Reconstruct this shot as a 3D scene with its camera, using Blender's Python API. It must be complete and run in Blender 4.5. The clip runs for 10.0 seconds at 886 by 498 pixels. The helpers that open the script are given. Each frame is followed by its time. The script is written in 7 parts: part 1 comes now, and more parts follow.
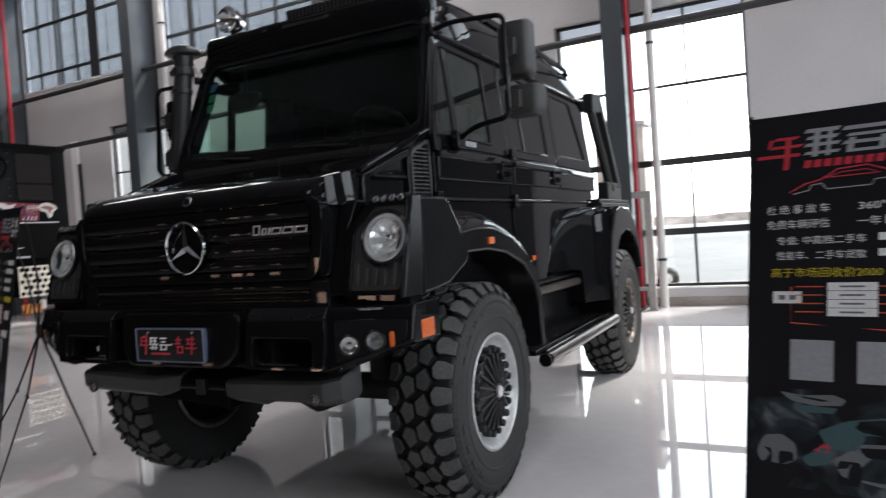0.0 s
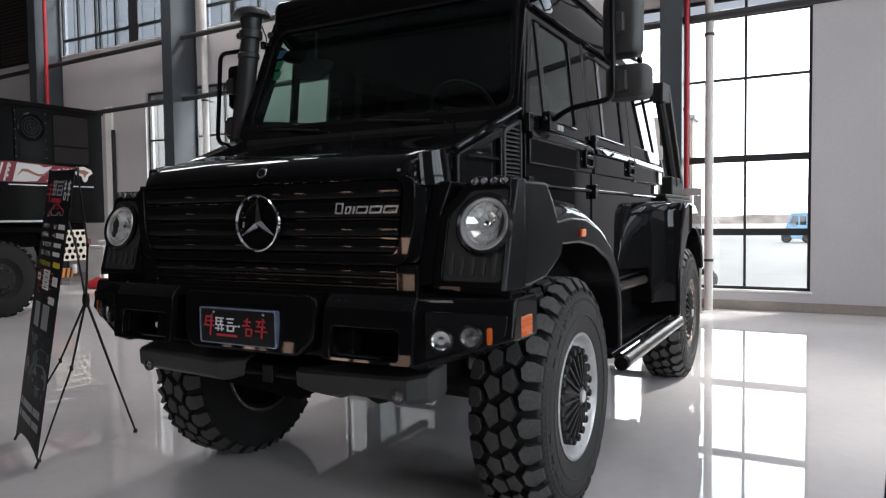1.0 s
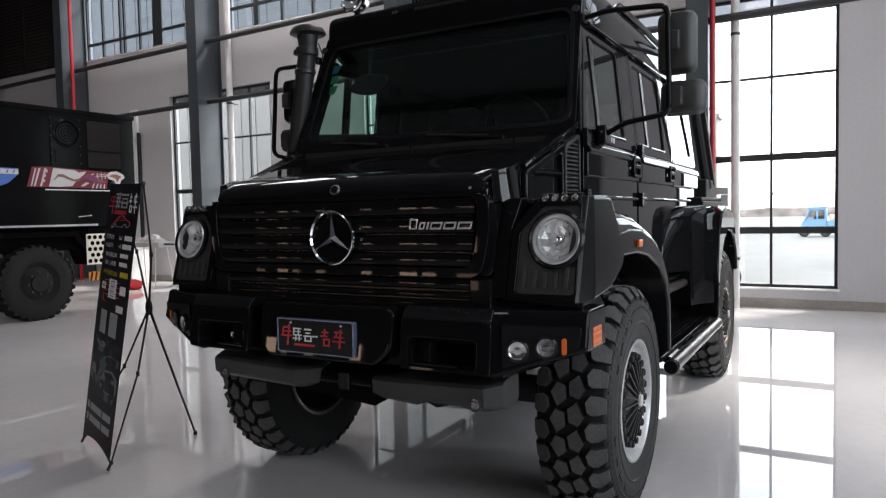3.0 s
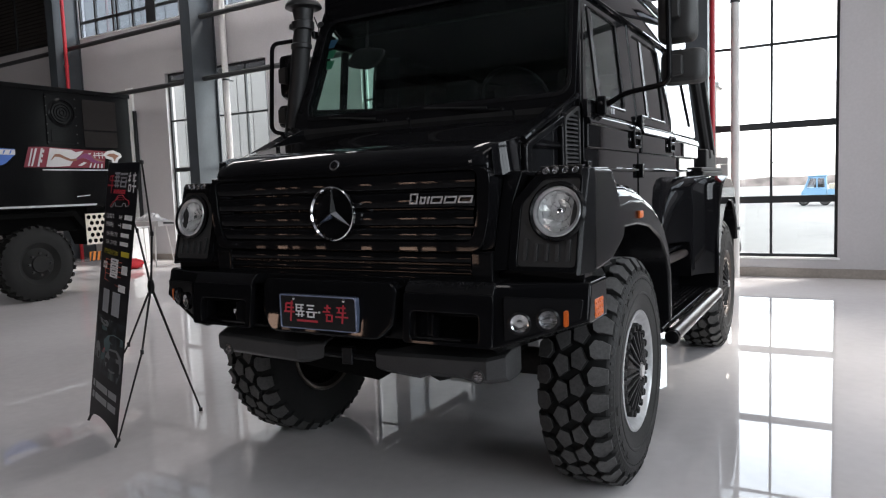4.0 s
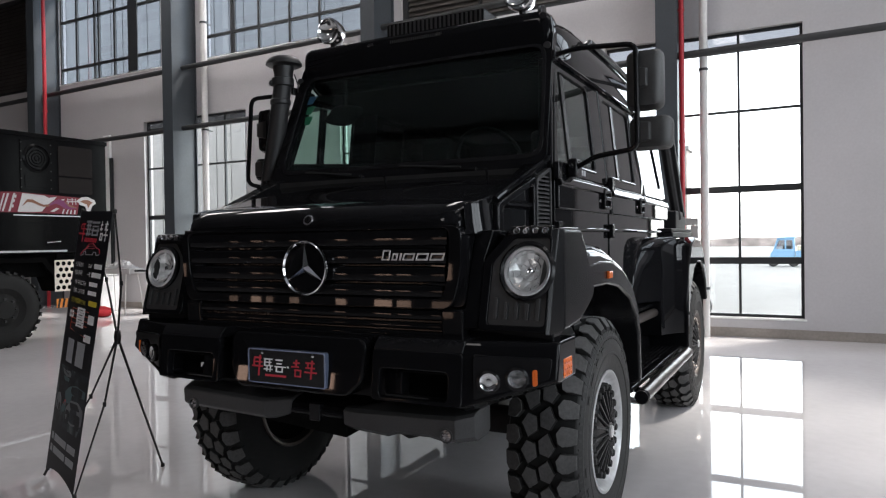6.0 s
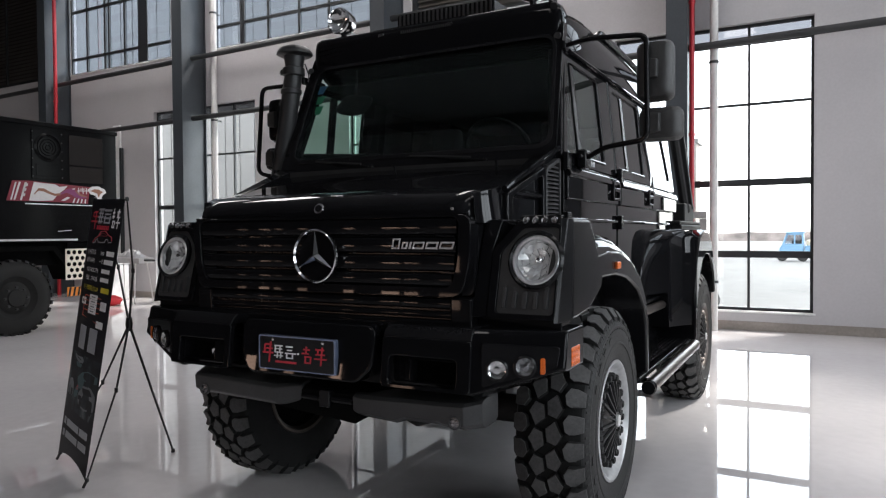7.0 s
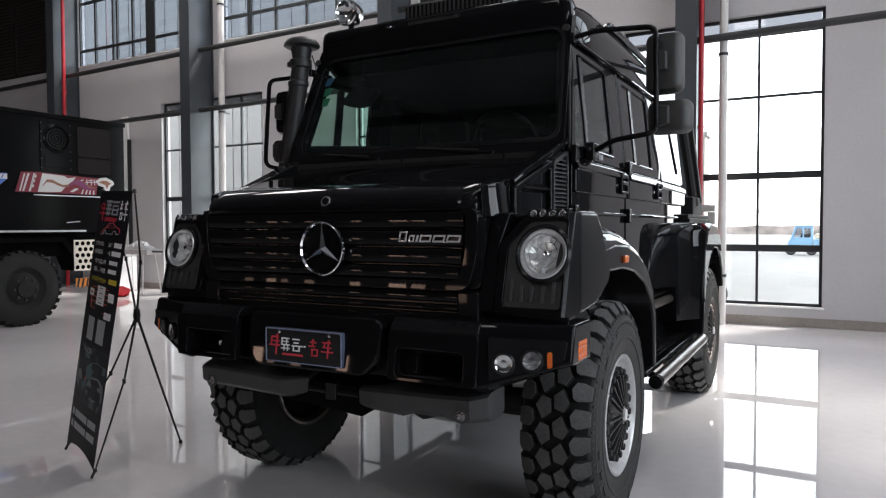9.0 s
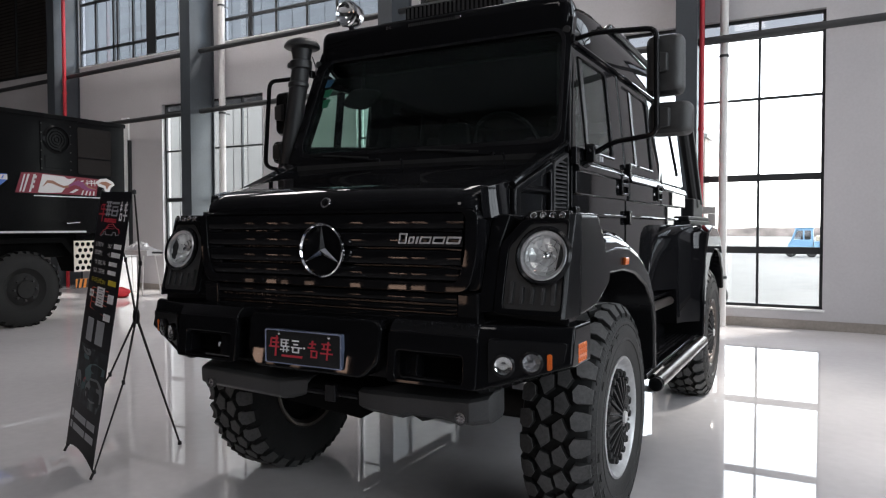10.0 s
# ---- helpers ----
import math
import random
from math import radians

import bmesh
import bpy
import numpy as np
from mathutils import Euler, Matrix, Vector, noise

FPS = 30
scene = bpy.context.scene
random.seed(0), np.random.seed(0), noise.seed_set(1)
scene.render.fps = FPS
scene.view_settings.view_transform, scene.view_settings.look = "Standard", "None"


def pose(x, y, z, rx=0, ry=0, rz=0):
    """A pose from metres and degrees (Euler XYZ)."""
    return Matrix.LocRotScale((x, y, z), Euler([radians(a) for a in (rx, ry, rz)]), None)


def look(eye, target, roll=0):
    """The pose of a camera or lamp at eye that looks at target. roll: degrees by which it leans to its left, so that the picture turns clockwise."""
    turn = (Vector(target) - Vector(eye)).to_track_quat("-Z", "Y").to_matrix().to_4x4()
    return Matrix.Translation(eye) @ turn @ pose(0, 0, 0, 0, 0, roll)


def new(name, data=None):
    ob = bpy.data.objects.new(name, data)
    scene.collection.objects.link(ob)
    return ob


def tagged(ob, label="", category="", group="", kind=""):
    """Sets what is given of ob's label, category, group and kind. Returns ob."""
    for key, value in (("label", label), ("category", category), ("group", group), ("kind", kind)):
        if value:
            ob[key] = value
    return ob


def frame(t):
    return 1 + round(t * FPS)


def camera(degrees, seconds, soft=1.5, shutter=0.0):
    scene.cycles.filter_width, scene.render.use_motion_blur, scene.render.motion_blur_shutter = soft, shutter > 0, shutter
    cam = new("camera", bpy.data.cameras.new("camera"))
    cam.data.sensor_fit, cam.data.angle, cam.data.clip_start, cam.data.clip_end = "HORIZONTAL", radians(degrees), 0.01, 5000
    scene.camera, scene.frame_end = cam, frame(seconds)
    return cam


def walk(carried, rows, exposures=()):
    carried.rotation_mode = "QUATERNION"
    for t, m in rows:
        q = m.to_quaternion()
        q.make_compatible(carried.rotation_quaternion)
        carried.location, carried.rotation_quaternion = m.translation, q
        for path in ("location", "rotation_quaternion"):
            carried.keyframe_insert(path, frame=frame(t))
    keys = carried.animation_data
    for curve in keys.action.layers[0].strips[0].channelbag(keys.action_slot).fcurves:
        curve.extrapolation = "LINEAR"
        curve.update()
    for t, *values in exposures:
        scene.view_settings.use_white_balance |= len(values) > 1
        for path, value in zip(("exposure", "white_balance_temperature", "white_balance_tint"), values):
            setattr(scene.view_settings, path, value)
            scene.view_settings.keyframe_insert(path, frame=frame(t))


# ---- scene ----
cam = camera(64.8, 10.0, 1.2, 0.5)
PATH = [
    (0, (0.121, 0.059, 1.41), (-0.81, 1.828, 1.361), -3.9),
    (0.5, (-0.029, 0.148, 1.396), (-1.073, 1.852, 1.319), -1.9),
    (1, (-0.305, 0.144, 1.427), (-1.279, 1.888, 1.339), -0.7),
    (1.5, (-0.43, 0.14, 1.486), (-1.379, 1.899, 1.423), -0.8),
    (2, (-0.447, 0.015, 1.523), (-1.408, 1.769, 1.512), -0.9),
    (2.5, (-0.452, -0.086, 1.516), (-1.449, 1.647, 1.471), -0.6),
    (4, (-0.462, -0.103, 1.514), (-1.463, 1.619, 1.341), -2.1),
    (4.5, (-0.454, -0.098, 1.524), (-1.422, 1.644, 1.361), -2.0),
    (5, (-0.446, -0.102, 1.53), (-1.364, 1.671, 1.418), -1.2),
    (5.5, (-0.44, -0.116, 1.537), (-1.362, 1.658, 1.488), -1.0),
    (5.7, (-0.437, -0.109, 1.536), (-1.372, 1.659, 1.515), -1.0),
    (7, (-0.432, -0.137, 1.516), (-1.392, 1.617, 1.472), -0.4),
    (7.5, (-0.438, -0.136, 1.519), (-1.396, 1.618, 1.441), -0.1),
    (8, (-0.435, -0.137, 1.522), (-1.381, 1.624, 1.447), -0.1),
    (8.5, (-0.439, -0.133, 1.517), (-1.381, 1.631, 1.45), -0.1),
    (9, (-0.437, -0.129, 1.52), (-1.414, 1.615, 1.454), -0.2),
    (9.5, (-0.435, -0.123, 1.522), (-1.416, 1.618, 1.457), -0.1),
    (10, (-0.439, -0.123, 1.521), (-1.416, 1.62, 1.459), -0.1),
]
walk(cam, [(t, look(eye, target, roll)) for t, eye, target, roll in PATH], ((0.0, 2.99), (10.0, 2.99)))

X0, X1, Y0, WALL, TOP = -30.0, 9.0, -14.0, 11.47, 9.2  # the hall

# ---- world, sun, large lights ----
world = bpy.data.worlds.new("world")
scene.world = world
world.use_nodes = True
wn = world.node_tree
sky = wn.nodes.new("ShaderNodeTexSky")
sky.sky_type, sky.sun_disc = "NISHITA", False
sky.sun_elevation, sky.sun_rotation = radians(38), radians(200)
sky.dust_density, sky.air_density = 1.0, 1.0
wn.nodes["Background"].inputs["Strength"].default_value = 0.15
haze = wn.nodes.new("ShaderNodeHueSaturation")
haze.inputs["Saturation"].default_value = 0.25  # a white, hazy sky
wn.links.new(sky.outputs["Color"], haze.inputs["Color"])
wn.links.new(haze.outputs["Color"], wn.nodes["Background"].inputs["Color"])

sun_data = bpy.data.lights.new("sun", "SUN")
sun_data.energy, sun_data.angle, sun_data.color = 1.0, radians(12), (1.0, 0.96, 0.9)
sun = new("sun", sun_data)
sun.matrix_world = look((30, 60, 60), (0, 20, 0))


def area_lamp(name, place, target, wide, high, power, colour=(0.93, 0.97, 1.0)):
    data = bpy.data.lights.new(name, "AREA")
    data.shape, data.size, data.size_y, data.energy, data.color = "RECTANGLE", wide, high, power, colour
    ob = new(name, data)
    ob.matrix_world = look(place, target)
    return ob


# unseen fill lamps added under the roof; warm-lit openings of the hall's far end
for x, wide, y, size, power in ((-14.5, 1.5, 8.6, 4.0, 20), (-4.4, 1.6, 8.3, 4.6, 34), (-3.6, 1.6, -7.6, 5.0, 28), (-11.0, 1.4, 8.6, 4.0, 28), (0.8, 1.3, 5.4, 9.6, 15), (6.0, 2.4, 5.4, 9.6, 22)):
    area_lamp("roof_strip", (x, y, TOP - 0.06), (x, y, 0), wide, size, power, (1.0, 0.96, 0.95))
for x, w, k in ((-21.2, 0.4, 0.25), (-18.66, 0.4, 0.3), (-17.61, 0.45, 0.8), (-17.0, 0.3, 0.4), (-15.9, 0.4, 0.5), (-13.97, 0.4, 0.9), (-12.33, 0.65, 1.2), (-11.56, 0.5, 0.8), (-10.21, 0.7, 0.4)):
    area_lamp("far_opening", (x, Y0 + 0.05, 0.58), (x, 0, 0.58), w, 0.5, 3.2 * w * k, (1.0, 0.66, 0.50))
for y in (-4.7, -0.1, 4.5, 9.1):
    area_lamp("east_window", (X1 - 0.05, y, 3.95), (0, y, 3.75), 2.4, 5.3, 42, (0.86, 0.93, 1.0))

# ---- materials ----


def material(name, colour, rough=0.5, metal=0.0, coat=0.0, grain=0.0, scale=20.0, stain=0.0, stain_scale=1.2,
             bump=0.0, bump_scale=60.0, rough_var=0.0, spec=0.5, sheet=None):
    m = bpy.data.materials.new(name)
    m.use_nodes = True
    nt = m.node_tree
    n, ln = nt.nodes, nt.links
    b = n["Principled BSDF"]
    b.inputs["Base Color"].default_value = (*colour, 1)
    b.inputs["Roughness"].default_value = rough
    b.inputs["Metallic"].default_value = metal
    b.inputs["Coat Weight"].default_value = coat
    b.inputs["Coat Roughness"].default_value = 0.03
    b.inputs["Specular IOR Level"].default_value = spec
    tc = n.new("ShaderNodeTexCoord")
    source = tc.outputs["Object"]

    def noise_node(s, detail=4.0):
        t = n.new("ShaderNodeTexNoise")
        t.inputs["Scale"].default_value, t.inputs["Detail"].default_value = s, detail
        ln.new(source, t.inputs["Vector"])
        return t

    colour_out = None
    if grain or stain:
        fine, coarse = noise_node(scale, 6), noise_node(stain_scale, 5)
        a = n.new("ShaderNodeMapRange")
        a.inputs["From Min"].default_value, a.inputs["From Max"].default_value = 0.3, 0.7
        a.inputs["To Min"].default_value, a.inputs["To Max"].default_value = 1 - grain, 1 + grain
        ln.new(fine.outputs["Fac"], a.inputs["Value"])
        c = n.new("ShaderNodeMapRange")
        c.inputs["From Min"].default_value, c.inputs["From Max"].default_value = 0.35, 0.65
        c.inputs["To Min"].default_value, c.inputs["To Max"].default_value = 1 - stain, 1 + stain * 0.4
        ln.new(coarse.outputs["Fac"], c.inputs["Value"])
        k = n.new("ShaderNodeMath")
        k.operation = "MULTIPLY"
        ln.new(a.outputs["Result"], k.inputs[0])
        ln.new(c.outputs["Result"], k.inputs[1])
        v = n.new("ShaderNodeVectorMath")
        v.operation = "SCALE"
        v.inputs[0].default_value = colour
        ln.new(k.outputs[0], v.inputs["Scale"])
        ln.new(v.outputs["Vector"], b.inputs["Base Color"])
    if rough_var:
        r = noise_node(stain_scale * 3, 5)
        q = n.new("ShaderNodeMapRange")
        q.inputs["From Min"].default_value, q.inputs["From Max"].default_value = 0.3, 0.7
        q.inputs["To Min"].default_value, q.inputs["To Max"].default_value = max(rough - rough_var, 0.0), rough + rough_var
        ln.new(r.outputs["Fac"], q.inputs["Value"])
        ln.new(q.outputs["Result"], b.inputs["Roughness"])
    if bump:
        t = noise_node(bump_scale, 3)
        bp = n.new("ShaderNodeBump")
        bp.inputs["Strength"].default_value, bp.inputs["Distance"].default_value = bump, 0.01
        ln.new(t.outputs["Fac"], bp.inputs["Height"])
        ln.new(bp.outputs["Normal"], b.inputs["Normal"])
    return m


def glass(name, tint, gloss_ior=1.5, rough=0.0):
    """A thin pane: what is behind it, tinted, under a clear reflection."""
    m = bpy.data.materials.new(name)
    m.use_nodes = True
    n, ln = m.node_tree.nodes, m.node_tree.links
    n.remove(n["Principled BSDF"])
    clear, gloss, mix, facing = (n.new("ShaderNodeBsdfTransparent"), n.new("ShaderNodeBsdfGlossy"),
                                 n.new("ShaderNodeMixShader"), n.new("ShaderNodeLayerWeight"))
    power, share = n.new("ShaderNodeMath"), n.new("ShaderNodeMapRange")
    clear.inputs["Color"].default_value = (*tint, 1)
    gloss.inputs["Roughness"].default_value = rough
    facing.inputs["Blend"].default_value = 0.5
    power.operation, power.inputs[1].default_value = "POWER", 5.0
    f0 = ((gloss_ior - 1) / (gloss_ior + 1)) ** 2
    share.inputs["To Min"].default_value, share.inputs["To Max"].default_value = f0, 1.0
    ln.new(facing.outputs["Facing"], power.inputs[0])
    ln.new(power.outputs[0], share.inputs["Value"])
    ln.new(share.outputs["Result"], mix.inputs["Fac"])
    ln.new(clear.outputs["BSDF"], mix.inputs[1])
    ln.new(gloss.outputs["BSDF"], mix.inputs[2])
    ln.new(mix.outputs["Shader"], n["Material Output"].inputs["Surface"])
    return m


PAINT = material("black_gloss_paint", (0.0056, 0.0056, 0.0064), 0.022, grain=0.15, scale=300, rough_var=0.01, spec=0.15)
SATIN = material("satin_black_paint", (0.008, 0.008, 0.009), 0.22, spec=0.2, grain=0.15, scale=120, stain=0.2, stain_scale=3)
DULLBLACK = material("dull_black_powder_coat", (0.010, 0.010, 0.011), 0.6, spec=0.3, grain=0.15, scale=120, bump=0.05, bump_scale=300)
PLASTIC = material("dark_grey_plastic", (0.034, 0.034, 0.035), 0.48, spec=0.4, grain=0.15, scale=150, stain=0.2, stain_scale=4, bump=0.12, bump_scale=500)
MIRRORBACK = material("mirror_housing_plastic", (0.030, 0.030, 0.030), 0.52, grain=0.15, scale=150, stain=0.2, stain_scale=8, bump=0.15, bump_scale=500)
RUBBER = material("tyre_rubber", (0.013, 0.0128, 0.0126), 0.65, grain=0.25, scale=60, stain=0.25, stain_scale=6, bump=0.15, bump_scale=120)
# grooves and lug sides blackened as painted shade; lug tops are worn grey
GROOVE = material("shaded_groove_rubber", (0.008, 0.008, 0.008), 0.9, grain=0.2, scale=60, stain=0.3, stain_scale=6)
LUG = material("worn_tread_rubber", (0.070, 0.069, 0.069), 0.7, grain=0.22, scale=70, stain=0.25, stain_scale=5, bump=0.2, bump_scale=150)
CHROME = material("chrome", (0.75, 0.75, 0.76), 0.08, metal=1.0, rough_var=0.03)
SNORKEL = material("satin_grey_black_plastic", (0.020, 0.020, 0.021), 0.38, spec=0.4, grain=0.15, scale=150, bump=0.08, bump_scale=400)
SILVER = material("silver_rim_paint", (0.70, 0.70, 0.71), 0.28, metal=0.7, grain=0.1, scale=80, stain=0.2, stain_scale=6)
DULLSTEEL = material("dull_brown_steel", (0.10, 0.085, 0.078), 0.4, metal=0.8, grain=0.2, scale=30, stain=0.3, stain_scale=4)
STEEL_TUBE = material("brushed_dark_tube", (0.20, 0.175, 0.165), 0.30, metal=1.0, rough_var=0.02)
DARK = material("underbody_black", (0.011, 0.011, 0.011), 0.8, grain=0.3, scale=20)
INTERIOR = material("cab_interior_fabric", (0.0045, 0.005, 0.0055), 0.9, spec=0.08, grain=0.25, scale=90, bump=0.2, bump_scale=300)
AMBER = material("amber_lens", (0.62, 0.115, 0.014), 0.2, grain=0.2, scale=150, bump=0.3, bump_scale=150)
REFLECTOR = material("lamp_reflector", (0.90, 0.90, 0.90), 0.14, metal=0.42, grain=0.2, scale=30)
FOGBOWL = material("fog_lamp_bowl", (0.22, 0.22, 0.23), 0.16, metal=1.0, grain=0.3, scale=60, bump=0.8, bump_scale=60)
VANPAINT = material("dull_black_body_paint", (0.006, 0.006, 0.0065), 0.14, spec=0.05, grain=0.2, scale=40, stain=0.2, stain_scale=1.5)
LENS = glass("clear_lens", (0.93, 0.94, 0.94))
WINDSCREEN = glass("green_tinted_windscreen", (0.88, 0.98, 0.94), 1.36)
SIDEGLASS = glass("tinted_side_glass", (0.74, 0.86, 0.82), 1.5)
DARKGLASS = glass("dark_privacy_glass", (0.035, 0.036, 0.038), 1.5)
FROSTED = glass("grey_film_pane", (0.30, 0.305, 0.315))
BLUEPANE = glass("blue_grey_tinted_pane", (0.66, 0.71, 0.76))
PANE = glass("window_pane", (0.93, 0.95, 0.95))
WALLPAINT = material("off_white_wall_paint", (0.50, 0.482, 0.492), 0.75, grain=0.03, scale=30, stain=0.07, stain_scale=0.5, bump=0.05, bump_scale=25)
REVEAL = material("white_reveal_paint", (0.78, 0.78, 0.77), 0.6, grain=0.04, scale=30)
SKIRTING = material("brown_grey_skirting_tile", (0.30, 0.265, 0.24), 0.35, grain=0.1, scale=25, stain=0.15, stain_scale=2)
COLUMN = material("blue_grey_steel_paint", (0.043, 0.050, 0.058), 0.45, grain=0.08, scale=25, stain=0.15, stain_scale=1.0)
BEAM = material("dark_steel_paint", (0.028, 0.029, 0.031), 0.5, grain=0.1, scale=25, stain=0.15, stain_scale=1.0)
FRAME = material("black_window_frame", (0.02, 0.022, 0.024), 0.45, grain=0.1, scale=60)
WHITEPIPE = material("white_plastic_pipe", (0.62, 0.60, 0.585), 0.4, grain=0.04, scale=20, stain=0.1, stain_scale=2)
REDPIPE = material("red_fire_pipe", (0.42, 0.02, 0.03), 0.4, grain=0.1, scale=30, stain=0.15, stain_scale=2)
CEILING = material("ceiling_sheet", (0.34, 0.345, 0.37), 0.7, grain=0.08, scale=8, stain=0.15, stain_scale=0.6)
# unseen closing walls, coloured dark to keep the truck's reflections black
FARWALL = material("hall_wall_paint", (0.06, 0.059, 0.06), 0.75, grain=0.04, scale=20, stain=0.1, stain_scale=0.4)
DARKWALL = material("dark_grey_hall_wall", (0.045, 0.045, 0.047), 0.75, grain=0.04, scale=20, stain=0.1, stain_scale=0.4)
FLOOR = material("glossy_epoxy_floor", (0.675, 0.65, 0.655), 0.014, coat=0.0, grain=0.03, scale=12, stain=0.06, stain_scale=0.7,
                 rough_var=0.008, bump=0.006, bump_scale=2.2, spec=0.75)
GROUND = material("pale_concrete_yard", (0.16, 0.157, 0.153), 0.85, grain=0.12, scale=1.5, stain=0.2, stain_scale=0.08)
SHEETING = material("pale_metal_cladding", (0.088, 0.085, 0.085), 0.5, grain=0.06, scale=6, stain=0.15, stain_scale=0.3)
BANNER = material("printed_banner_fabric", (0.006, 0.006, 0.009), 0.5, spec=0.2, grain=0.15, scale=120, bump=0.02, bump_scale=6)
PICTURE = material("printed_picture_ink", (0.02, 0.02, 0.02), 0.5, spec=0.2)
pn = PICTURE.node_tree
tex, ramp, at = pn.nodes.new("ShaderNodeTexNoise"), pn.nodes.new("ShaderNodeValToRGB"), pn.nodes.new("ShaderNodeTexCoord")
tex.inputs["Scale"].default_value, tex.inputs["Detail"].default_value, tex.inputs["Distortion"].default_value = 7.0, 5.0, 0.8
ramp.color_ramp.elements[0].position, ramp.color_ramp.elements[0].color = 0.42, (0.005, 0.005, 0.007, 1)
ramp.color_ramp.elements[1].position, ramp.color_ramp.elements[1].color = 0.74, (0.17, 0.19, 0.20, 1)
mid_tone = ramp.color_ramp.elements.new(0.57)
mid_tone.color = (0.022, 0.032, 0.038, 1)
pn.links.new(at.outputs["Object"], tex.inputs["Vector"])
pn.links.new(tex.outputs["Fac"], ramp.inputs["Fac"])
pn.links.new(ramp.outputs["Color"], pn.nodes["Principled BSDF"].inputs["Base Color"])
POLE = material("black_fibre_pole", (0.012, 0.012, 0.012), 0.4, grain=0.2, scale=80)


def plain(name, colour, rough=0.5):
    return material(name, colour, rough, grain=0.08, scale=70)


# near-black put in place of deep shade in hollows and under bodies
VOID = material("deep_shade_black", (0.003, 0.003, 0.003), 0.9, spec=0.05, grain=0.2)
INK_WHITE, INK_RED, INK_YELLOW = plain("white_ink", (0.74, 0.74, 0.74)), plain("red_ink", (0.48, 0.02, 0.04)), plain("yellow_ink", (0.55, 0.45, 0.02))
INK_ORANGE, INK_GREY, INK_TEAL = plain("orange_red_ink", (0.55, 0.07, 0.03)), plain("grey_ink", (0.30, 0.31, 0.33)), plain("teal_ink", (0.035, 0.085, 0.095))
INK_DIM = plain("dim_grey_ink", (0.13, 0.14, 0.15))
DECAL_WHITE, DECAL_RED = plain("white_decal", (0.54, 0.52, 0.52), 0.35), plain("red_decal", (0.16, 0.004, 0.018), 0.5)
BLUE = plain("blue_decal", (0.05, 0.13, 0.42), 0.35)

# ---- building blocks ----
ORIGIN = {}


def thing(name, at=(0, 0, 0), turn=0.0, label="", category="", group="", kind=""):
    """An Empty at the base of a thing; its parts are given in the coordinates in which 'at' is given, before the turn."""
    ob = new(name)
    ob.empty_display_size = 0.2
    ob.matrix_basis = pose(*at, 0, 0, turn)
    ORIGIN[ob.name] = Vector(at)
    return tagged(ob, label, category, group, kind)


def origin_of(ob):
    while ob is not None:
        if ob.name in ORIGIN:
            return ORIGIN[ob.name]
        ob = ob.parent
    return Vector((0, 0, 0))


def part(name, bm, mat, parent=None, label="", bevel=0.0, smooth=35, segments=2):
    """Link a bmesh as one mesh object, under a thing or a part."""
    bmesh.ops.recalc_face_normals(bm, faces=bm.faces[:])
    while parent is not None and parent.parent is not None and parent.parent.parent is not None:
        parent = parent.parent
    off = origin_of(parent)
    for v in bm.verts:
        v.co -= off
    me = bpy.data.meshes.new(name)
    bm.to_mesh(me)
    bm.free()
    me.materials.append(mat)
    ob = new(name, me)
    ob.parent = parent
    if smooth:
        me.shade_smooth()
        me.set_sharp_from_angle(angle=radians(smooth))
    if bevel:
        mod = ob.modifiers.new("bevel", "BEVEL")
        mod.width, mod.segments, mod.limit_method, mod.angle_limit = bevel, segments, "ANGLE", radians(30)
        mod.harden_normals = True
    if label:
        ob["label"] = label
    return ob


def solo(name, bm, mat, label="", category="", group="", kind="", bevel=0.0, smooth=35, base=None):
    """A thing of one mesh, with its origin at its base."""
    if base is None:
        xs = [v.co for v in bm.verts]
        base = Vector([(min(c[i] for c in xs) + max(c[i] for c in xs)) / 2 for i in (0, 1)] + [min(c[2] for c in xs)])
    base = Vector(base)
    for v in bm.verts:
        v.co -= base
    ob = part(name, bm, mat, None, "", bevel, smooth)
    ob.location = base
    return tagged(ob, label, category, group, kind)


def prism(a, b, bm=None):
    """The solid between two loops of the same number of points."""
    bm = bm or bmesh.new()
    va, vb = [bm.verts.new(p) for p in a], [bm.verts.new(p) for p in b]
    bm.faces.new(va)
    bm.faces.new(list(reversed(vb)))
    for i in range(len(va)):
        j = (i + 1) % len(va)
        bm.faces.new((va[j], va[i], vb[i], vb[j]))
    return bm


def box(x0, x1, y0, y1, z0, z1, bm=None):
    return prism([(x0, y0, z0), (x1, y0, z0), (x1, y1, z0), (x0, y1, z0)],
                 [(x0, y0, z1), (x1, y0, z1), (x1, y1, z1), (x0, y1, z1)], bm)


def side_prism(yz, x0, x1, bm=None):
    """A profile in y and z, drawn out along x."""
    return prism([(x0, y, z) for y, z in yz], [(x1, y, z) for y, z in yz], bm)


def loft(loops, bm=None, closed=True, caps=True):
    """Skin over a row of loops."""
    bm = bm or bmesh.new()
    rows = [[bm.verts.new(p) for p in lp] for lp in loops]
    n = len(rows[0])
    for r, s in zip(rows, rows[1:]):
        for i in range(n if closed else n - 1):
            j = (i + 1) % n
            bm.faces.new((r[i], r[j], s[j], s[i]))
    if caps and closed:
        bm.faces.new(list(reversed(rows[0])))
        bm.faces.new(rows[-1])
    return bm


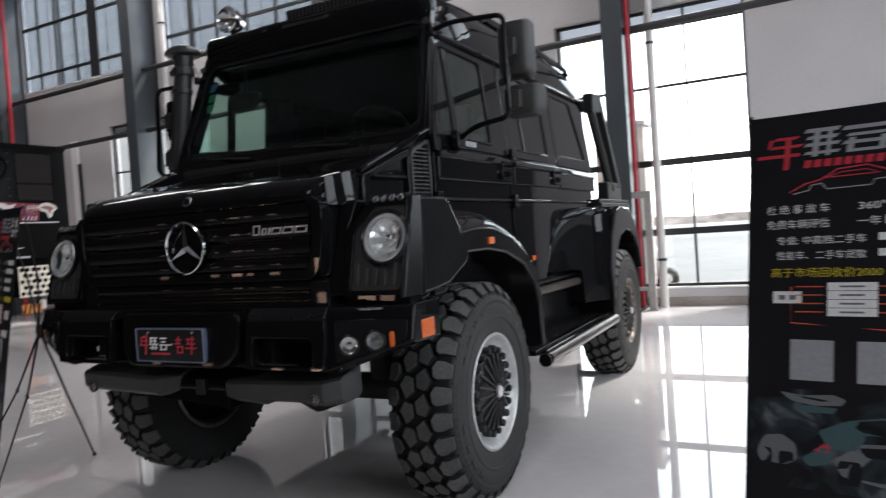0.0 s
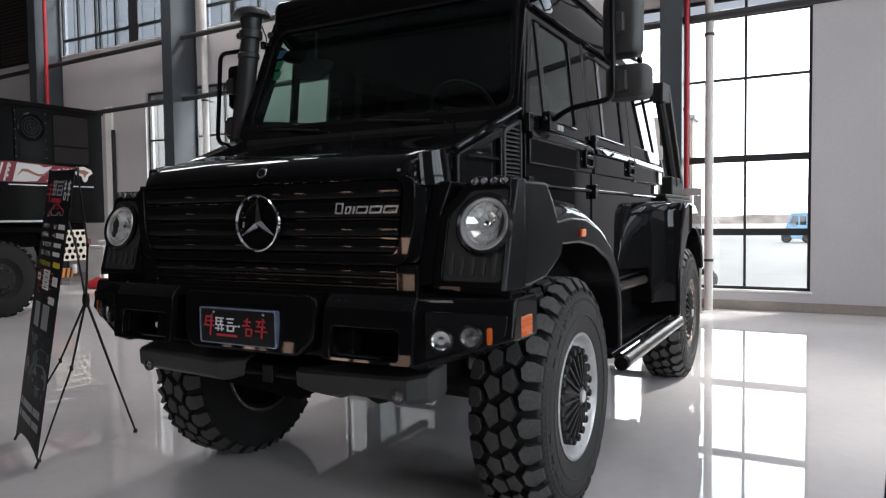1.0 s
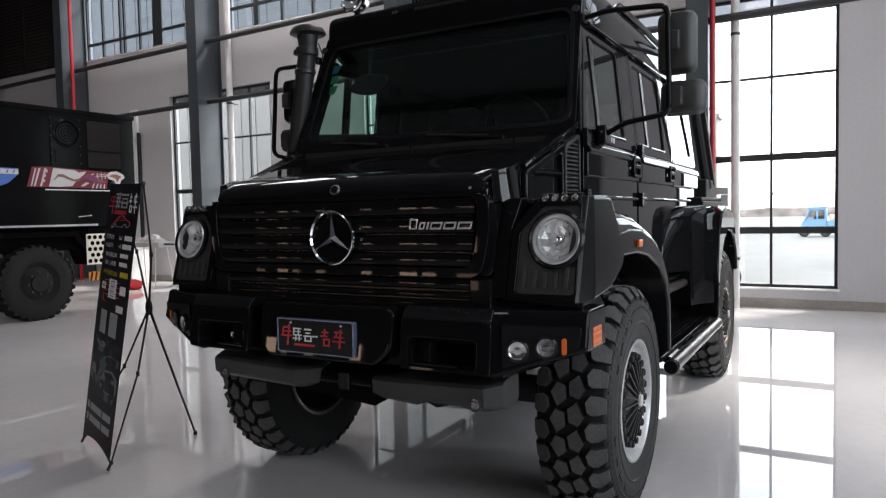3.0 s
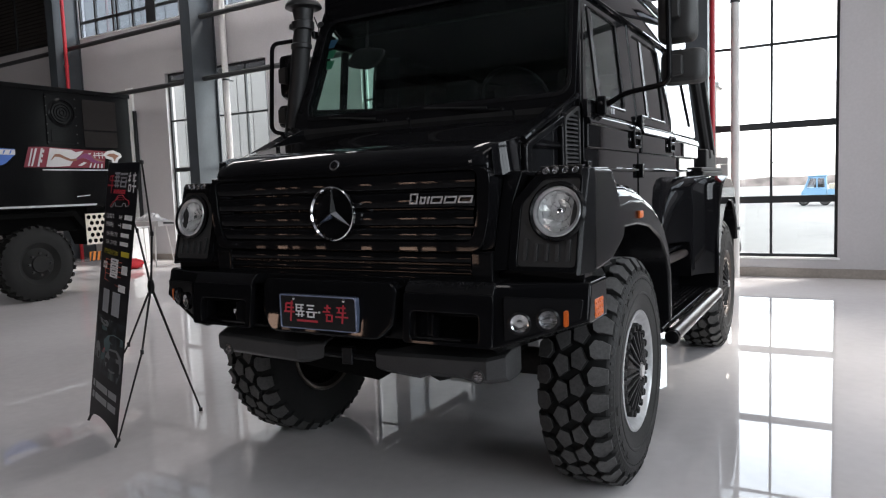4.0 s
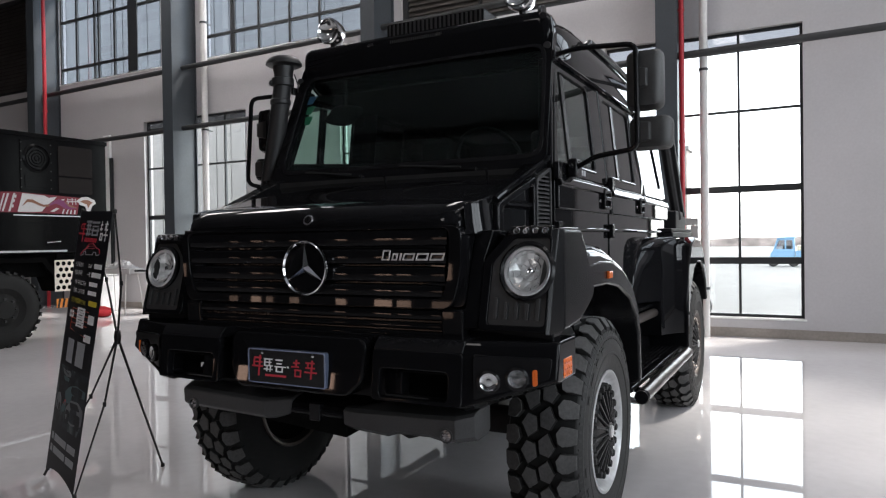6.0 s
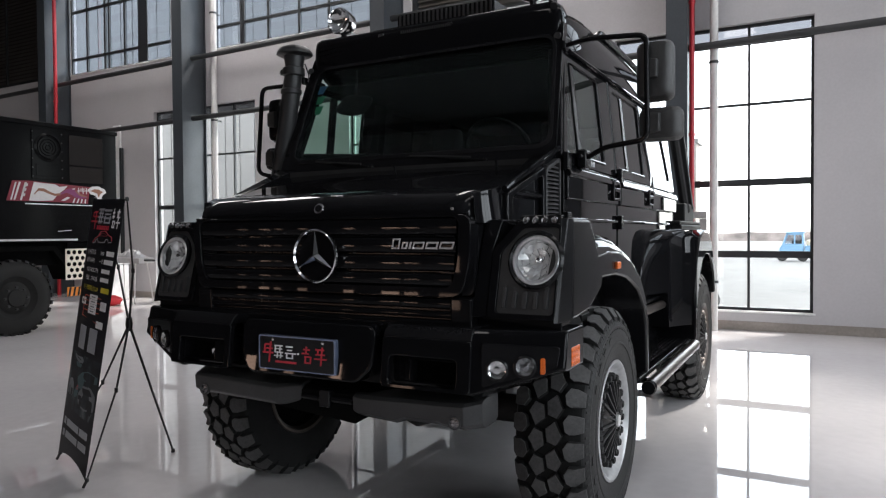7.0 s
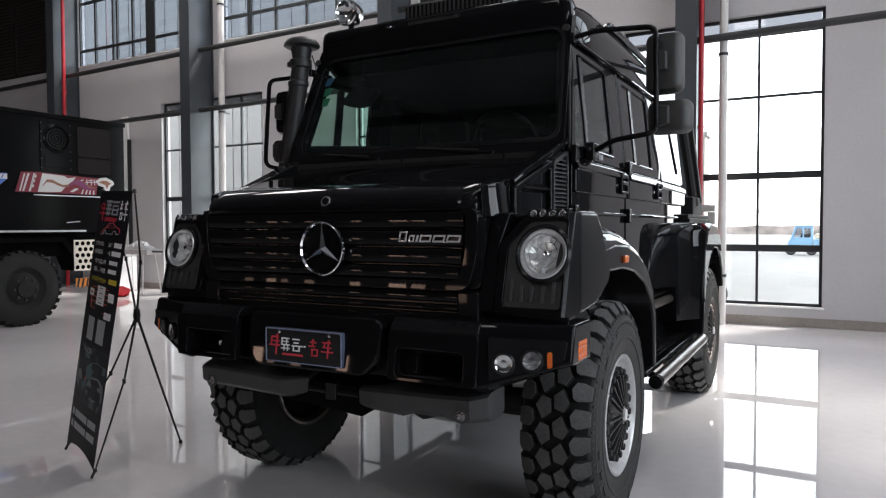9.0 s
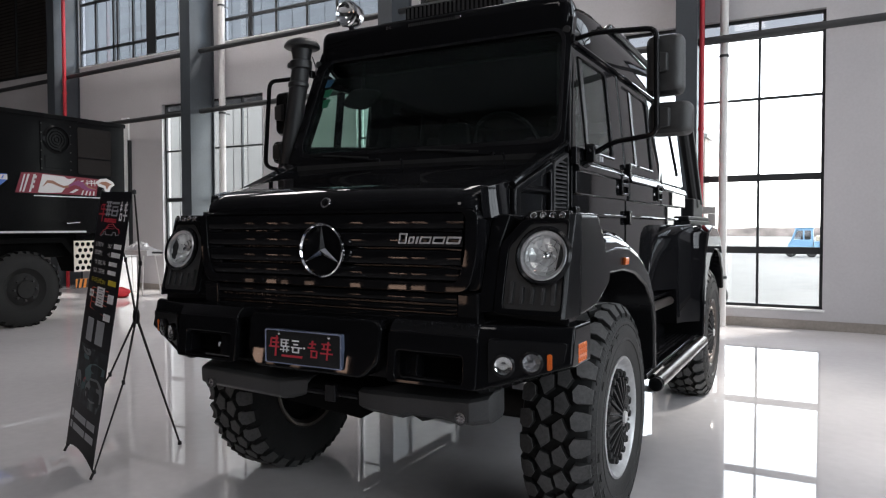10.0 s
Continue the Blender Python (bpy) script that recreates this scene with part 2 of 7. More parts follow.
def lathe(profile, centre, axis="z", n=32, bm=None, turn=None):
    """A profile of (radius, height) turned round an axis through centre; turn: a matrix for other ways of the axis."""
    bm = bm or bmesh.new()
    way = {"z": Matrix.Identity(3), "x": Matrix.Rotation(radians(90), 3, "Y"), "y": Matrix.Rotation(radians(90), 3, "X")}[axis] if turn is None else turn
    c = Vector(centre)
    rows = []
    for r, h in profile:
        if r < 1e-6:
            rows.append([bm.verts.new(c + way @ Vector((0, 0, h)))])
        else:
            rows.append([bm.verts.new(c + way @ Vector((r * math.cos(2 * math.pi * i / n), r * math.sin(2 * math.pi * i / n), h))) for i in range(n)])
    for r, s in zip(rows, rows[1:]):
        for i in range(n):
            j = (i + 1) % n
            f = [r[i % len(r)], r[j % len(r)], s[j % len(s)], s[i % len(s)]]
            u = []
            for v in f:
                if v not in u:
                    u.append(v)
            if len(u) > 2:
                bm.faces.new(u)
    return bm


def tube(points, r, n=10, bm=None, caps=True):
    """A round bar along a polyline; r: one radius, or one a point."""
    bm = bm or bmesh.new()
    pts = [Vector(p) for p in points]
    radii = r if isinstance(r, (list, tuple)) else [r] * len(pts)
    ref = Vector((0, 0, 1)) if abs((pts[-1] - pts[0]).normalized().z) < 0.9 else Vector((0, 1, 0))
    rows = []
    for i, p in enumerate(pts):
        d = (pts[min(i + 1, len(pts) - 1)] - pts[max(i - 1, 0)]).normalized()
        a = d.cross(ref)
        if a.length < 0.05:
            a = d.cross(Vector((1, 0.1, 0)))
        a.normalize()
        b = d.cross(a)
        rows.append([p + radii[i] * (math.cos(2 * math.pi * k / n) * a + math.sin(2 * math.pi * k / n) * b) for k in range(n)])
    return loft(rows, bm, caps=caps)


def bend(points, r=0.05, n=4):
    """A polyline with its inner corners rounded."""
    pts = [Vector(p) for p in points]
    out = [pts[0]]
    for a, b, c in zip(pts, pts[1:], pts[2:]):
        u, v = (a - b), (c - b)
        k = min(r, u.length * 0.45, v.length * 0.45)
        p, q = b + u.normalized() * k, b + v.normalized() * k
        for i in range(n + 1):
            t = i / n
            out.append((1 - t) ** 2 * p + 2 * t * (1 - t) * b + t * t * q)
    return out + [pts[-1]]


def rounded(corners, r, n=5):
    """A polygon in the plane with rounded corners."""
    pts = [Vector((*c, 0)) for c in corners]
    out = []
    m = len(pts)
    for i in range(m):
        a, b, c = pts[i - 1], pts[i], pts[(i + 1) % m]
        u, v = a - b, c - b
        k = min(r, u.length * 0.45, v.length * 0.45)
        p, q = b + u.normalized() * k, b + v.normalized() * k
        for j in range(n + 1):
            t = j / n
            w = (1 - t) ** 2 * p + 2 * t * (1 - t) * b + t * t * q
            out.append((w.x, w.y))
    return out


def ring_frame(outer, inner, place, depth, bm=None):
    """A flat frame between two plane loops; place(a, b, d) gives the point d behind the face."""
    bm = bm or bmesh.new()
    n = len(outer)
    rows = [[bm.verts.new(place(a, b, d)) for a, b in lp] for lp, d in ((outer, depth), (outer, 0), (inner, 0), (inner, depth))]
    for r, s in zip(rows, rows[1:] + rows[:1]):
        for i in range(n):
            j = (i + 1) % n
            bm.faces.new((r[i], r[j], s[j], s[i]))
    return bm


def plate(loop, place, depth, bm=None):
    return prism([place(a, b, 0) for a, b in loop], [place(a, b, depth) for a, b in loop], bm)


def lettering(text, size, place, parent, name, mat, wide=None, depth=0.0012, label=""):
    """Raised print in the built-in font, as a mesh. place(a, b, d) maps the plane of the writing."""
    curve = bpy.data.curves.new("writing", "FONT")
    curve.body, curve.size, curve.resolution_u = text, size, 2
    tmp = new("writing", curve)
    me = bpy.data.meshes.new_from_object(tmp.evaluated_get(bpy.context.evaluated_depsgraph_get()))
    bpy.data.objects.remove(tmp)
    bm = bmesh.new()
    bm.from_mesh(me)
    bpy.data.meshes.remove(me)
    right = max(v.co.x for v in bm.verts)
    k = wide / right if wide else 1.0
    for v in bm.verts:
        v.co = place(v.co.x * k, v.co.y, -depth)
    ob = part(name, bm, mat, parent, label, smooth=0)
    ob["kind"] = "stuff"
    return ob


# ---- the hall ----
def structure(name, bm, mat, label, bevel=0.0, category="structure"):
    return solo(name, bm, mat, label, category, kind="structure", bevel=bevel)


structure("ground", box(-400, 400, -300, 900, -0.6, -0.1), GROUND, "pale sunlit concrete yard outside the hall", category="ground")
structure("floor", box(X0, X1, Y0, WALL + 0.26, -0.09, 0.0), FLOOR, "glossy light grey epoxy floor reflecting the windows", category="floor")


def pierced_wall(name, x0, x1, y0, y1, z0, z1, holes, mat, label):
    """A wall along x with openings through it."""
    xs = sorted({x0, x1, *[h[0] for h in holes], *[h[1] for h in holes]})
    bm = bmesh.new()
    for a, b in zip(xs, xs[1:]):
        cuts = sorted((h[2], h[3]) for h in holes if h[0] < (a + b) / 2 < h[1])
        z = z0
        for c, d in cuts + [(z1, z1)]:
            if c > z + 1e-6:
                box(a, b, y0, y1, z, c, bm)
            z = d
    bmesh.ops.remove_doubles(bm, verts=bm.verts[:], dist=1e-5)
    return structure(name, bm, mat, label, category="wall")


HOLES = [(-14.80, -11.50, 0.30, 4.52), (-8.95, -5.80, 0.30, 4.50), (-3.50, -0.58, 0.30, 4.69),
         (-18.10, -14.15, 5.78, 8.4), (-12.78, -8.4, 5.78, 8.4), (-24.2, -19.4, 5.78, 8.4), (-7.45, -2.7, 5.55, 9.1), (1.0, 8.6, 5.6, 9.0)]
pierced_wall("wall_north", X0, X1, WALL, WALL + 0.25, -0.05, TOP, HOLES, WALLPAINT, "off-white plastered hall wall with tall window openings")
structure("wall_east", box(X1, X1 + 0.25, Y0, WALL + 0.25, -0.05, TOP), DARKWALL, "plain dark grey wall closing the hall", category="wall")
structure("wall_west", box(X0 - 0.25, X0, Y0, WALL + 0.25, -0.05, TOP), FARWALL, "plain dark wall closing the hall out of view", category="wall")
structure("wall_south", box(X0, X1, Y0 - 0.25, Y0, -0.05, TOP), FARWALL, "plain dark wall closing the hall out of view", category="wall")
structure("ceiling", box(X0, X1, Y0, WALL + 0.25, TOP, TOP + 0.15), CEILING, "dark grey sheet ceiling of the hall", category="ceiling")
bm = bmesh.new()
for k in range(15):
    y = Y0 + 1.2 + k * 1.7
    box(X0 + 0.02, X1 - 0.02, y - 0.04, y + 0.04, TOP - 0.34, TOP - 0.14, bm)
structure("ceiling_purlins", bm, BEAM, "dark steel purlins under the roof sheets", category="ceiling")
# windows of the east wall: frame, bars and sill in front of the daylight
for k, y in enumerate((-4.7, -0.1, 4.5, 9.1)):
    w = thing("window_%d" % (k + 6), (X1 - 0.1, y, 1.3), 0, "tall black steel-framed window in the side wall", "window", "", "structure")
    g = lambda a, b, d, y=y: (X1 - 0.09 + d, y + a, b)
    part("window_frame", ring_frame([(-1.25, 1.25), (1.25, 1.25), (1.25, 6.65), (-1.25, 6.65)], [(-1.19, 1.31), (1.19, 1.31), (1.19, 6.59), (-1.19, 6.59)], g, 0.085), FRAME, w)
    for a in (-0.4, 0.4):
        part("mullion", box(X1 - 0.09, X1 - 0.06, y + a - 0.02, y + a + 0.02, 1.3, 6.6), FRAME, w)
    for z in (2.2, 3.1, 4.0, 4.9, 5.8):
        part("glazing_bar", box(X1 - 0.088, X1 - 0.062, y - 1.19, y + 1.19, z - 0.02, z + 0.02), FRAME, w)
    part("window_sill", box(X1 - 0.14, X1 - 0.002, y - 1.3, y + 1.3, 1.20, 1.245), REVEAL, w, "white painted sill")

# unseen panel, added so the truck's doors mirror something dark
structure("wall_dado", box(0.68, X1 - 0.02, WALL - 0.05, WALL - 0.003, 0.16, 2.75), DARKWALL, "dark panel added out of view to darken the truck's side reflections")


def skirting(x0, x1):
    structure("baseboard", box(x0, x1, WALL - 0.015, WALL - 0.002, 0.002, 0.14), SKIRTING, "brown-grey tiled skirting along the wall", 0.003, "baseboard")


skirting(X0 + 0.01, X1 - 0.01)


def hall_window(k, x0, x1, z0, z1, uprights, rails, heavy=(), pane=PANE):
    """A steel window in the wall: frame, bars, sill and panes."""
    w = thing("window_%d" % k, ((x0 + x1) / 2, WALL + 0.12, z0), 0, "tall black steel-framed window with clear panes", "window", "", "structure")
    ya, yb = WALL + 0.09, WALL + 0.15
    bm = bmesh.new()
    f = 0.045
    for a, b, c, d in ((x0, x0 + f, z0, z1), (x1 - f, x1, z0, z1), (x0 + f, x1 - f, z0, z0 + f), (x0 + f, x1 - f, z1 - f, z1)):
        box(a, b, ya, yb, c, d, bm)
    part("window_frame", bm, FRAME, w, bevel=0.004)
    for x in uprights:
        mw = 0.018 if z0 < 1 else 0.032
        part("mullion", box(x - mw, x + mw, ya + 0.004, yb - 0.004, z0 + f, z1 - f), FRAME, w)
    for z in rails:
        h = 0.052 if z in heavy else (0.020 if z0 < 1 else 0.036)
        part("glazing_bar", box(x0 + f, x1 - f, ya + 0.008, yb - 0.008, z - h, z + h), FRAME, w, bevel=0.004)
    xs, zs = [x0 + f, *uprights, x1 - f], [z0 + f, *rails, z1 - f]
    for a, b in zip(xs, xs[1:]):
        for c, d in zip(zs, zs[1:]):
            p = part("pane", box(a + 0.001, b - 0.001, WALL + 0.117, WALL + 0.123, c + 0.001, d - 0.001), FROSTED if z0 < 1 and c > 4.2 else pane, w)
            p.visible_shadow = False
    part("window_sill", box(x0 - 0.0, x1 + 0.03, WALL - 0.02, WALL + 0.085, z0 - 0.03, z0 - 0.003), REVEAL, w, "white painted sill", bevel=0.004)
    return w


hall_window(1, -14.80, -11.50, 0.30, 4.52, (-13.42, -12.24), (1.15, 2.2, 3.385, 4.33), (1.15, 2.2))
hall_window(2, -8.95, -5.80, 0.30, 4.50, (-7.7, -6.7), (1.15, 2.2, 3.35, 4.27), (1.15, 2.2))
hall_window(3, -3.50, -0.58, 0.30, 4.69, (-2.45, -1.465), (1.165, 2.27, 3.47, 4.40), (1.165, 2.27))
hall_window(4, -18.10, -14.15, 5.78, 8.4, (-17.44, -16.72, -16.56, -15.95, -15.40), (6.20, 7.45), pane=BLUEPANE)
hall_window(5, -12.78, -8.4, 5.78, 8.4, (-11.98, -11.90, -11.17, -10.3, -9.5), (6.30, 7.45), pane=BLUEPANE)
hall_window(10, 1.0, 8.6, 5.6, 9.0, (2.5, 4.0, 5.5, 7.0), (7.3,))
structure("window_pier", box(-15.40, -15.06, WALL + 0.06, WALL + 0.088, 5.83, 8.35), FRAME, "dark steel pier between the high windows", 0.004, "pier")
SHUTTER = material("brown_grey_shutter", (0.065, 0.058, 0.053), 0.5, grain=0.1, scale=10, stain=0.2)


def shutter_bay(x0, x1, z0, z1, bars):
    """A louvred shutter in a wall opening."""
    sh = thing("shutter_bay", ((x0 + x1) / 2, WALL + 0.1, z0), 0, "dark closed louvre shutter between steel bars", "shutter", "", "structure")
    part("shutter_frame", ring_frame([(x0, z0), (x1, z0), (x1, z1), (x0, z1)], [(x0 + 0.1, z0 + 0.08), (x1 - 0.1, z0 + 0.08), (x1 - 0.1, z1 - 0.08), (x0 + 0.1, z1 - 0.08)], lambda a, b, d: (a, WALL + 0.05 + d, b), 0.1), FRAME, sh)
    part("shutter_back", box(x0 + 0.05, x1 - 0.05, WALL + 0.16, WALL + 0.18, z0 + 0.02, z1 - 0.02), SHUTTER, sh)
    for k in range(int((z1 - z0 - 0.2) / 0.10)):
        z = z0 + 0.12 + k * 0.10
        part("slat", prism([(x0 + 0.1, WALL + 0.09, z), (x1 - 0.1, WALL + 0.09, z), (x1 - 0.1, WALL + 0.10, z), (x0 + 0.1, WALL + 0.10, z)],
                           [(x0 + 0.1, WALL + 0.15, z + 0.09), (x1 - 0.1, WALL + 0.15, z + 0.09), (x1 - 0.1, WALL + 0.16, z + 0.09), (x0 + 0.1, WALL + 0.16, z + 0.09)]), SHUTTER, sh)
    for x in bars:
        part("bar", box(x - 0.03, x + 0.03, WALL + 0.03, WALL + 0.08, z0 + 0.08, z1 - 0.08), FRAME, sh)


shutter_bay(-24.2, -19.4, 5.78, 8.4, (-22.6, -21.0))
# added out of view: dark bay that keeps a pale patch off the hood
shutter_bay(-7.45, -2.7, 5.55, 9.1, (-5.8, -4.3))
clad = thing("ribbed_panel", (-26.0, WALL - 0.1, 0), 0, "beige ribbed metal panel beside the wall", "panel", "", "structure")
BEIGE = material("beige_cladding", (0.36, 0.33, 0.29), 0.5, grain=0.05, scale=10)
part("sheet", box(-29.5, -22.0, WALL - 0.30, WALL - 0.26, 4.6, TOP - 0.02), BEIGE, clad)
for k in range(38):
    part("rib", box(-29.4 + k * 0.2, -29.32 + k * 0.2, WALL - 0.33, WALL - 0.30, 4.6, TOP - 0.02), BEIGE, clad)


def column(x0, x1):
    """An H-section steel column in front of the wall."""
    y0, y1, t = WALL - 0.70, WALL - 0.004, 0.022
    xm = (x0 + x1) / 2
    c = thing("steel_column", (xm, y0, 0), 0, "blue-grey painted steel column standing by the wall", "column", "steel columns", "structure")
    part("flange", box(x0, x1, y0, y0 + t, 0.0, TOP - 0.01), COLUMN, c)
    part("flange", box(x0, x1, y1 - t, y1, 0.0, TOP - 0.01), COLUMN, c)
    part("web", box(xm + 0.06, xm + 0.105, y0 + t, y1 - t, 0.0, TOP - 0.01), COLUMN, c)
    part("base_plate", box(x0 - 0.06, x1 + 0.06, y0 - 0.05, y1, 0.002, 0.03), COLUMN, c)


for xr in (-23.5, -18.0, -12.99, -7.62, -2.24, 3.06):
    column(xr - 0.31, xr)


def wall_pipe(name, z, y, r, label):
    """A steel tube along the wall, falling slightly towards the west."""
    fall = 0.0143
    return structure(name, tube([(X0 + 0.01, y, z + fall * (X0 + 0.61)), (X1 - 0.01, y, z + fall * (X1 + 0.59))], r, 16), BEAM, label, category="pipe")


wall_pipe("lower_rail", 4.345, WALL - 0.36, 0.056, "dark steel tube running along the wall")
wall_pipe("upper_rail", 5.703, WALL - 0.36, 0.056, "dark steel tube below the high windows")


def downpipe(x, y, r, mat, label, clips, z1=TOP - 0.02, name="drainpipe"):
    p = thing(name, (x, y, 0), 0, label, "pipe", "", "structure")
    part("pipe", tube([(x, y, 0.0), (x, y, z1)], r, 16), mat, p)
    for z in clips:
        part("clip", lathe([(r, -0.02), (r + 0.012, -0.02), (r + 0.012, 0.02), (r, 0.02)], (x, y, z), n=16), BEAM if mat is WHITEPIPE else mat, p)
        part("bracket", box(x - 0.012, x + 0.012, y + r, WALL + 0.0 if mat is WHITEPIPE else y + r + 0.05, z - 0.01, z + 0.01), BEAM, p)


downpipe(-1.93, 11.25, 0.062, WHITEPIPE, "white plastic drainpipe clipped before the window", (0.75, 4.1, 6.5))
downpipe(-12.51, 11.25, 0.07, WHITEPIPE, "white plastic drainpipe beside the steel column", (1.2, 4.1, 6.5))
downpipe(-2.22, 11.05, 0.038, REDPIPE, "red fire-water pipe beside the steel column", (1.5, 3.0, 5.0), name="fire_pipe")
downpipe(-17.86, 10.95, 0.045, REDPIPE, "red fire-water pipe beside the steel column", (2.5, 5.0), name="fire_pipe")

# ---- the black off-road truck ----
CX = -2.57
truck = thing("off_road_truck", (CX, 5.0, 0.0), 0.6, "glossy black crew-cab off-road truck with deep-lugged tyres on the showroom floor", "truck")
ORIGIN[truck.name] = Vector((0.0, 5.0, 0.0))  # parts are given with x from the truck's middle


def half_width(z):
    return 0.938 if z < 1.88 else 0.938 - (z - 1.88) * 0.105


def mapped(s, off=0.0):
    """Places a point of the cab's side, s = 1 or -1, d inwards."""
    return lambda y, z, d: (s * (half_width(z) + off - d), y, z)


def side_plate(yz, s, off, depth, bm=None):
    f = mapped(s, off)
    return prism([f(y, z, 0) for y, z in yz], [f(y, z, depth) for y, z in yz], bm)


# bonnet and nose
def nose_loop(y, z, w, drop, edge):
    """Across the bonnet: skirt, shoulder, crown, shoulder, skirt."""
    v = w - max(0.0, 0.025 * (2.80 - y) / 0.3)
    return [(-w, y + edge, z - drop), (-w, y + edge, z - 0.035), (-w + 0.035, y, z), (-w + 0.10, y - 0.001, z + 0.003), (-w * 0.45, y - 0.004, z + 0.01), (v * 0.45, y - 0.004, z + 0.01),
            (v - 0.10, y - 0.001, z + 0.003), (v - 0.035, y, z), (v, y + edge, z - 0.035), (v, y + edge, z - drop)]


rows = []
for k in range(13):
    t = k / 12
    b0, b1, b2, b3 = (1 - t) ** 3, 3 * t * (1 - t) ** 2, 3 * t * t * (1 - t), t ** 3
    y = b0 * 2.490 + b1 * 2.506 + b2 * 2.565 + b3 * 2.70
    z = b0 * 1.600 + b1 * 1.672 + b2 * 1.702 + b3 * 1.724
    rows.append(nose_loop(y, z, 0.803 + 0.03 * t, 0.06 + min(0.36, 0.6 * t), 0.02 * (1 - t)))
bm = loft(rows + [nose_loop(2.95, 1.790, 0.84, 0.5, 0.0), nose_loop(3.25, 1.875, 0.85, 0.5, 0.0)])
hood = part("hood", bm, PAINT, truck, smooth=50)
f = lambda a, b, d: (a, 2.520 + d, b)
grille = part("grille", plate(rounded([(-0.805, 1.25), (0.80, 1.25), (0.80, 1.60), (-0.805, 1.60)], 0.03), f, 0.10), SATIN, truck)
f = lambda a, b, d: (a, 2.472 + d, b)
part("grille_frame", ring_frame(rounded([(-0.775, 1.243), (0.765, 1.243), (0.805, 1.40), (0.812, 1.598), (-0.815, 1.598), (-0.81, 1.40)], 0.055, 6),
                                rounded([(-0.725, 1.285), (0.715, 1.285), (0.745, 1.40), (0.752, 1.588), (-0.768, 1.588), (-0.76, 1.40)], 0.04, 6), f, 0.055), PAINT, grille, bevel=0.011, segments=3)


def grille_bar(z0, z1, w, tilt, parent, y0=2.480):
    """A broad slat with a softly bowed face and rolled edges, leaning back by tilt."""
    zm, h = (z0 + z1) / 2, (z1 - z0) / 2
    prof = [(0.030, -1.0), (0.012, -0.97), (0.0035, -0.86), (0.0002, -0.66), (0.0, 0.0), (0.0002, 0.66), (0.0035, 0.86), (0.012, 0.97), (0.030, 1.0)]
    return part("grille_bar", loft([[(x, y0 + d + tilt * k * h, zm + k * h) for d, k in prof] for x in (-w - 0.008, w - 0.012)]), PAINT, parent, smooth=60)


for z0, z1, w, tilt in ((1.509, 1.588, 0.752, 0.0), (1.430, 1.503, 0.748, 0.0), (1.352, 1.424, 0.740, 0.0), (1.286, 1.346, 0.728, 0.002)):
    grille_bar(z0, z1, w, tilt, grille)
for s in (-1, 1):
    for z in (1.506, 1.427, 1.349):
        x = s * 0.70 - 0.012
        part("grille_clip", loft([[(x - 0.045, 2.478, z - 0.004), (x + 0.045, 2.478, z - 0.008), (x + 0.045, 2.478, z + 0.004), (x - 0.045, 2.478, z + 0.008)],
                                  [(x - 0.045, 2.50, z - 0.004), (x + 0.045, 2.50, z - 0.008), (x + 0.045, 2.50, z + 0.004), (x - 0.045, 2.50, z + 0.008)]]), PAINT, grille, bevel=0.003)
grille_bar(1.590, 1.606, 0.795, 0.0, hood, 2.484).name = "hood_edge"
f = lambda a, b, d: (a, 2.510 + d + (b - 1.11) * 0.04, b)
low = part("lower_grille", plate([(-0.80, 1.10), (0.80, 1.10), (0.80, 1.243), (-0.80, 1.243)], f, 0.11), SATIN, truck)
for z0, z1 in ((1.106, 1.143), (1.149, 1.180), (1.188, 1.238)):
    grille_bar(z0, z1, 0.72, 0.040, low, 2.490 + (z0 - 1.1) * 0.04)
for s in (-1, 1):
    part("grille_end", box(s * 0.70, s * 0.805, 2.489, 2.56, 1.10, 1.242), PAINT, low, bevel=0.012)

# round emblem: ring and three tapering rays
EM = Vector((0.010, 2.452, 1.415))
bm = bmesh.new()
n = 48
prof = [(0.130, 0.0), (0.127, -0.010), (0.122, -0.013), (0.116, -0.004), (0.117, 0.006), (0.128, 0.01)]
rows = []
for k in range(n):
    a = 2 * math.pi * k / n
    rows.append([bm.verts.new((EM.x + r * math.sin(a), EM.y + h, EM.z + r * math.cos(a))) for r, h in prof])
for k in range(n):
    for i in range(len(prof)):
        j = (i + 1) % len(prof)
        bm.faces.new((rows[k][i], rows[k][j], rows[(k + 1) % n][j], rows[(k + 1) % n][i]))
for k in range(3):
    a = 2 * math.pi * k / 3
    tip = bm.verts.new((EM.x + 0.119 * math.sin(a), EM.y - 0.004, EM.z + 0.119 * math.cos(a)))
    mid = bm.verts.new((EM.x, EM.y - 0.018, EM.z))
    l = bm.verts.new((EM.x + 0.021 * math.sin(a - 1.047), EM.y, EM.z + 0.021 * math.cos(a - 1.047)))
    r = bm.verts.new((EM.x + 0.021 * math.sin(a + 1.047), EM.y, EM.z + 0.021 * math.cos(a + 1.047)))
    bm.faces.new((mid, l, tip)), bm.faces.new((mid, tip, r)), bm.faces.new((tip, l, r))
part("emblem", bm, CHROME, truck, "chrome ring emblem with three rays", smooth=25)
part("emblem_backing", lathe([(0.0, 0.0), (0.112, 0.0), (0.112, 0.02)], (EM.x, EM.y + 0.016, EM.z), n=32, turn=Matrix.Rotation(radians(-96), 3, "X")), PAINT, truck)
badge = part("hood_badge", lathe([(0.0, 0.018), (0.026, 0.014), (0.030, 0.0)], (0.0, 2.505, 1.634), n=20, turn=Matrix.Rotation(radians(66), 3, "X")), CHROME, truck, "small round chrome badge")
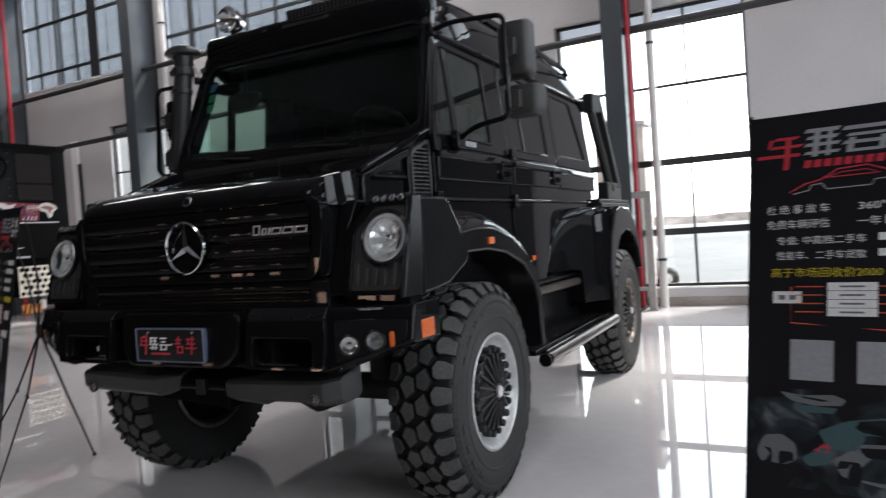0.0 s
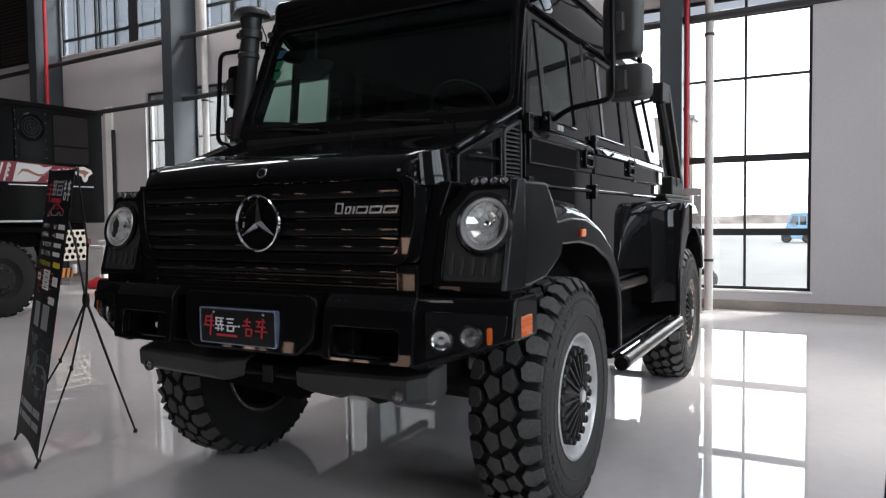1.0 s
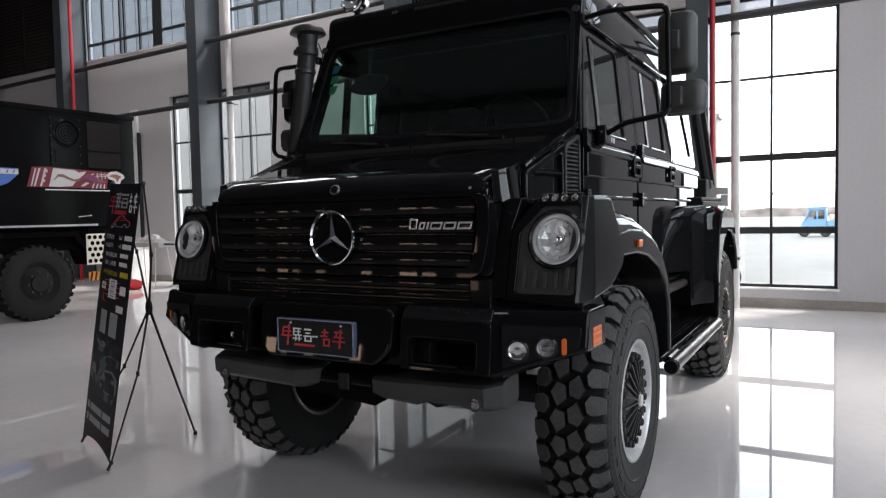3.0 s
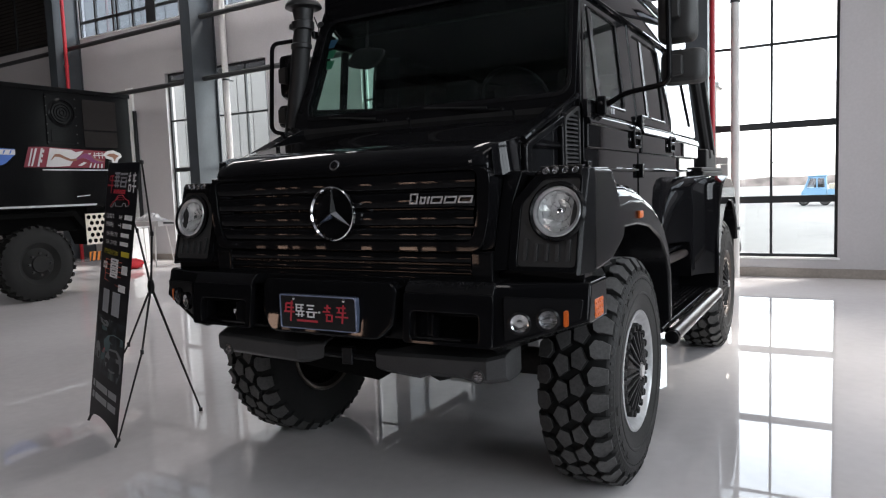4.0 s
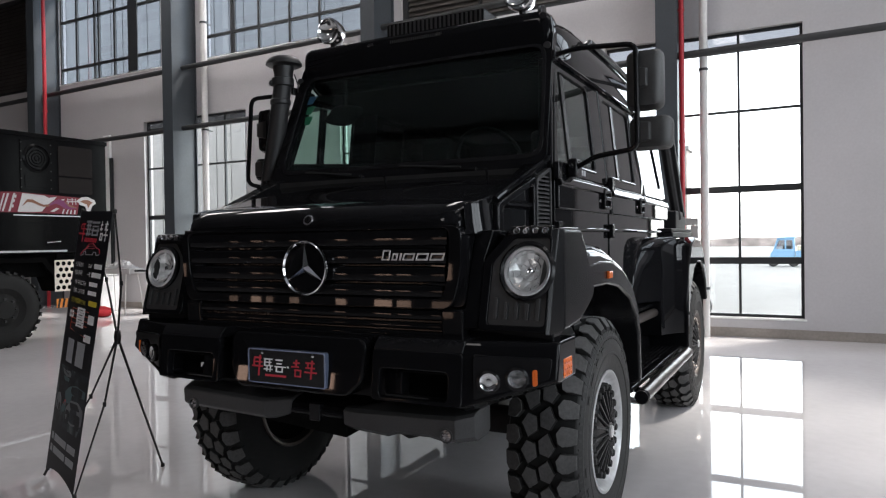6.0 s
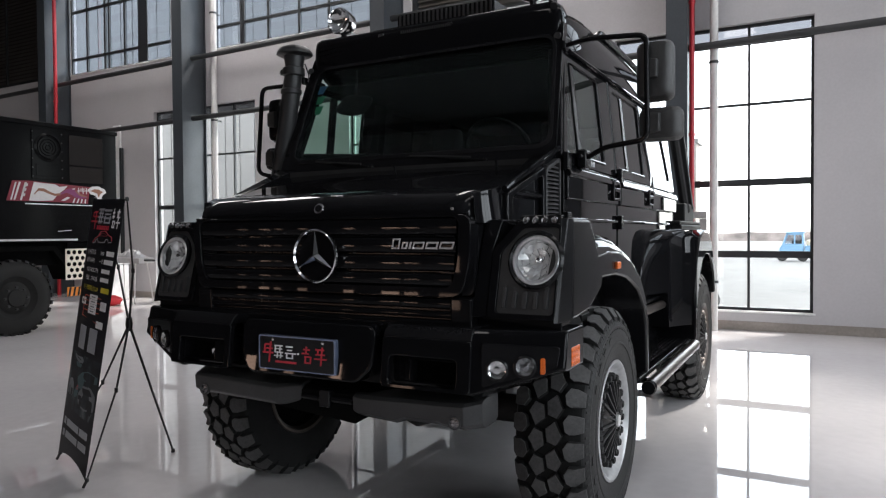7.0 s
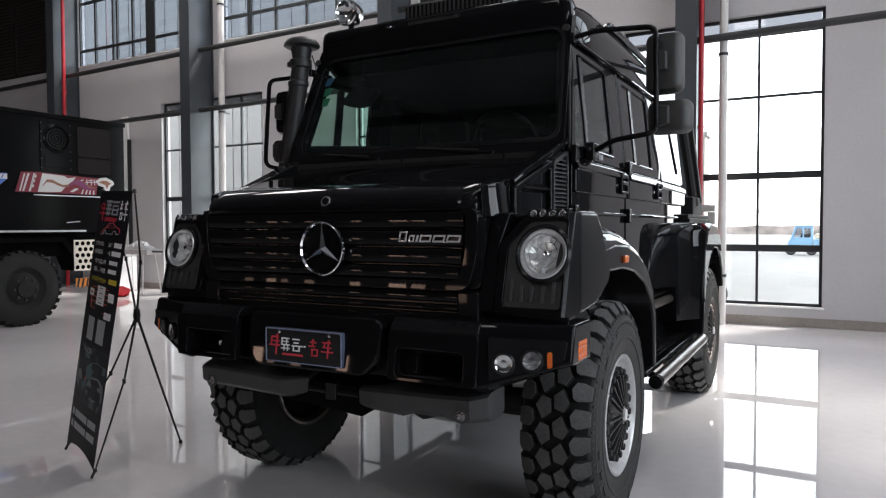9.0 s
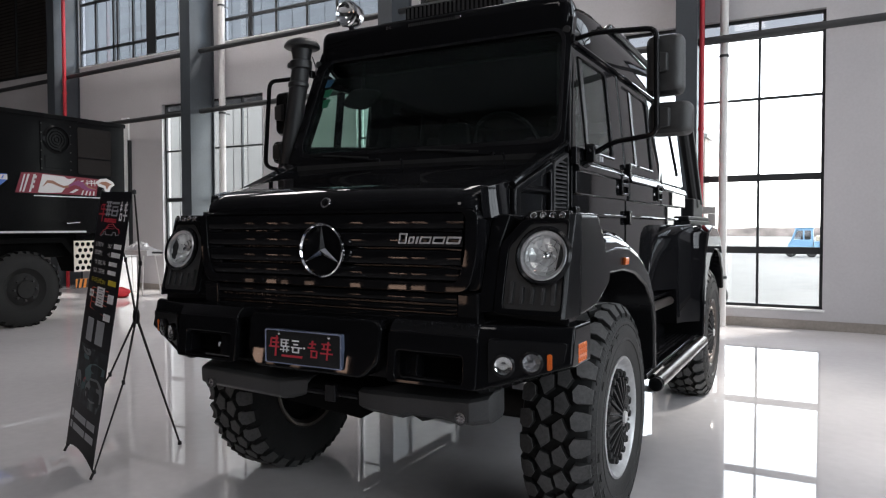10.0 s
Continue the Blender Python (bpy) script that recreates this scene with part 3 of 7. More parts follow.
part("badge_face", lathe([(0.0, 0.022), (0.018, 0.019)], (0.0, 2.505, 1.634), n=20, turn=Matrix.Rotation(radians(66), 3, "X")), SATIN, badge)
# chrome lettering as plain slanting blocks
for a, w, z1 in ((0.420, 0.042, 1.497), (0.470, 0.030, 1.482), (0.507, 0.012, 1.482), (0.526, 0.058, 1.482), (0.592, 0.060, 1.482), (0.660, 0.068, 1.482)):
    z0, sk = 1.449, 0.012
    o = [(a, z0), (a + w, z0), (a + w + sk, z1), (a + sk, z1)]
    c = Vector((a + (w + sk) / 2, (z0 + z1) / 2))
    tq = lambda u, v, d: (u, 2.466 + d - 0.10 * (v - 1.465), v)
    if w < 0.02:
        part("letter_bar", plate(o, tq, 0.016), CHROME, grille, bevel=0.002)
    else:
        i = [(c.x + (u - c.x) * (1 - 0.017 / w), c.y + (v - c.y) * (1 - 0.017 / (z1 - z0))) for u, v in o]
        part("letter_block", ring_frame(o, i, tq, 0.016), CHROME, grille, bevel=0.0015)

# cowl between bonnet and cab, with its dark recess and louvred vent
for s in (-1, 1):
    f = lambda y, z, d, s=s: (s * (0.884 + (y - 2.70) * 0.086 - d), y, z)
    yz = [(2.70, 1.545), (2.70, 1.69), (2.735, 1.712), (3.27, 1.925), (3.27, 1.545)]
    cowl = part("cowl_panel", prism([f(y, z, 0.028) for y, z in yz], [(s * 0.79, y, z) for y, z in yz]), PAINT, truck, bevel=0.004)
    bm = ring_frame(rounded([(2.70, 1.55), (3.10, 1.55), (3.10, 1.845), (2.70, 1.695)], 0.02), rounded([(2.758, 1.575), (3.075, 1.575), (3.075, 1.795), (2.758, 1.680)], 0.02), f, 0.03)
    part("recess_frame", bm, PAINT, cowl, bevel=0.012, segments=3)
    part("recess_shelf", prism([f(y, z, 0.004) for y, z in ((2.80, 1.69), (3.07, 1.69), (3.07, 1.70), (2.80, 1.70))], [f(y, z, 0.03) for y, z in ((2.80, 1.675), (3.07, 1.675), (3.07, 1.72), (2.80, 1.72))]), SATIN, cowl)
    vent = part("side_vent", ring_frame(rounded([(3.105, 1.565), (3.285, 1.565), (3.285, 1.905), (3.105, 1.835)], 0.035), rounded([(3.122, 1.585), (3.268, 1.585), (3.268, 1.880), (3.122, 1.818)], 0.025), f, 0.03), PLASTIC, cowl, bevel=0.004)
    for k in range(13):
        z = 1.595 + k * 0.0205
        y1 = 3.262
        part("vent_slat", prism([f(3.126, z, 0.004), f(y1, z, 0.004), f(y1, z + 0.007, 0.004), f(3.126, z + 0.007, 0.004)],
                                [f(3.126, z + 0.008, 0.026), f(y1, z + 0.008, 0.026), f(y1, z + 0.016, 0.026), f(3.126, z + 0.016, 0.026)]), PLASTIC, vent)
    if s > 0:
        part("cowl_trim", tube([f(2.695, 1.712, 0.012), f(2.745, 1.735, 0.012), f(3.28, 1.948, 0.012)], 0.015, 10), PAINT, cowl)
    part("hood_corner", loft([[(s * 0.807, 2.526, 1.56), (s * 0.860, 2.650, 1.56), (s * 0.860, 2.74, 1.56), (s * 0.77, 2.74, 1.56)],
                              [(s * 0.793, 2.533, 1.690), (s * 0.848, 2.656, 1.716), (s * 0.848, 2.75, 1.729), (s * 0.77, 2.75, 1.71)]]), PAINT, cowl, bevel=0.003)

# front wings
LEANING = ("lamp_pod", "pod_rim", "pod_rib", "headlamp", "reflector", "lamp_ring", "bulb_shield", "lens", "lamp_strip", "small_lamp", "wing_cheek", "inner_cheek")


def lean(ob):
    """Tilts the lamp fronts back, as the wings' faces do."""
    for v in ob.data.vertices:
        v.co.y += 0.26 * (v.co.z - 1.385)


WING = [(2.66, 1.15), (2.66, 1.575), (2.925, 1.575), (3.0, 1.50), (3.065, 1.412), (3.25, 1.427), (3.47, 1.42), (3.72, 1.363), (3.95, 1.26), (4.09, 1.13), (4.165, 0.98), (4.18, 0.66),
        (4.13, 0.66), (4.11, 0.95), (4.045, 1.065), (3.89, 1.185), (3.62, 1.27), (3.38, 1.298), (3.13, 1.298), (3.108, 1.253), (2.905, 1.168), (2.72, 1.15)]
for s in (-1, 1):
    wing = part("front_wing", side_prism(WING, s * 0.93, s * 1.192), SATIN, truck, bevel=0.018, segments=3)
    part("wing_cheek", loft([[(s * 1.158, 2.562, 1.150), (s * 1.176, 2.575, 1.150), (s * 1.195, 2.70, 1.150), (s * 1.158, 2.70, 1.150)],
                             [(s * 1.158, 2.562, 1.37), (s * 1.176, 2.575, 1.37), (s * 1.196, 2.66, 1.37), (s * 1.158, 2.66, 1.37)],
                             [(s * 1.158, 2.562, 1.578), (s * 1.184, 2.575, 1.578), (s * 1.196, 2.62, 1.578), (s * 1.158, 2.62, 1.578)]]), SATIN, wing, bevel=0.005)
    part("wing_inner", side_prism([(2.66, 1.13), (2.70, 1.56), (3.26, 1.56), (3.26, 1.345), (2.90, 1.315), (2.74, 1.24), (2.66, 1.13)], s * 0.80, s * 0.928), SATIN, wing, bevel=0.008)
    rows = []
    for y, z, k in ((2.99, 1.395, 0.9), (3.10, 1.408, 0.96), (3.33, 1.418, 1.0), (3.50, 1.412, 1.0), (3.66, 1.375, 1.0), (3.81, 1.325, 0.95), (3.95, 1.252, 0.9), (4.06, 1.15, 0.85), (4.14, 1.02, 0.8)):
        rows.append([(s * 0.93, y, z - 0.04), (s * 1.186, y, z - 0.012), (s * 1.186, y, z + 0.006 * k), (s * 1.150, y, z + 0.043 * k), (s * 1.110, y, z + 0.078 * k), (s * 1.05, y, z + 0.098 * k), (s * 0.93, y, z + 0.106 * k)])
    part("wing_top", loft(rows), PAINT, wing, smooth=60)
    part("side_marker", box(s * 1.190, s * 1.206, 3.36, 3.43, 1.330, 1.368), AMBER, wing, "amber side marker lamp", bevel=0.006)
    # lamp pod
    f = lambda a, b, d, s=s: (s * a, 2.572 + d, b)
    edge = rounded([(0.897, 1.176), (1.160, 1.176), (1.160, 1.545), (0.995, 1.545), (0.900, 1.440)], 0.022)
    hole = []
    for a, b in edge:
        q = Vector((a - 1.066, b - 1.405)).normalized() * 0.112
        hole.append((1.066 + q.x, 1.405 + q.y))
    pod = part("lamp_pod", ring_frame(edge, hole, f, 0.085), PLASTIC, wing, bevel=0.006)
    rim_o = [(a + (0.004 if a > 1.05 else -0.032), b + (0.012 if b > 1.4 else -0.014)) for a, b in edge]
    rim_i = [(1.035 + (a - 1.035) * 0.955, 1.365 + (b - 1.365) * 0.965) for a, b in edge]
    part("pod_rim", ring_frame(rim_o, rim_i, lambda a, b, d, s=s: (s * a, 2.560 + d, b), 0.04), PAINT, pod, bevel=0.007, segments=3)
    C = Vector((s * 1.066, 2.565, 1.405))
    out = Matrix.Rotation(radians(90), 3, "X")  # lathe height runs towards the front
    lamp = part("headlamp", lathe([(0.118, -0.01), (0.122, 0.012), (0.112, 0.022), (0.101, 0.012), (0.099, 0.0)], C, n=40, turn=out), SATIN, wing, "round headlamp with a clear lens")
    # stepped reflector of many facets
    bm = bmesh.new()
    random.seed(11)
    for r0, r1, h0, h1, n in ((0.100, 0.072, 0.004, -0.018, 18), (0.072, 0.046, -0.016, -0.034, 14), (0.046, 0.018, -0.032, -0.046, 10), (0.018, 0.0005, -0.046, -0.050, 8)):
        for k in range(n):
            a0, a1, j = 2 * math.pi * k / n, 2 * math.pi * (k + 1) / n, [random.uniform(-0.006, 0.006) for _ in range(4)]
            bm.faces.new([bm.verts.new(C + out @ Vector((r * math.cos(a), r * math.sin(a), h + q))) for r, a, h, q in zip((r0, r0, r1, r1), (a0, a1, a1, a0), (h0, h0, h1, h1), j)])
    bmesh.ops.remove_doubles(bm, verts=bm.verts, dist=0.0002)
    part("reflector", bm, REFLECTOR, lamp, smooth=0)
    part("lamp_ring", lathe([(0.103, 0.004), (0.102, 0.013), (0.097, 0.016), (0.086, 0.011), (0.083, 0.000)], C, n=40, turn=out), SILVER, lamp)
    part("bulb_shield", lathe([(0.0, -0.018), (0.009, -0.016), (0.014, -0.020), (0.015, -0.045)], C, n=20, turn=out), CHROME, lamp)
    part("lens", lathe([(0.095, 0.006), (0.075, 0.015), (0.04, 0.021), (0.0, 0.023)], C, n=40, turn=out), LENS, lamp)
    for k in range(5):
        x = 0.938 + k * 0.046
        lp = rounded([(x - 0.009, 1.205 + (0.0 if k in (0, 4) else 0.0)), (x + 0.009, 1.205), (x + 0.009, 1.275 + (0.02 if k in (0, 4) else 0.0)), (x - 0.009, 1.275 + (0.02 if k in (0, 4) else 0.0))], 0.006, 2)
        part("pod_rib", prism([(s * a, 2.558, b) for a, b in lp], [(s * a, 2.575, b) for a, b in lp]), PLASTIC, pod, bevel=0.003)
    strip = part("lamp_strip", box(s * 1.070 - 0.090, s * 1.070 + 0.090, 2.562, 2.60, 1.548, 1.590), SATIN, wing, bevel=0.004)
    for k in range(4):
        q = Vector((s * (1.005 + k * 0.042), 2.560, 1.570))
        part("small_lamp", lathe([(0.0, 0.006), (0.006, 0.003), (0.010, 0.003), (0.013, 0.006), (0.016, 0.0)], q, n=14, turn=out), FOGBOWL, strip, "small round clear lamp")
    part("pod_base", box(s * 0.80, s * 1.178, 2.555, 2.66, 1.095, 1.178), PAINT, wing, bevel=0.008)
    part("inner_cheek", prism([(s * 0.79, 2.56, 1.155), (s * 0.868, 2.565, 1.165), (s * 0.868, 2.565, 1.45), (s * 0.90, 2.565, 1.578), (s * 0.81, 2.565, 1.578)],
                              [(s * 0.80, 2.66, 1.155), (s * 0.868, 2.66, 1.165), (s * 0.868, 2.66, 1.45), (s * 0.90, 2.66, 1.578), (s * 0.81, 2.66, 1.578)]), PAINT, wing, bevel=0.01)
    for ob in bpy.data.objects:
        if ob.name.split(".")[0] in LEANING and ob.parent in (wing, pod, lamp, strip):
            lean(ob)

# bumper
def bumper_loop(z, rise, w=0.86, back=0.0):
    """The bumper's outline from above at height z; rise lifts its ends."""
    return [(-1.215, 2.74, z + rise), (-1.215, 2.50 + back, z + rise), (-w, 2.380 + back, z), (-w + 0.035, 2.380 + back, z), (-w + 0.036, 2.475, z), (w - 0.036, 2.475, z), (w - 0.035, 2.380 + back, z), (w, 2.380 + back, z), (1.215, 2.50 + back, z + rise), (1.215, 2.74, z + rise),
            (0.80, 2.74, z + rise * 0.7), (0.60, 2.60, z), (-0.60, 2.60, z), (-0.80, 2.74, z + rise * 0.7)]


bumper = part("front_bumper", loft([bumper_loop(0.835, 0.125, back=0.04), bumper_loop(0.86, 0.115, back=-0.012), bumper_loop(1.095, 0.015, back=0.018), bumper_loop(1.125, 0.0, back=0.03)]), PAINT, truck, bevel=0.012, segments=3)
f = lambda a, b, d: (a, 2.352 + d + (b - 0.98) * 0.11, b)
part("bumper_centre", plate(rounded([(-0.36, 0.93), (-0.31, 0.86), (0.31, 0.86), (0.39, 0.93), (0.40, 1.09), (0.37, 1.118), (-0.34, 1.118), (-0.37, 1.09)], 0.03), f, 0.13), PAINT, bumper, bevel=0.014)
for s in (-1, 1):
    f = lambda a, b, d, s=s: (s * a, 2.346 + d + (a - 0.4) * 0.03 + (b - 0.98) * 0.11, b)
    part("bumper_panel", ring_frame(rounded([(0.44, 0.865), (0.86, 0.865), (0.86, 1.080), (0.44, 1.080)], 0.018), rounded([(0.478, 0.880), (0.795, 0.880), (0.795, 0.998), (0.478, 0.998)], 0.022), f, 0.035), PAINT, bumper, bevel=0.011, segments=3)
    part("opening_lip", ring_frame(rounded([(0.470, 0.872), (0.803, 0.872), (0.803, 1.006), (0.470, 1.006)], 0.02), rounded([(0.572, 0.892), (0.785, 0.892), (0.785, 0.984), (0.572, 0.984)], 0.012), lambda a, b, d, s=s: f(a, b, d + 0.028 + (0.03 if a < 0.5 else 0.0)), 0.07), PAINT, bumper, bevel=0.005)
    # black sheet behind the opening paints its inner shade
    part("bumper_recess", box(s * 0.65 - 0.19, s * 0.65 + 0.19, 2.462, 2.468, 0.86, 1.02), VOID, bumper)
    part("bumper_ledge", loft([[(s * x, 2.359 + (x - 0.4) * 0.03, 1.076), (s * x, 2.371 + (x - 0.4) * 0.03, 1.102), (s * x, 2.405, 1.128), (s * x, 2.56, 1.130), (s * x, 2.56, 1.076)] for x in (0.442, 0.858)]), SATIN, bumper, bevel=0.006)
    # angled cheek with two fog lamps
    dirn = Vector((s * 0.355, 0.12, 0)).normalized()
    nrm = Vector((s * 0.12, -0.355, 0)).normalized()
    org = Vector((s * 0.86, 2.380, 0))
    g = lambda a, b, d: tuple(org + dirn * a - nrm * (d - 0.008) + Vector((0, 0, b)))
    cheek = part("bumper_cheek", plate(rounded([(0.035, 0.885), (0.34, 0.975), (0.355, 1.065), (0.035, 1.075)], 0.02), g, 0.02), PAINT, bumper, bevel=0.006)
    face = Matrix((dirn, Vector((0, 0, 1)).cross(nrm).cross(nrm) * 0 + Vector((0, 0, 1)), nrm)).transposed()
    for a, b, r, label in ((0.100, 0.968, 0.036, "clear fog lamp"), (0.212, 0.983, 0.036, "round fog lamp")):
        c = Vector(g(a, b, 0))
        fog = part("fog_lamp", lathe([(r + 0.010, -0.002), (r + 0.011, 0.010), (r + 0.002, 0.014), (r, 0.004)], c, n=24, turn=face), SATIN, bumper, label)
        part("reflector", lathe([(r, 0.008), (r * 0.75, 0.0035), (0.012, 0.002), (0.0, 0.006)], c, n=24, turn=face), CHROME if a < 0.15 else FOGBOWL, fog)
        part("lens", lathe([(r, 0.010), (r * 0.6, 0.015), (0.0, 0.017)], c, n=24, turn=face), LENS, fog)
    part("turn_signal", plate(rounded([(0.272, 0.952), (0.293, 0.955), (0.293, 1.020), (0.272, 1.018)], 0.008, 2), g, -0.006), AMBER, bumper, "amber turn signal", bevel=0.003)
    bm = box(s * 1.205, s * 1.2175, 2.565, 2.680, 0.970, 1.052)
    part("corner_signal", bm, AMBER, bumper, "large amber corner lamp", bevel=0.008)
    for k in range(3):
        for j in range(4):
            part("lens_rib", lathe([(0.0, 0.004), (0.006, 0.003), (0.009, 0.0)], (s * 1.2175, 2.58 + j * 0.027, 0.987 + k * 0.025), n=8, turn=Matrix.Rotation(radians(90 * s), 3, "Y")), AMBER, bumper)
# number plate board: blue-edged frame, black board, plain bars for the writing
board = part("plate_frame", ring_frame(rounded([(-0.235, 0.888), (0.212, 0.888), (0.212, 1.048), (-0.235, 1.048)], 0.012), rounded([(-0.228, 0.894), (0.203, 0.894), (0.203, 1.041), (-0.228, 1.041)], 0.010), lambda a, b, d: (a, 2.328 + d, b), 0.026), material("pale_blue_plate_edge", (0.22, 0.27, 0.40), 0.25, metal=0.6, grain=0.1), bumper, "pale blue plate frame", bevel=0.002)
part("plate", box(-0.230, 0.206, 2.332, 2.350, 0.890, 1.044), material("black_plate", (0.006, 0.006, 0.007), 0.06, spec=0.4, grain=0.2, scale=90), bumper, "black show plate with red and white marks")
SLANT = 0.12
for x0, x1, z0, z1, mt in ((-0.212, -0.148, 0.962, 0.970, INK_RED), (-0.198, -0.155, 1.000, 1.009, INK_RED), (-0.205, -0.196, 0.968, 1.004, INK_RED), (-0.192, -0.150, 0.982, 0.989, INK_RED), (-0.178, -0.168, 0.922, 1.018, INK_RED),
                           (-0.140, -0.090, 0.998, 1.004, INK_WHITE), (-0.138, -0.094, 0.984, 0.989, INK_WHITE), (-0.140, -0.132, 0.974, 1.004, INK_WHITE), (-0.112, -0.105, 0.974, 1.004, INK_WHITE), (-0.140, -0.088, 0.968, 0.974, INK_WHITE), (-0.128, -0.121, 0.944, 0.970, INK_WHITE), (-0.108, -0.101, 0.944, 0.970, INK_WHITE), (-0.142, -0.090, 0.952, 0.957, INK_WHITE),
                           (-0.072, -0.030, 0.996, 1.003, INK_WHITE), (-0.066, -0.036, 0.980, 0.986, INK_WHITE), (-0.078, -0.012, 0.966, 0.972, INK_WHITE), (-0.072, -0.030, 0.944, 0.950, INK_WHITE), (-0.072, -0.064, 0.948, 0.966, INK_WHITE), (-0.038, -0.030, 0.948, 0.966, INK_WHITE),
                           (-0.006, 0.004, 0.966, 0.974, INK_WHITE), (-0.135, -0.012, 0.922, 0.932, INK_RED),
                           (0.030, 0.068, 0.990, 0.997, INK_RED), (0.020, 0.062, 0.972, 0.979, INK_RED), (0.040, 0.050, 0.972, 1.008, INK_RED), (0.036, 0.074, 0.958, 0.965, INK_RED), (0.036, 0.044, 0.932, 0.962, INK_RED), (0.066, 0.074, 0.932, 0.962, INK_RED), (0.036, 0.074, 0.930, 0.937, INK_RED),
                           (0.100, 0.150, 0.994, 1.001, INK_RED), (0.108, 0.116, 0.972, 1.000, INK_RED), (0.100, 0.152, 0.972, 0.979, INK_RED), (0.092, 0.162, 0.952, 0.959, INK_RED), (0.124, 0.133, 0.926, 1.010, INK_RED)):
    q = [(x0, z0), (x1, z0), (x1 + SLANT * (z1 - z0), z1), (x0 + SLANT * (z1 - z0), z1)]
    part("plate_bar", plate(q, lambda a, b, d: (a, 2.3305 + d, b), 0.003), mt, board)
hook = part("tow_hook", tube(bend([(-0.60, 2.45, 0.905), (-0.60, 2.405, 0.905), (-0.60, 2.395, 0.945), (-0.575, 2.40, 0.945)], 0.02), 0.010, 10), CHROME, bumper, "bright metal tow hook")
for x in (-0.15, 0.14):
    part("plate_screw", lathe([(0.0, 0.004), (0.008, 0.0)], (x, 2.331, 1.030), n=10, turn=Matrix.Rotation(radians(90), 3, "X")), CHROME, board)
# lower valance and tow gear
def valance_piece(rows, bm=None):
    """Rows of (across, front, bottom, top) lofted into a skid panel."""
    return loft([[(x, 2.58, z0 + 0.02), (x, y + 0.035, z0), (x, y + 0.004, z0 + 0.022), (x, y, z1 - 0.012), (x, y + 0.02, z1), (x, 2.58, z1 + 0.03)] for x, y, z0, z1 in rows], bm)


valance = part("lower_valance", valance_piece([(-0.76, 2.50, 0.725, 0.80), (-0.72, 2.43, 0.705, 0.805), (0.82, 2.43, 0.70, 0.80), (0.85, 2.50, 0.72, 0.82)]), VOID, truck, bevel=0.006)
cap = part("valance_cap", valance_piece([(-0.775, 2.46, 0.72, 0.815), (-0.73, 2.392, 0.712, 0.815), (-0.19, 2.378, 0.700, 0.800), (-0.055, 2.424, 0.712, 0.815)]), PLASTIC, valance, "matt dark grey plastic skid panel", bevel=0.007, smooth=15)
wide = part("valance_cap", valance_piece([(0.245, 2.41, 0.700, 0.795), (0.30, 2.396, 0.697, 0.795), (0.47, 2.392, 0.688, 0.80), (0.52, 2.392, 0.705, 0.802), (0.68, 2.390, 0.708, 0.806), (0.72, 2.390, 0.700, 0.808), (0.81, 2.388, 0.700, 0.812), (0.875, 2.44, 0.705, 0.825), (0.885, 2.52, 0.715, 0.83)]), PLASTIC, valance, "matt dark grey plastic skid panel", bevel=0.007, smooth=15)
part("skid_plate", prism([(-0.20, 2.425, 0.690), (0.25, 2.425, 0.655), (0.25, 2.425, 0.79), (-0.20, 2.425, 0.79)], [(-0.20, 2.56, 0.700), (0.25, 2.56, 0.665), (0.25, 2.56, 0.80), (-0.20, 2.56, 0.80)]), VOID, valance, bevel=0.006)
part("tow_bar", tube([(-0.05, 2.425, 0.755), (0.24, 2.425, 0.755)], 0.016), SATIN, valance)
part("tow_bracket", box(0.06, 0.12, 2.40, 2.44, 0.72, 0.80), SATIN, valance, bevel=0.006)
for x, holder in ((0.77, wide), (-0.66, cap)):
    eye = part("valance_eye", lathe([(0.030, -0.01), (0.031, 0.004), (0.024, 0.006), (0.021, 0.0)], (x, 2.391, 0.735), n=20, turn=Matrix.Rotation(radians(90), 3, "X")), PLASTIC, holder)
    part("valance_lens", lathe([(0.0, 0.004), (0.022, 0.001)], (x, 2.391, 0.735), n=20, turn=Matrix.Rotation(radians(90), 3, "X")), FOGBOWL, holder, "small round clear lamp")

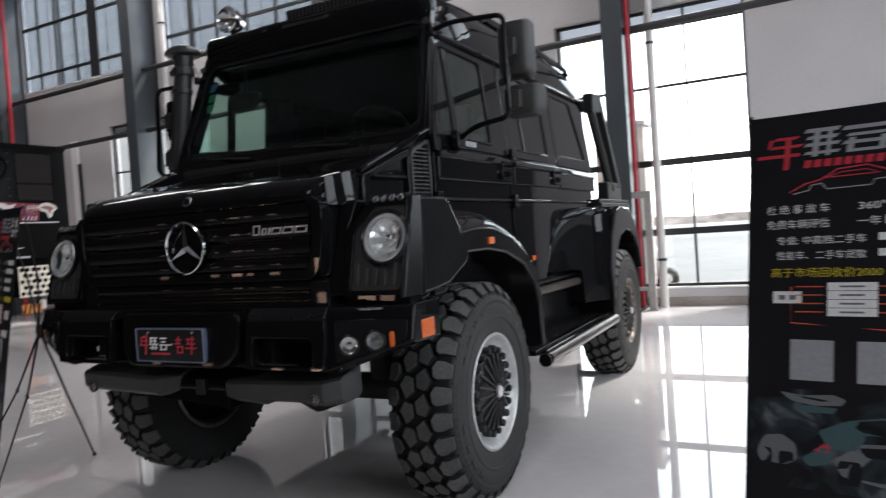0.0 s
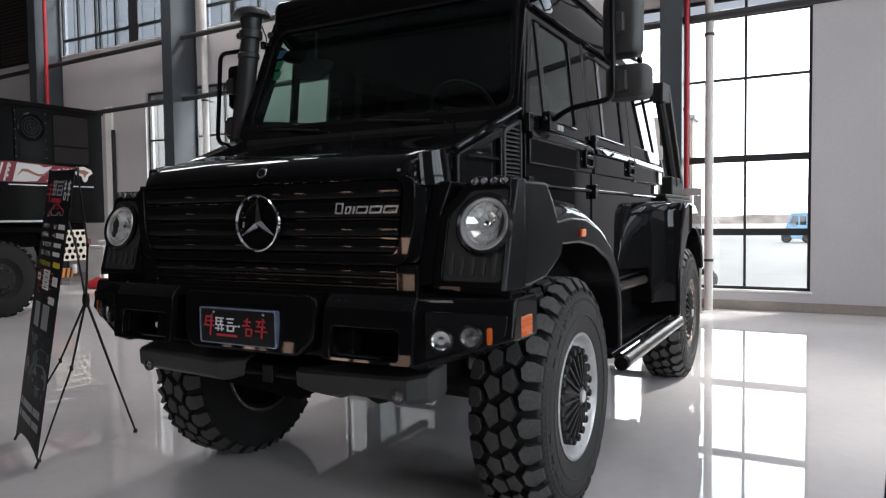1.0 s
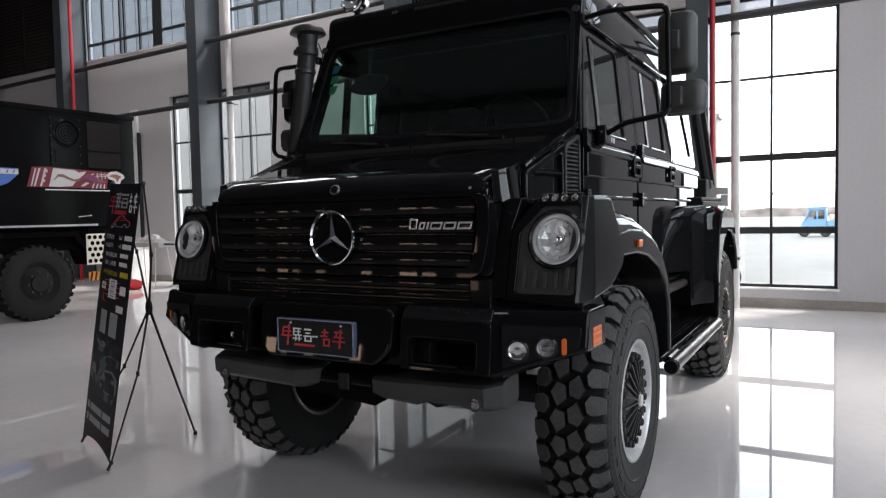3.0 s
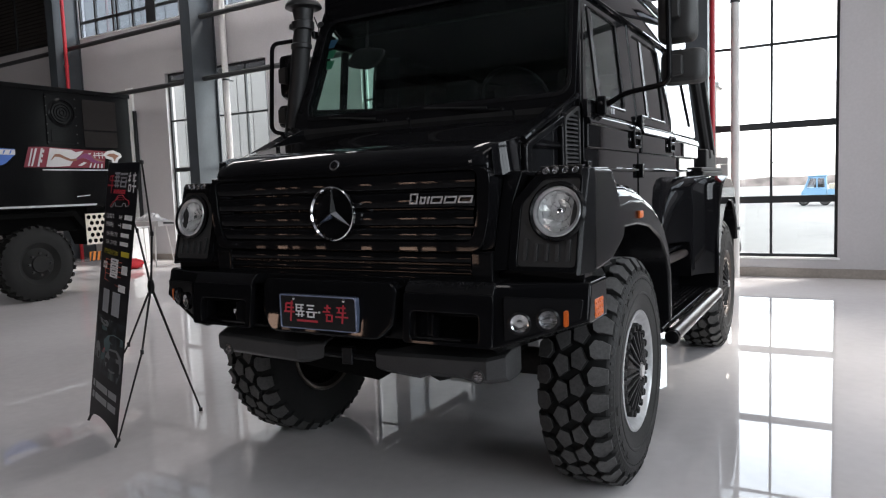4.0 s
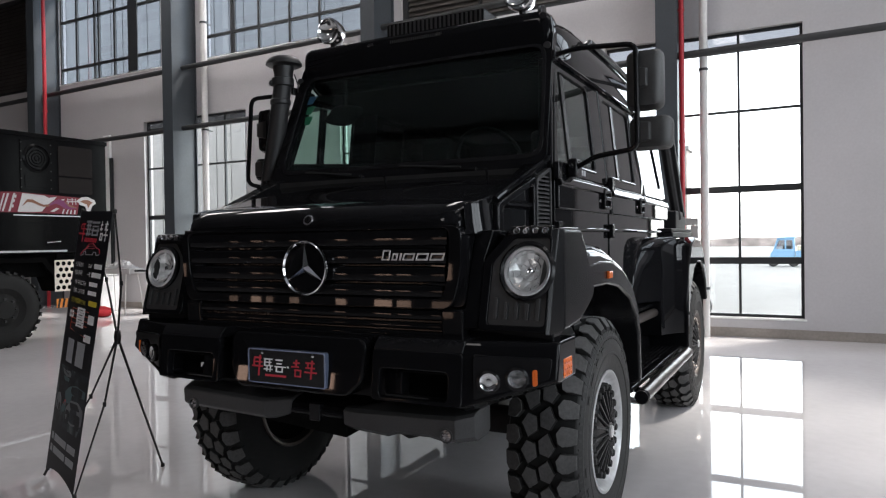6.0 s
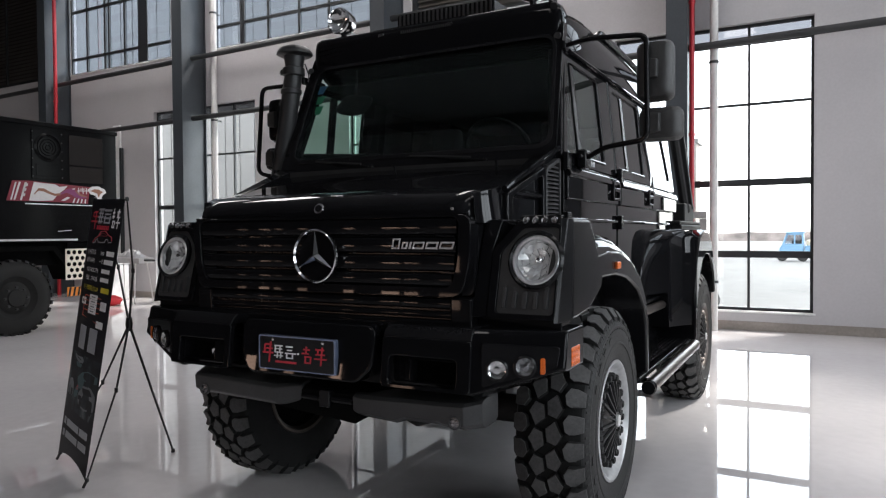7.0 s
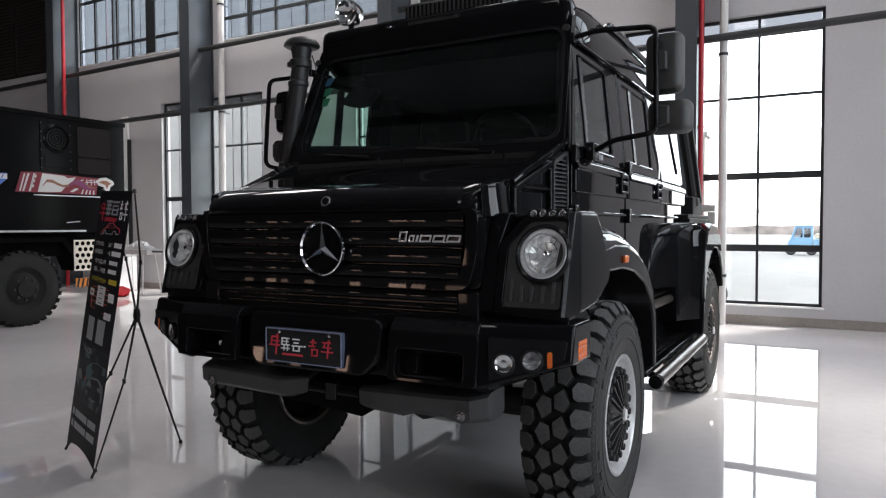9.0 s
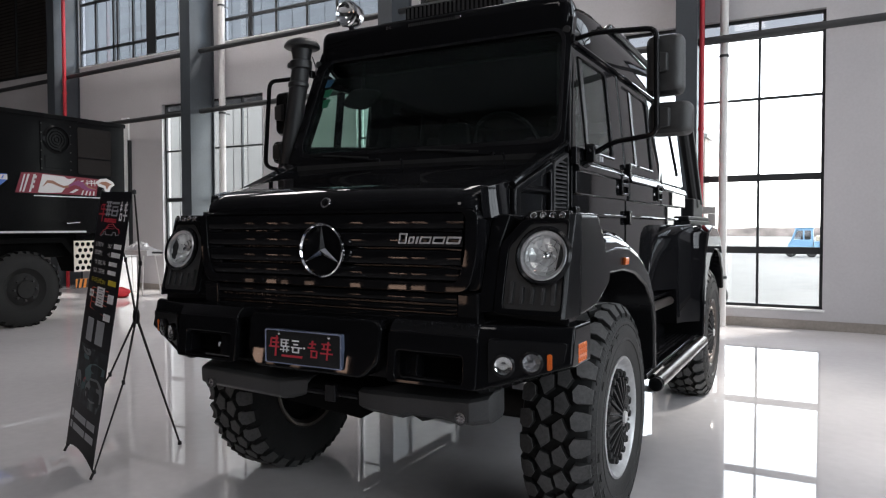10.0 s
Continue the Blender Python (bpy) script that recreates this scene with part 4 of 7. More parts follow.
# cab: lower sides, doors, pillars
for s in (-1, 1):
    sidep = part("cab_side", side_plate([(3.27, 0.98), (3.27, 1.87), (6.49, 1.87), (6.49, 0.98)], s, -0.014, 0.05), PAINT, truck, bevel=0.006)
    part("sill", side_prism([(3.95, 0.74), (3.95, 0.985), (6.2, 0.985), (6.2, 0.74)], s * 0.80, s * 0.90), SATIN, truck, bevel=0.01)
    for nm, y0, y1, win in (("front_door", 3.305, 4.375, (3.375, 4.13)), ("rear_door", 4.415, 5.425, (4.485, 5.235))):
        door = part(nm, side_plate(rounded([(y0, 1.0), (y1, 1.0), (y1, 1.875), (y0, 1.875)], 0.02, 3), s, 0.004, 0.016), PAINT, truck, bevel=0.006)
        # upper frame round the window
        lean = 0.22 if nm == "front_door" else 0.0
        o = rounded([(y0, 1.878), (y1, 1.878), (y1, 2.505), (y0 + lean, 2.505)], 0.03)
        i = rounded([(win[0] + (0.01 if lean else 0), 1.945), (win[1], 1.945), (win[1], 2.455), (win[0] + lean * 0.8, 2.455)], 0.05)
        part("window_frame", ring_frame(o, i, mapped(s, 0.004), 0.026), PAINT, door, bevel=0.011, segments=3)
        g = part("side_window", plate(rounded([(win[0] - 0.01, 1.935), (win[1] + 0.01, 1.935), (win[1] + 0.01, 2.465), (win[0] + lean * 0.8 - 0.01, 2.465)], 0.05), mapped(s, -0.010), 0.004), SIDEGLASS if nm == "front_door" else DARKGLASS, door, "dark tinted side window")
        g.visible_shadow = False
        dv = 0.235 if s > 0 else 0.37
        part("window_divider", side_plate([(win[0] + dv, 1.95), (win[0] + dv + 0.06, 1.95), (win[0] + dv + 0.06, 2.45), (win[0] + dv, 2.45)], s, -0.004, 0.02), SATIN, door)
        part("window_seal", tube([mapped(s, 0.006)(win[0] + 0.03, 1.935, 0), mapped(s, 0.006)(win[1] - 0.02, 1.935, 0)], 0.008, 8), PAINT, door)
        # pressed belt ledge and lower crease
        part("belt_ledge", prism([(s * 0.940, y0 + 0.02, 1.80), (s * 0.940, y1 - 0.01, 1.80), (s * 0.940, y1 - 0.01, 1.868), (s * 0.940, y0 + 0.02, 1.868)],
                                 [(s * 0.978, y0 + 0.02, 1.815), (s * 0.978, y1 - 0.01, 1.815), (s * 0.962, y1 - 0.01, 1.858), (s * 0.962, y0 + 0.02, 1.858)]), PAINT, door, bevel=0.008)
        part("belt_panel", side_plate([(y0 + 0.02, 1.69), (y1 - 0.01, 1.69), (y1 - 0.01, 1.82), (y0 + 0.02, 1.82)], s, 0.022, 0.03), PAINT, door, bevel=0.012)
        part("door_crease", tube([(s * 0.953, y0 + 0.01, 1.585), (s * 0.953, y1 - 0.01, 1.585)], 0.0105, 10), PAINT, door)
        hy = y1 - 0.125
        # black slab paints the shade inside the handle's hollow
        h = part("door_handle", box(s * 0.955, s * 0.963, hy - 0.075, hy + 0.075, 1.725, 1.828), VOID, door, "black recessed door handle", bevel=0.003)
        part("handle_rim", ring_frame(rounded([(hy - 0.085, 1.715), (hy + 0.085, 1.715), (hy + 0.085, 1.838), (hy - 0.085, 1.838)], 0.03), rounded([(hy - 0.066, 1.733), (hy + 0.066, 1.733), (hy + 0.066, 1.820), (hy - 0.066, 1.820)], 0.024),
                                      lambda y, z, d, s=s: (s * (0.982 - d), y, z), 0.022), PAINT, h, bevel=0.006, segments=3)
        part("grip", prism([(s * 0.966, hy - 0.068, 1.766), (s * 0.966, hy + 0.068, 1.766), (s * 0.966, hy + 0.068, 1.800), (s * 0.966, hy - 0.068, 1.800)],
                           [(s * 0.984, hy - 0.060, 1.770), (s * 0.984, hy + 0.060, 1.770), (s * 0.984, hy + 0.060, 1.794), (s * 0.984, hy - 0.060, 1.794)]), PAINT, h, bevel=0.005)
        for z in (1.58, 1.885):
            part("hinge", box(s * 0.945, s * 0.975, y0 - 0.03, y0 + 0.03, z - 0.045, z + 0.045), SATIN, door, bevel=0.006)
        part("lock", lathe([(0.0, 0.004), (0.011, 0.003), (0.012, 0.0)], (s * 0.963, hy - 0.115, 1.765), n=12, turn=Matrix.Rotation(radians(90 * s), 3, "Y")), CHROME, door)
    # type mark on the door as plain bars
    for k in range(5):
        part("door_mark", box(s * 0.948, s * 0.9505, 3.60 + k * 0.052, 3.64 + k * 0.052, 1.895, 1.925), INK_GREY, sidep)
    part("a_pillar", prism([mapped(s)(3.275, 1.87, 0), mapped(s)(3.30, 1.87, 0), mapped(s)(3.53, 2.52, 0), mapped(s)(3.49, 2.52, 0)],
                           [mapped(s)(3.275, 1.87, 0.08), mapped(s)(3.30, 1.87, 0.08), mapped(s)(3.53, 2.52, 0.08), mapped(s)(3.49, 2.52, 0.08)]), PAINT, truck, bevel=0.01)
    for y0, y1 in ((4.377, 4.413), (5.427, 5.445)):
        part("pillar", side_plate([(y0 - 0.03, 1.87), (y1 + 0.03, 1.87), (y1 + 0.03, 2.51), (y0 - 0.03, 2.51)], s, -0.02, 0.06), PAINT, truck, bevel=0.004)
    part("pillar_bead", tube([mapped(s, -0.010)(4.395, 1.90, 0), mapped(s, -0.010)(4.395, 2.495, 0)], 0.019, 12), PAINT, truck)
    # rear quarter with its large window
    o = rounded([(5.448, 1.872), (6.49, 1.872), (6.44, 2.505), (5.448, 2.505)], 0.03)
    i = rounded([(5.52, 1.965), (6.31, 1.965), (6.06, 2.455), (5.41 + 0.08, 2.455)], 0.05)
    q = part("rear_quarter", ring_frame(o, i, mapped(s, 0.0), 0.045), PAINT, truck, bevel=0.008)
    g = part("side_window", plate(rounded([(5.51, 1.955), (6.32, 1.955), (6.07, 2.465), (5.48, 2.465)], 0.05), mapped(s, -0.012), 0.004), DARKGLASS, q, "dark tinted rear side window")
    g.visible_shadow = False
    part("belt_ledge", prism([(s * 0.94, 5.44, 1.80), (s * 0.94, 6.48, 1.79), (s * 0.94, 6.48, 1.858), (s * 0.94, 5.44, 1.868)],
                             [(s * 0.978, 5.44, 1.815), (s * 0.975, 6.48, 1.805), (s * 0.962, 6.48, 1.848), (s * 0.962, 5.44, 1.858)]), PAINT, q, bevel=0.008)
    part("belt_panel", side_plate([(5.44, 1.69), (6.48, 1.69), (6.48, 1.82), (5.44, 1.82)], s, 0.022, 0.03), PAINT, q, bevel=0.012)
    part("rain_gutter", tube([(s * 0.888, 3.56, 2.512), (s * 0.888, 6.40, 2.512), (s * 0.885, 6.47, 2.44)], 0.013, 8), PAINT, truck)

# windscreen with its surround
def screen(a, z, d):
    return (a, 3.285 + 0.355 * (z - 1.965) + d, z)


o = rounded([(-0.91, 1.85), (0.915, 1.85), (0.868, 2.68), (-0.84, 2.68)], 0.03)
i = rounded([(-0.832, 1.975), (0.872, 1.975), (0.824, 2.595), (-0.778, 2.585)], 0.085)
surround = part("windscreen_surround", ring_frame(o, i, screen, 0.06), PAINT, truck, bevel=0.008)
part("windscreen_seal", ring_frame(rounded([(-0.852, 1.952), (0.889, 1.952), (0.840, 2.612), (-0.794, 2.602)], 0.10), rounded([(-0.826, 1.980), (0.866, 1.980), (0.819, 2.590), (-0.772, 2.580)], 0.08),
                                   lambda a, z, d: screen(a, z, d - 0.004), 0.008), SATIN, surround, bevel=0.003)
ws = part("windscreen", plate(rounded([(-0.84, 1.966), (0.879, 1.966), (0.832, 2.602), (-0.786, 2.592)], 0.085), lambda a, z, d: screen(a, z, d + 0.006), 0.005), WINDSCREEN, truck, "green tinted windscreen")
ws.visible_shadow = False
TEAL_PAPER, BLUE_PAPER = plain("teal_sticker", (0.010, 0.11, 0.06)), plain("navy_sticker", (0.02, 0.06, 0.13))
for z, h, mt in ((2.42, 0.052, BLUE_PAPER), (2.35, 0.052, TEAL_PAPER), (2.28, 0.055, TEAL_PAPER)):
    part("sticker", plate([(-0.748 + (2.45 - z) * 0.09 - 0.012, z), (-0.688 + (2.45 - z) * 0.09 - 0.03, z), (-0.688, z + h), (-0.748, z + h)], lambda a, zz, d: screen(a, zz, d + 0.013), 0.002), mt, ws, "small sticker on the glass")
for px, ax in ((-0.20, 0.30), (0.53, 0.34)):
    w = part("wiper", tube([screen(px, 1.91, -0.02), screen(px - ax * 0.5, 1.925, -0.022), screen(px - ax, 1.945, -0.014)], [0.008, 0.006, 0.005], 8), SATIN, truck)
    part("wiper_pivot", lathe([(0.0, 0.022), (0.012, 0.018), (0.014, 0.0)], screen(px, 1.905, -0.015), n=14, turn=Matrix.Rotation(radians(70), 3, "X")), SATIN, w)
    part("wiper_blade", tube([screen(px - ax * 0.3, 1.932, -0.008), screen(px - ax * 1.45, 1.962, -0.006)], 0.006, 6), DARK, w)
for px in (0.0, 0.62):
    part("washer_jet", tube([(px, 3.18, 1.85), (px, 3.18, 1.885), (px, 3.16, 1.90)], 0.006, 8), SATIN, truck)
# roof
def roof_loop(y, z_edge, w_edge, z_top, w_top):
    dw, h = w_edge - w_top - 0.03, z_top - z_edge - 0.06
    half = [(w_edge, y, z_edge), (w_edge, y, z_edge + 0.03), (w_edge - 0.30 * dw, y, z_edge + 0.03 + 0.55 * h), (w_edge - 0.65 * dw, y, z_edge + 0.03 + 0.86 * h),
            (w_top + 0.015, y, z_top - 0.018), (w_top - 0.05, y, z_top), (0.35, y, z_top + 0.02)]
    return [(-a, b, c) for a, b, c in half] + half[::-1]


roof = part("roof", loft([roof_loop(3.53, 2.60, 0.800, 2.770, 0.590), roof_loop(3.58, 2.58, 0.826, 2.785, 0.640), roof_loop(3.66, 2.55, 0.856, 2.80, 0.705), roof_loop(3.76, 2.52, 0.876, 2.81, 0.758), roof_loop(3.90, 2.505, 0.882, 2.815, 0.792), roof_loop(4.05, 2.505, 0.882, 2.82, 0.80), roof_loop(4.6, 2.505, 0.88, 2.83, 0.80),
                          roof_loop(5.85, 2.505, 0.88, 2.80, 0.79), roof_loop(6.20, 2.505, 0.88, 2.775, 0.795), roof_loop(6.36, 2.505, 0.88, 2.71, 0.80), roof_loop(6.46, 2.505, 0.88, 2.61, 0.82), roof_loop(6.49, 2.50, 0.875, 2.58, 0.835)]), PAINT, truck, smooth=50)
rows = []
for x, back, low in ((-0.838, 0.05, 0.06), (-0.830, 0.022, 0.028), (-0.812, 0.007, 0.009), (-0.78, 0.0, 0.0), (0.0, 0.0, 0.0), (0.79, 0.0, 0.0), (0.820, 0.003, 0.006), (0.838, 0.010, 0.020), (0.851, 0.026, 0.042), (0.860, 0.055, 0.072)):
    rows.append([(x, 3.509 + back, 2.596), (x, 3.509 + back, 2.65), (x, 3.512 + back, 2.73 - low * 0.6), (x, 3.516 + back, 2.766 - low), (x, 3.526 + back, 2.784 - low), (x, 3.545 + back, 2.792 - low), (x, 3.60 + back * 0.4, 2.796 - low), (x, 3.60 + back * 0.4, 2.596)])
part("sun_visor", loft(rows), PAINT, roof, smooth=62)
vs = part("visor_vent", box(-0.16, 0.20, 3.508, 3.522, 2.735, 2.757), SATIN, roof, "narrow ribbed vent strip")
for k in range(24):
    part("vent_rib", box(-0.155 + k * 0.0146, -0.149 + k * 0.0146, 3.505, 3.509, 2.737, 2.755), PLASTIC, vs)
for s in (-1, 1):
    part("roof_rack_bar", tube(bend([(s * 0.83, 4.30, 2.77), (s * 0.838, 4.36, 2.812), (s * 0.835, 5.0, 2.81), (s * 0.832, 6.17, 2.775), (s * 0.83, 6.22, 2.74)], 0.06), 0.022, 10), SATIN, roof)
    part("marker_lamp", tube([(s * 0.842, 3.50, 2.585), (s * 0.862, 3.62, 2.585)], [0.022, 0.018], 10), PLASTIC, roof)
    if s > 0:
        part("marker_lens", tube([(s * 0.828, 3.484, 2.745), (s * 0.80, 3.55, 2.80)], [0.02, 0.025], 10), SATIN, roof)
    spot = part("roof_spotlight", lathe([(0.0, 0.16), (0.035, 0.15), (0.07, 0.10), (0.084, 0.03), (0.086, 0.0), (0.078, -0.006), (0.074, 0.0)], (s * 0.66, 3.56, 2.905), n=28, turn=Matrix.Rotation(radians(-90), 3, "X")), CHROME, roof, "round chrome spotlight")
    part("reflector", lathe([(0.074, 0.002), (0.05, 0.03), (0.0, 0.045)], (s * 0.66, 3.56, 2.905), n=28, turn=Matrix.Rotation(radians(-90), 3, "X")), CHROME, spot)
    part("lens", lathe([(0.076, 0.0), (0.05, -0.012), (0.0, -0.018)], (s * 0.66, 3.56, 2.905), n=28, turn=Matrix.Rotation(radians(-90), 3, "X")), LENS, spot)
    part("foot", tube([(s * 0.66, 3.62, 2.76), (s * 0.66, 3.62, 2.84)], 0.02), SATIN, spot)
    for k in (-0.30, 0.18):
        part("clearance_lamp", box(s * 0 + k - 0.02, k + 0.02, 3.506, 3.522, 2.742, 2.758), CHROME if s > 0 else SATIN, roof, bevel=0.003)
lb = part("roof_light_box", box(-0.36, 0.34, 3.80, 4.15, 2.82, 2.96), SATIN, roof, "black ribbed light box", bevel=0.01)
for k in range(22):
    part("rib", box(-0.34 + k * 0.031, -0.328 + k * 0.031, 3.792, 3.802, 2.84, 2.95), PLASTIC, lb)
# cab back wall and interior
part("cab_rear_wall", ring_frame(rounded([(-0.93, 0.98), (0.93, 0.98), (0.875, 2.52), (-0.875, 2.52)], 0.02), rounded([(-0.62, 1.98), (0.62, 1.98), (0.60, 2.42), (-0.60, 2.42)], 0.05), lambda a, b, d: (a, 6.50 - d, b), 0.05), PAINT, truck, bevel=0.006)
rg = part("rear_window", plate(rounded([(-0.63, 1.97), (0.63, 1.97), (0.61, 2.43), (-0.61, 2.43)], 0.05), lambda a, b, d: (a, 6.48 - d, b), 0.005), DARKGLASS, truck, "dark rear window")
rg.visible_shadow = False
part("cab_floor", box(-0.9, 0.9, 3.0, 6.38, 0.99, 1.05), INTERIOR, truck)
part("headliner", box(-0.86, 0.86, 3.62, 6.3, 2.495, 2.508), INTERIOR, truck)
part("dashboard", loft([[(-0.88, 3.27, 1.60), (0.88, 3.27, 1.60), (0.88, 3.29, 1.90), (-0.88, 3.29, 1.90)], [(-0.88, 3.55, 1.55), (0.88, 3.55, 1.55), (0.88, 3.55, 1.90), (-0.88, 3.55, 1.90)]]), INTERIOR, truck, bevel=0.03)
wheel_bm = bmesh.new()
for k in range(24):
    a0, a1 = 2 * math.pi * k / 24, 2 * math.pi * (k + 1) / 24
    q = [Vector((0.44 + 0.2 * math.cos(a), 3.62 - 0.1 * math.sin(a), 2.0 + 0.17 * math.sin(a))) for a in (a0, a1)]
    tube(q, 0.015, 6, wheel_bm, caps=False)
sw = part("steering_wheel", wheel_bm, INTERIOR, truck)
part("spoke", tube([(0.26, 3.61, 1.98), (0.62, 3.61, 1.98)], 0.018, 8), INTERIOR, sw)
part("steering_column", tube([(0.44, 3.62, 1.99), (0.44, 3.45, 1.85)], 0.03, 8), INTERIOR, sw)
for sx in (-0.45, 0.45):
    for yy in (4.0, 5.3):
        seat = part("cab_seat", box(sx - 0.26, sx + 0.26, yy, yy + 0.5, 1.25, 1.50), INTERIOR, truck, bevel=0.05)
        part("seat_back", prism([(sx - 0.25, yy + 0.45, 1.48), (sx + 0.25, yy + 0.45, 1.48), (sx + 0.25, yy + 0.6, 1.48), (sx - 0.25, yy + 0.6, 1.48)],
                                [(sx - 0.21, yy + 0.6, 2.10), (sx + 0.21, yy + 0.6, 2.10), (sx + 0.21, yy + 0.7, 2.10), (sx - 0.21, yy + 0.7, 2.10)]), INTERIOR, seat, bevel=0.04)
        part("head_rest", box(sx - 0.13, sx + 0.13, yy + 0.62, yy + 0.72, 2.12, 2.32), INTERIOR, seat, bevel=0.04)
part("door_trim", prism([(-0.895, 3.30, 1.55), (-0.895, 4.36, 1.55), (-0.895, 4.36, 2.135), (-0.895, 3.30, 2.035)], [(-0.86, 3.30, 1.55), (-0.86, 4.36, 1.55), (-0.86, 4.36, 2.125), (-0.86, 3.30, 2.025)]), INTERIOR, truck, bevel=0.01)
part("pillar_trim", prism([(-0.90, 3.33, 1.95), (-0.90, 3.40, 1.95), (-0.845, 3.62, 2.52), (-0.845, 3.54, 2.52)], [(-0.84, 3.33, 1.95), (-0.86, 3.40, 1.95), (-0.81, 3.62, 2.52), (-0.79, 3.54, 2.52)]), INTERIOR, truck, bevel=0.01)
MIRROR_EDGE = rounded([(-0.66, 2.315), (-0.57, 2.40), (-0.45, 2.395), (-0.37, 2.375), (-0.375, 2.345), (-0.43, 2.285), (-0.51, 2.265), (-0.61, 2.285)], 0.04)
im = part("interior_mirror", loft([[(-0.51 + (a + 0.51) * q, y, 2.335 + (b - 2.335) * q) for a, b in MIRROR_EDGE] for y, q in ((3.495, 0.93), (3.502, 1.0), (3.53, 0.97), (3.545, 0.75))]), INTERIOR, truck, "dark interior mirror", bevel=0.006)
part("mirror_stem", tube([(-0.50, 3.515, 2.37), (-0.50, 3.53, 2.56)], 0.012, 8), INTERIOR, im)

# outer mirrors on tube brackets
for s in (-1, 1):
    k = 0.28 if s < 0 else 0.0  # the right-hand pair is folded in a little
    top, base = (s * 0.885, 3.50, 2.525), (s * 0.975, 3.56, 1.915)
    run = [top, (s * 1.02, 3.46, 2.535), (s * (1.33 - k), 3.44, 2.51), (s * (1.335 - k), 3.44, 1.985), (s * 1.10, 3.50, 1.965), base]
    if s < 0:
        run = [(-0.90, 3.43, 2.495), (-1.19, 3.42, 2.495), (-1.235, 3.42, 1.93), (-1.12, 3.50, 1.90), base]
    br = part("mirror_bracket", tube(bend(run, 0.05), 0.014, 10), SATIN, truck)
    part("bracket_foot", box(s * 0.945, s * 1.0, 3.505, 3.61, 1.865, 1.965), SATIN, br, bevel=0.012)
    part("bracket_foot", box(s * 0.875, s * 0.90, 3.47, 3.53, 2.50, 2.55), SATIN, br, bevel=0.008)
    part("bracket_bolt", lathe([(0.0, 0.008), (0.012, 0.006), (0.013, 0.0)], (s * 0.972, 3.505, 1.925), n=10, turn=Matrix.Rotation(radians(90), 3, "X")), CHROME, br)
    for z0, z1, x0, x1 in ((2.19, 2.495, 1.262, 1.448), (1.985, 2.155, 1.275, 1.492)) if s > 0 else ((2.14, 2.44, 1.06, 1.205), (1.95, 2.11, 1.08, 1.235)):
        lp = rounded([(x0, z0), (x1, z0), (x1, z1), (x0, z1)], 0.045, 5)
        cx, cz = (x0 + x1) / 2, (z0 + z1) / 2
        rows = []
        for d, q in ((0.0, 0.62), (0.012, 0.80), (0.035, 0.94), (0.06, 1.0), (0.10, 1.0)):
            rows.append([(s * (cx + (a - cx) * q), 3.47 + d, cz + (b - cz) * (q if q > 0.9 else q + 0.1)) for a, b in lp])
        # the far pair takes a darker black, painting in its backlit shade
        mh = part("side_mirror", loft(rows), MIRRORBACK if s > 0 else SATIN, br, "dark grey side mirror housing")
        part("mirror_glass", plate([(s * (cx + (a - cx) * 0.92), cz + (b - cz) * 0.92) for a, b in lp], lambda a, b, d: (a, 3.572 + d, b), 0.004), CHROME, mh)
        part("mirror_clamp", loft([[(s * (x0 + 0.055 + a * 0.06), 3.445, cz + b * 0.055) for a, b in ((0, -1), (1, -0.8), (1, 0.8), (0, 1))],
                                   [(s * (x0 + 0.05 + a * 0.075), 3.49, cz + b * 0.06) for a, b in ((0, -1), (1, -0.8), (1, 0.8), (0, 1))]]), MIRRORBACK, mh, bevel=0.006)

# snorkel at the right-hand pillar
sn = part("snorkel", tube([(-1.079, 3.38, 1.55), (-1.001, 3.37, 1.90), (-0.927, 3.36, 2.22), (-0.881, 3.35, 2.44), (-0.863, 3.35, 2.54)], [0.058, 0.058, 0.058, 0.058, 0.055], 20), SNORKEL, truck, "tall black air snorkel")
part("snorkel_collar", lathe([(0.058, 0.0), (0.066, 0.008), (0.066, 0.03), (0.058, 0.04)], (-0.883, 3.35, 2.41), n=20), SNORKEL, sn)
clampb = part("snorkel_clamp", lathe([(0.060, 0.0), (0.070, 0.006), (0.070, 0.05), (0.060, 0.056)], (-0.861, 3.35, 2.525), n=20), SNORKEL, sn)
part("clamp_bolt", tube([(-0.944, 3.33, 2.55), (-0.914, 3.31, 2.55)], [0.014, 0.02], 10), SNORKEL, clampb)
part("snorkel_neck", lathe([(0.056, 0.0), (0.062, 0.04), (0.068, 0.07), (0.066, 0.08)], (-0.855, 3.35, 2.578), n=20), SNORKEL, sn)
part("snorkel_cap", lathe([(0.055, -0.004), (0.100, 0.0), (0.114, 0.008), (0.112, 0.022), (0.095, 0.046), (0.055, 0.063), (0.0, 0.068)], (-0.851, 3.35, 2.652), n=28), SNORKEL, sn)
part("cap_wire", tube([(-0.779, 3.36, 2.60), (-0.764, 3.38, 2.53), (-0.80, 3.42, 2.50)], 0.004, 6), SNORKEL, sn)
for z in (1.75, 2.1, 2.42):
    part("snorkel_bracket", tube([(-1.06 + (z - 1.75) * 0.24, 3.36, z), (-0.90 + (z - 1.9) * 0.02, 3.42, z)], 0.014, 8), SNORKEL, sn)

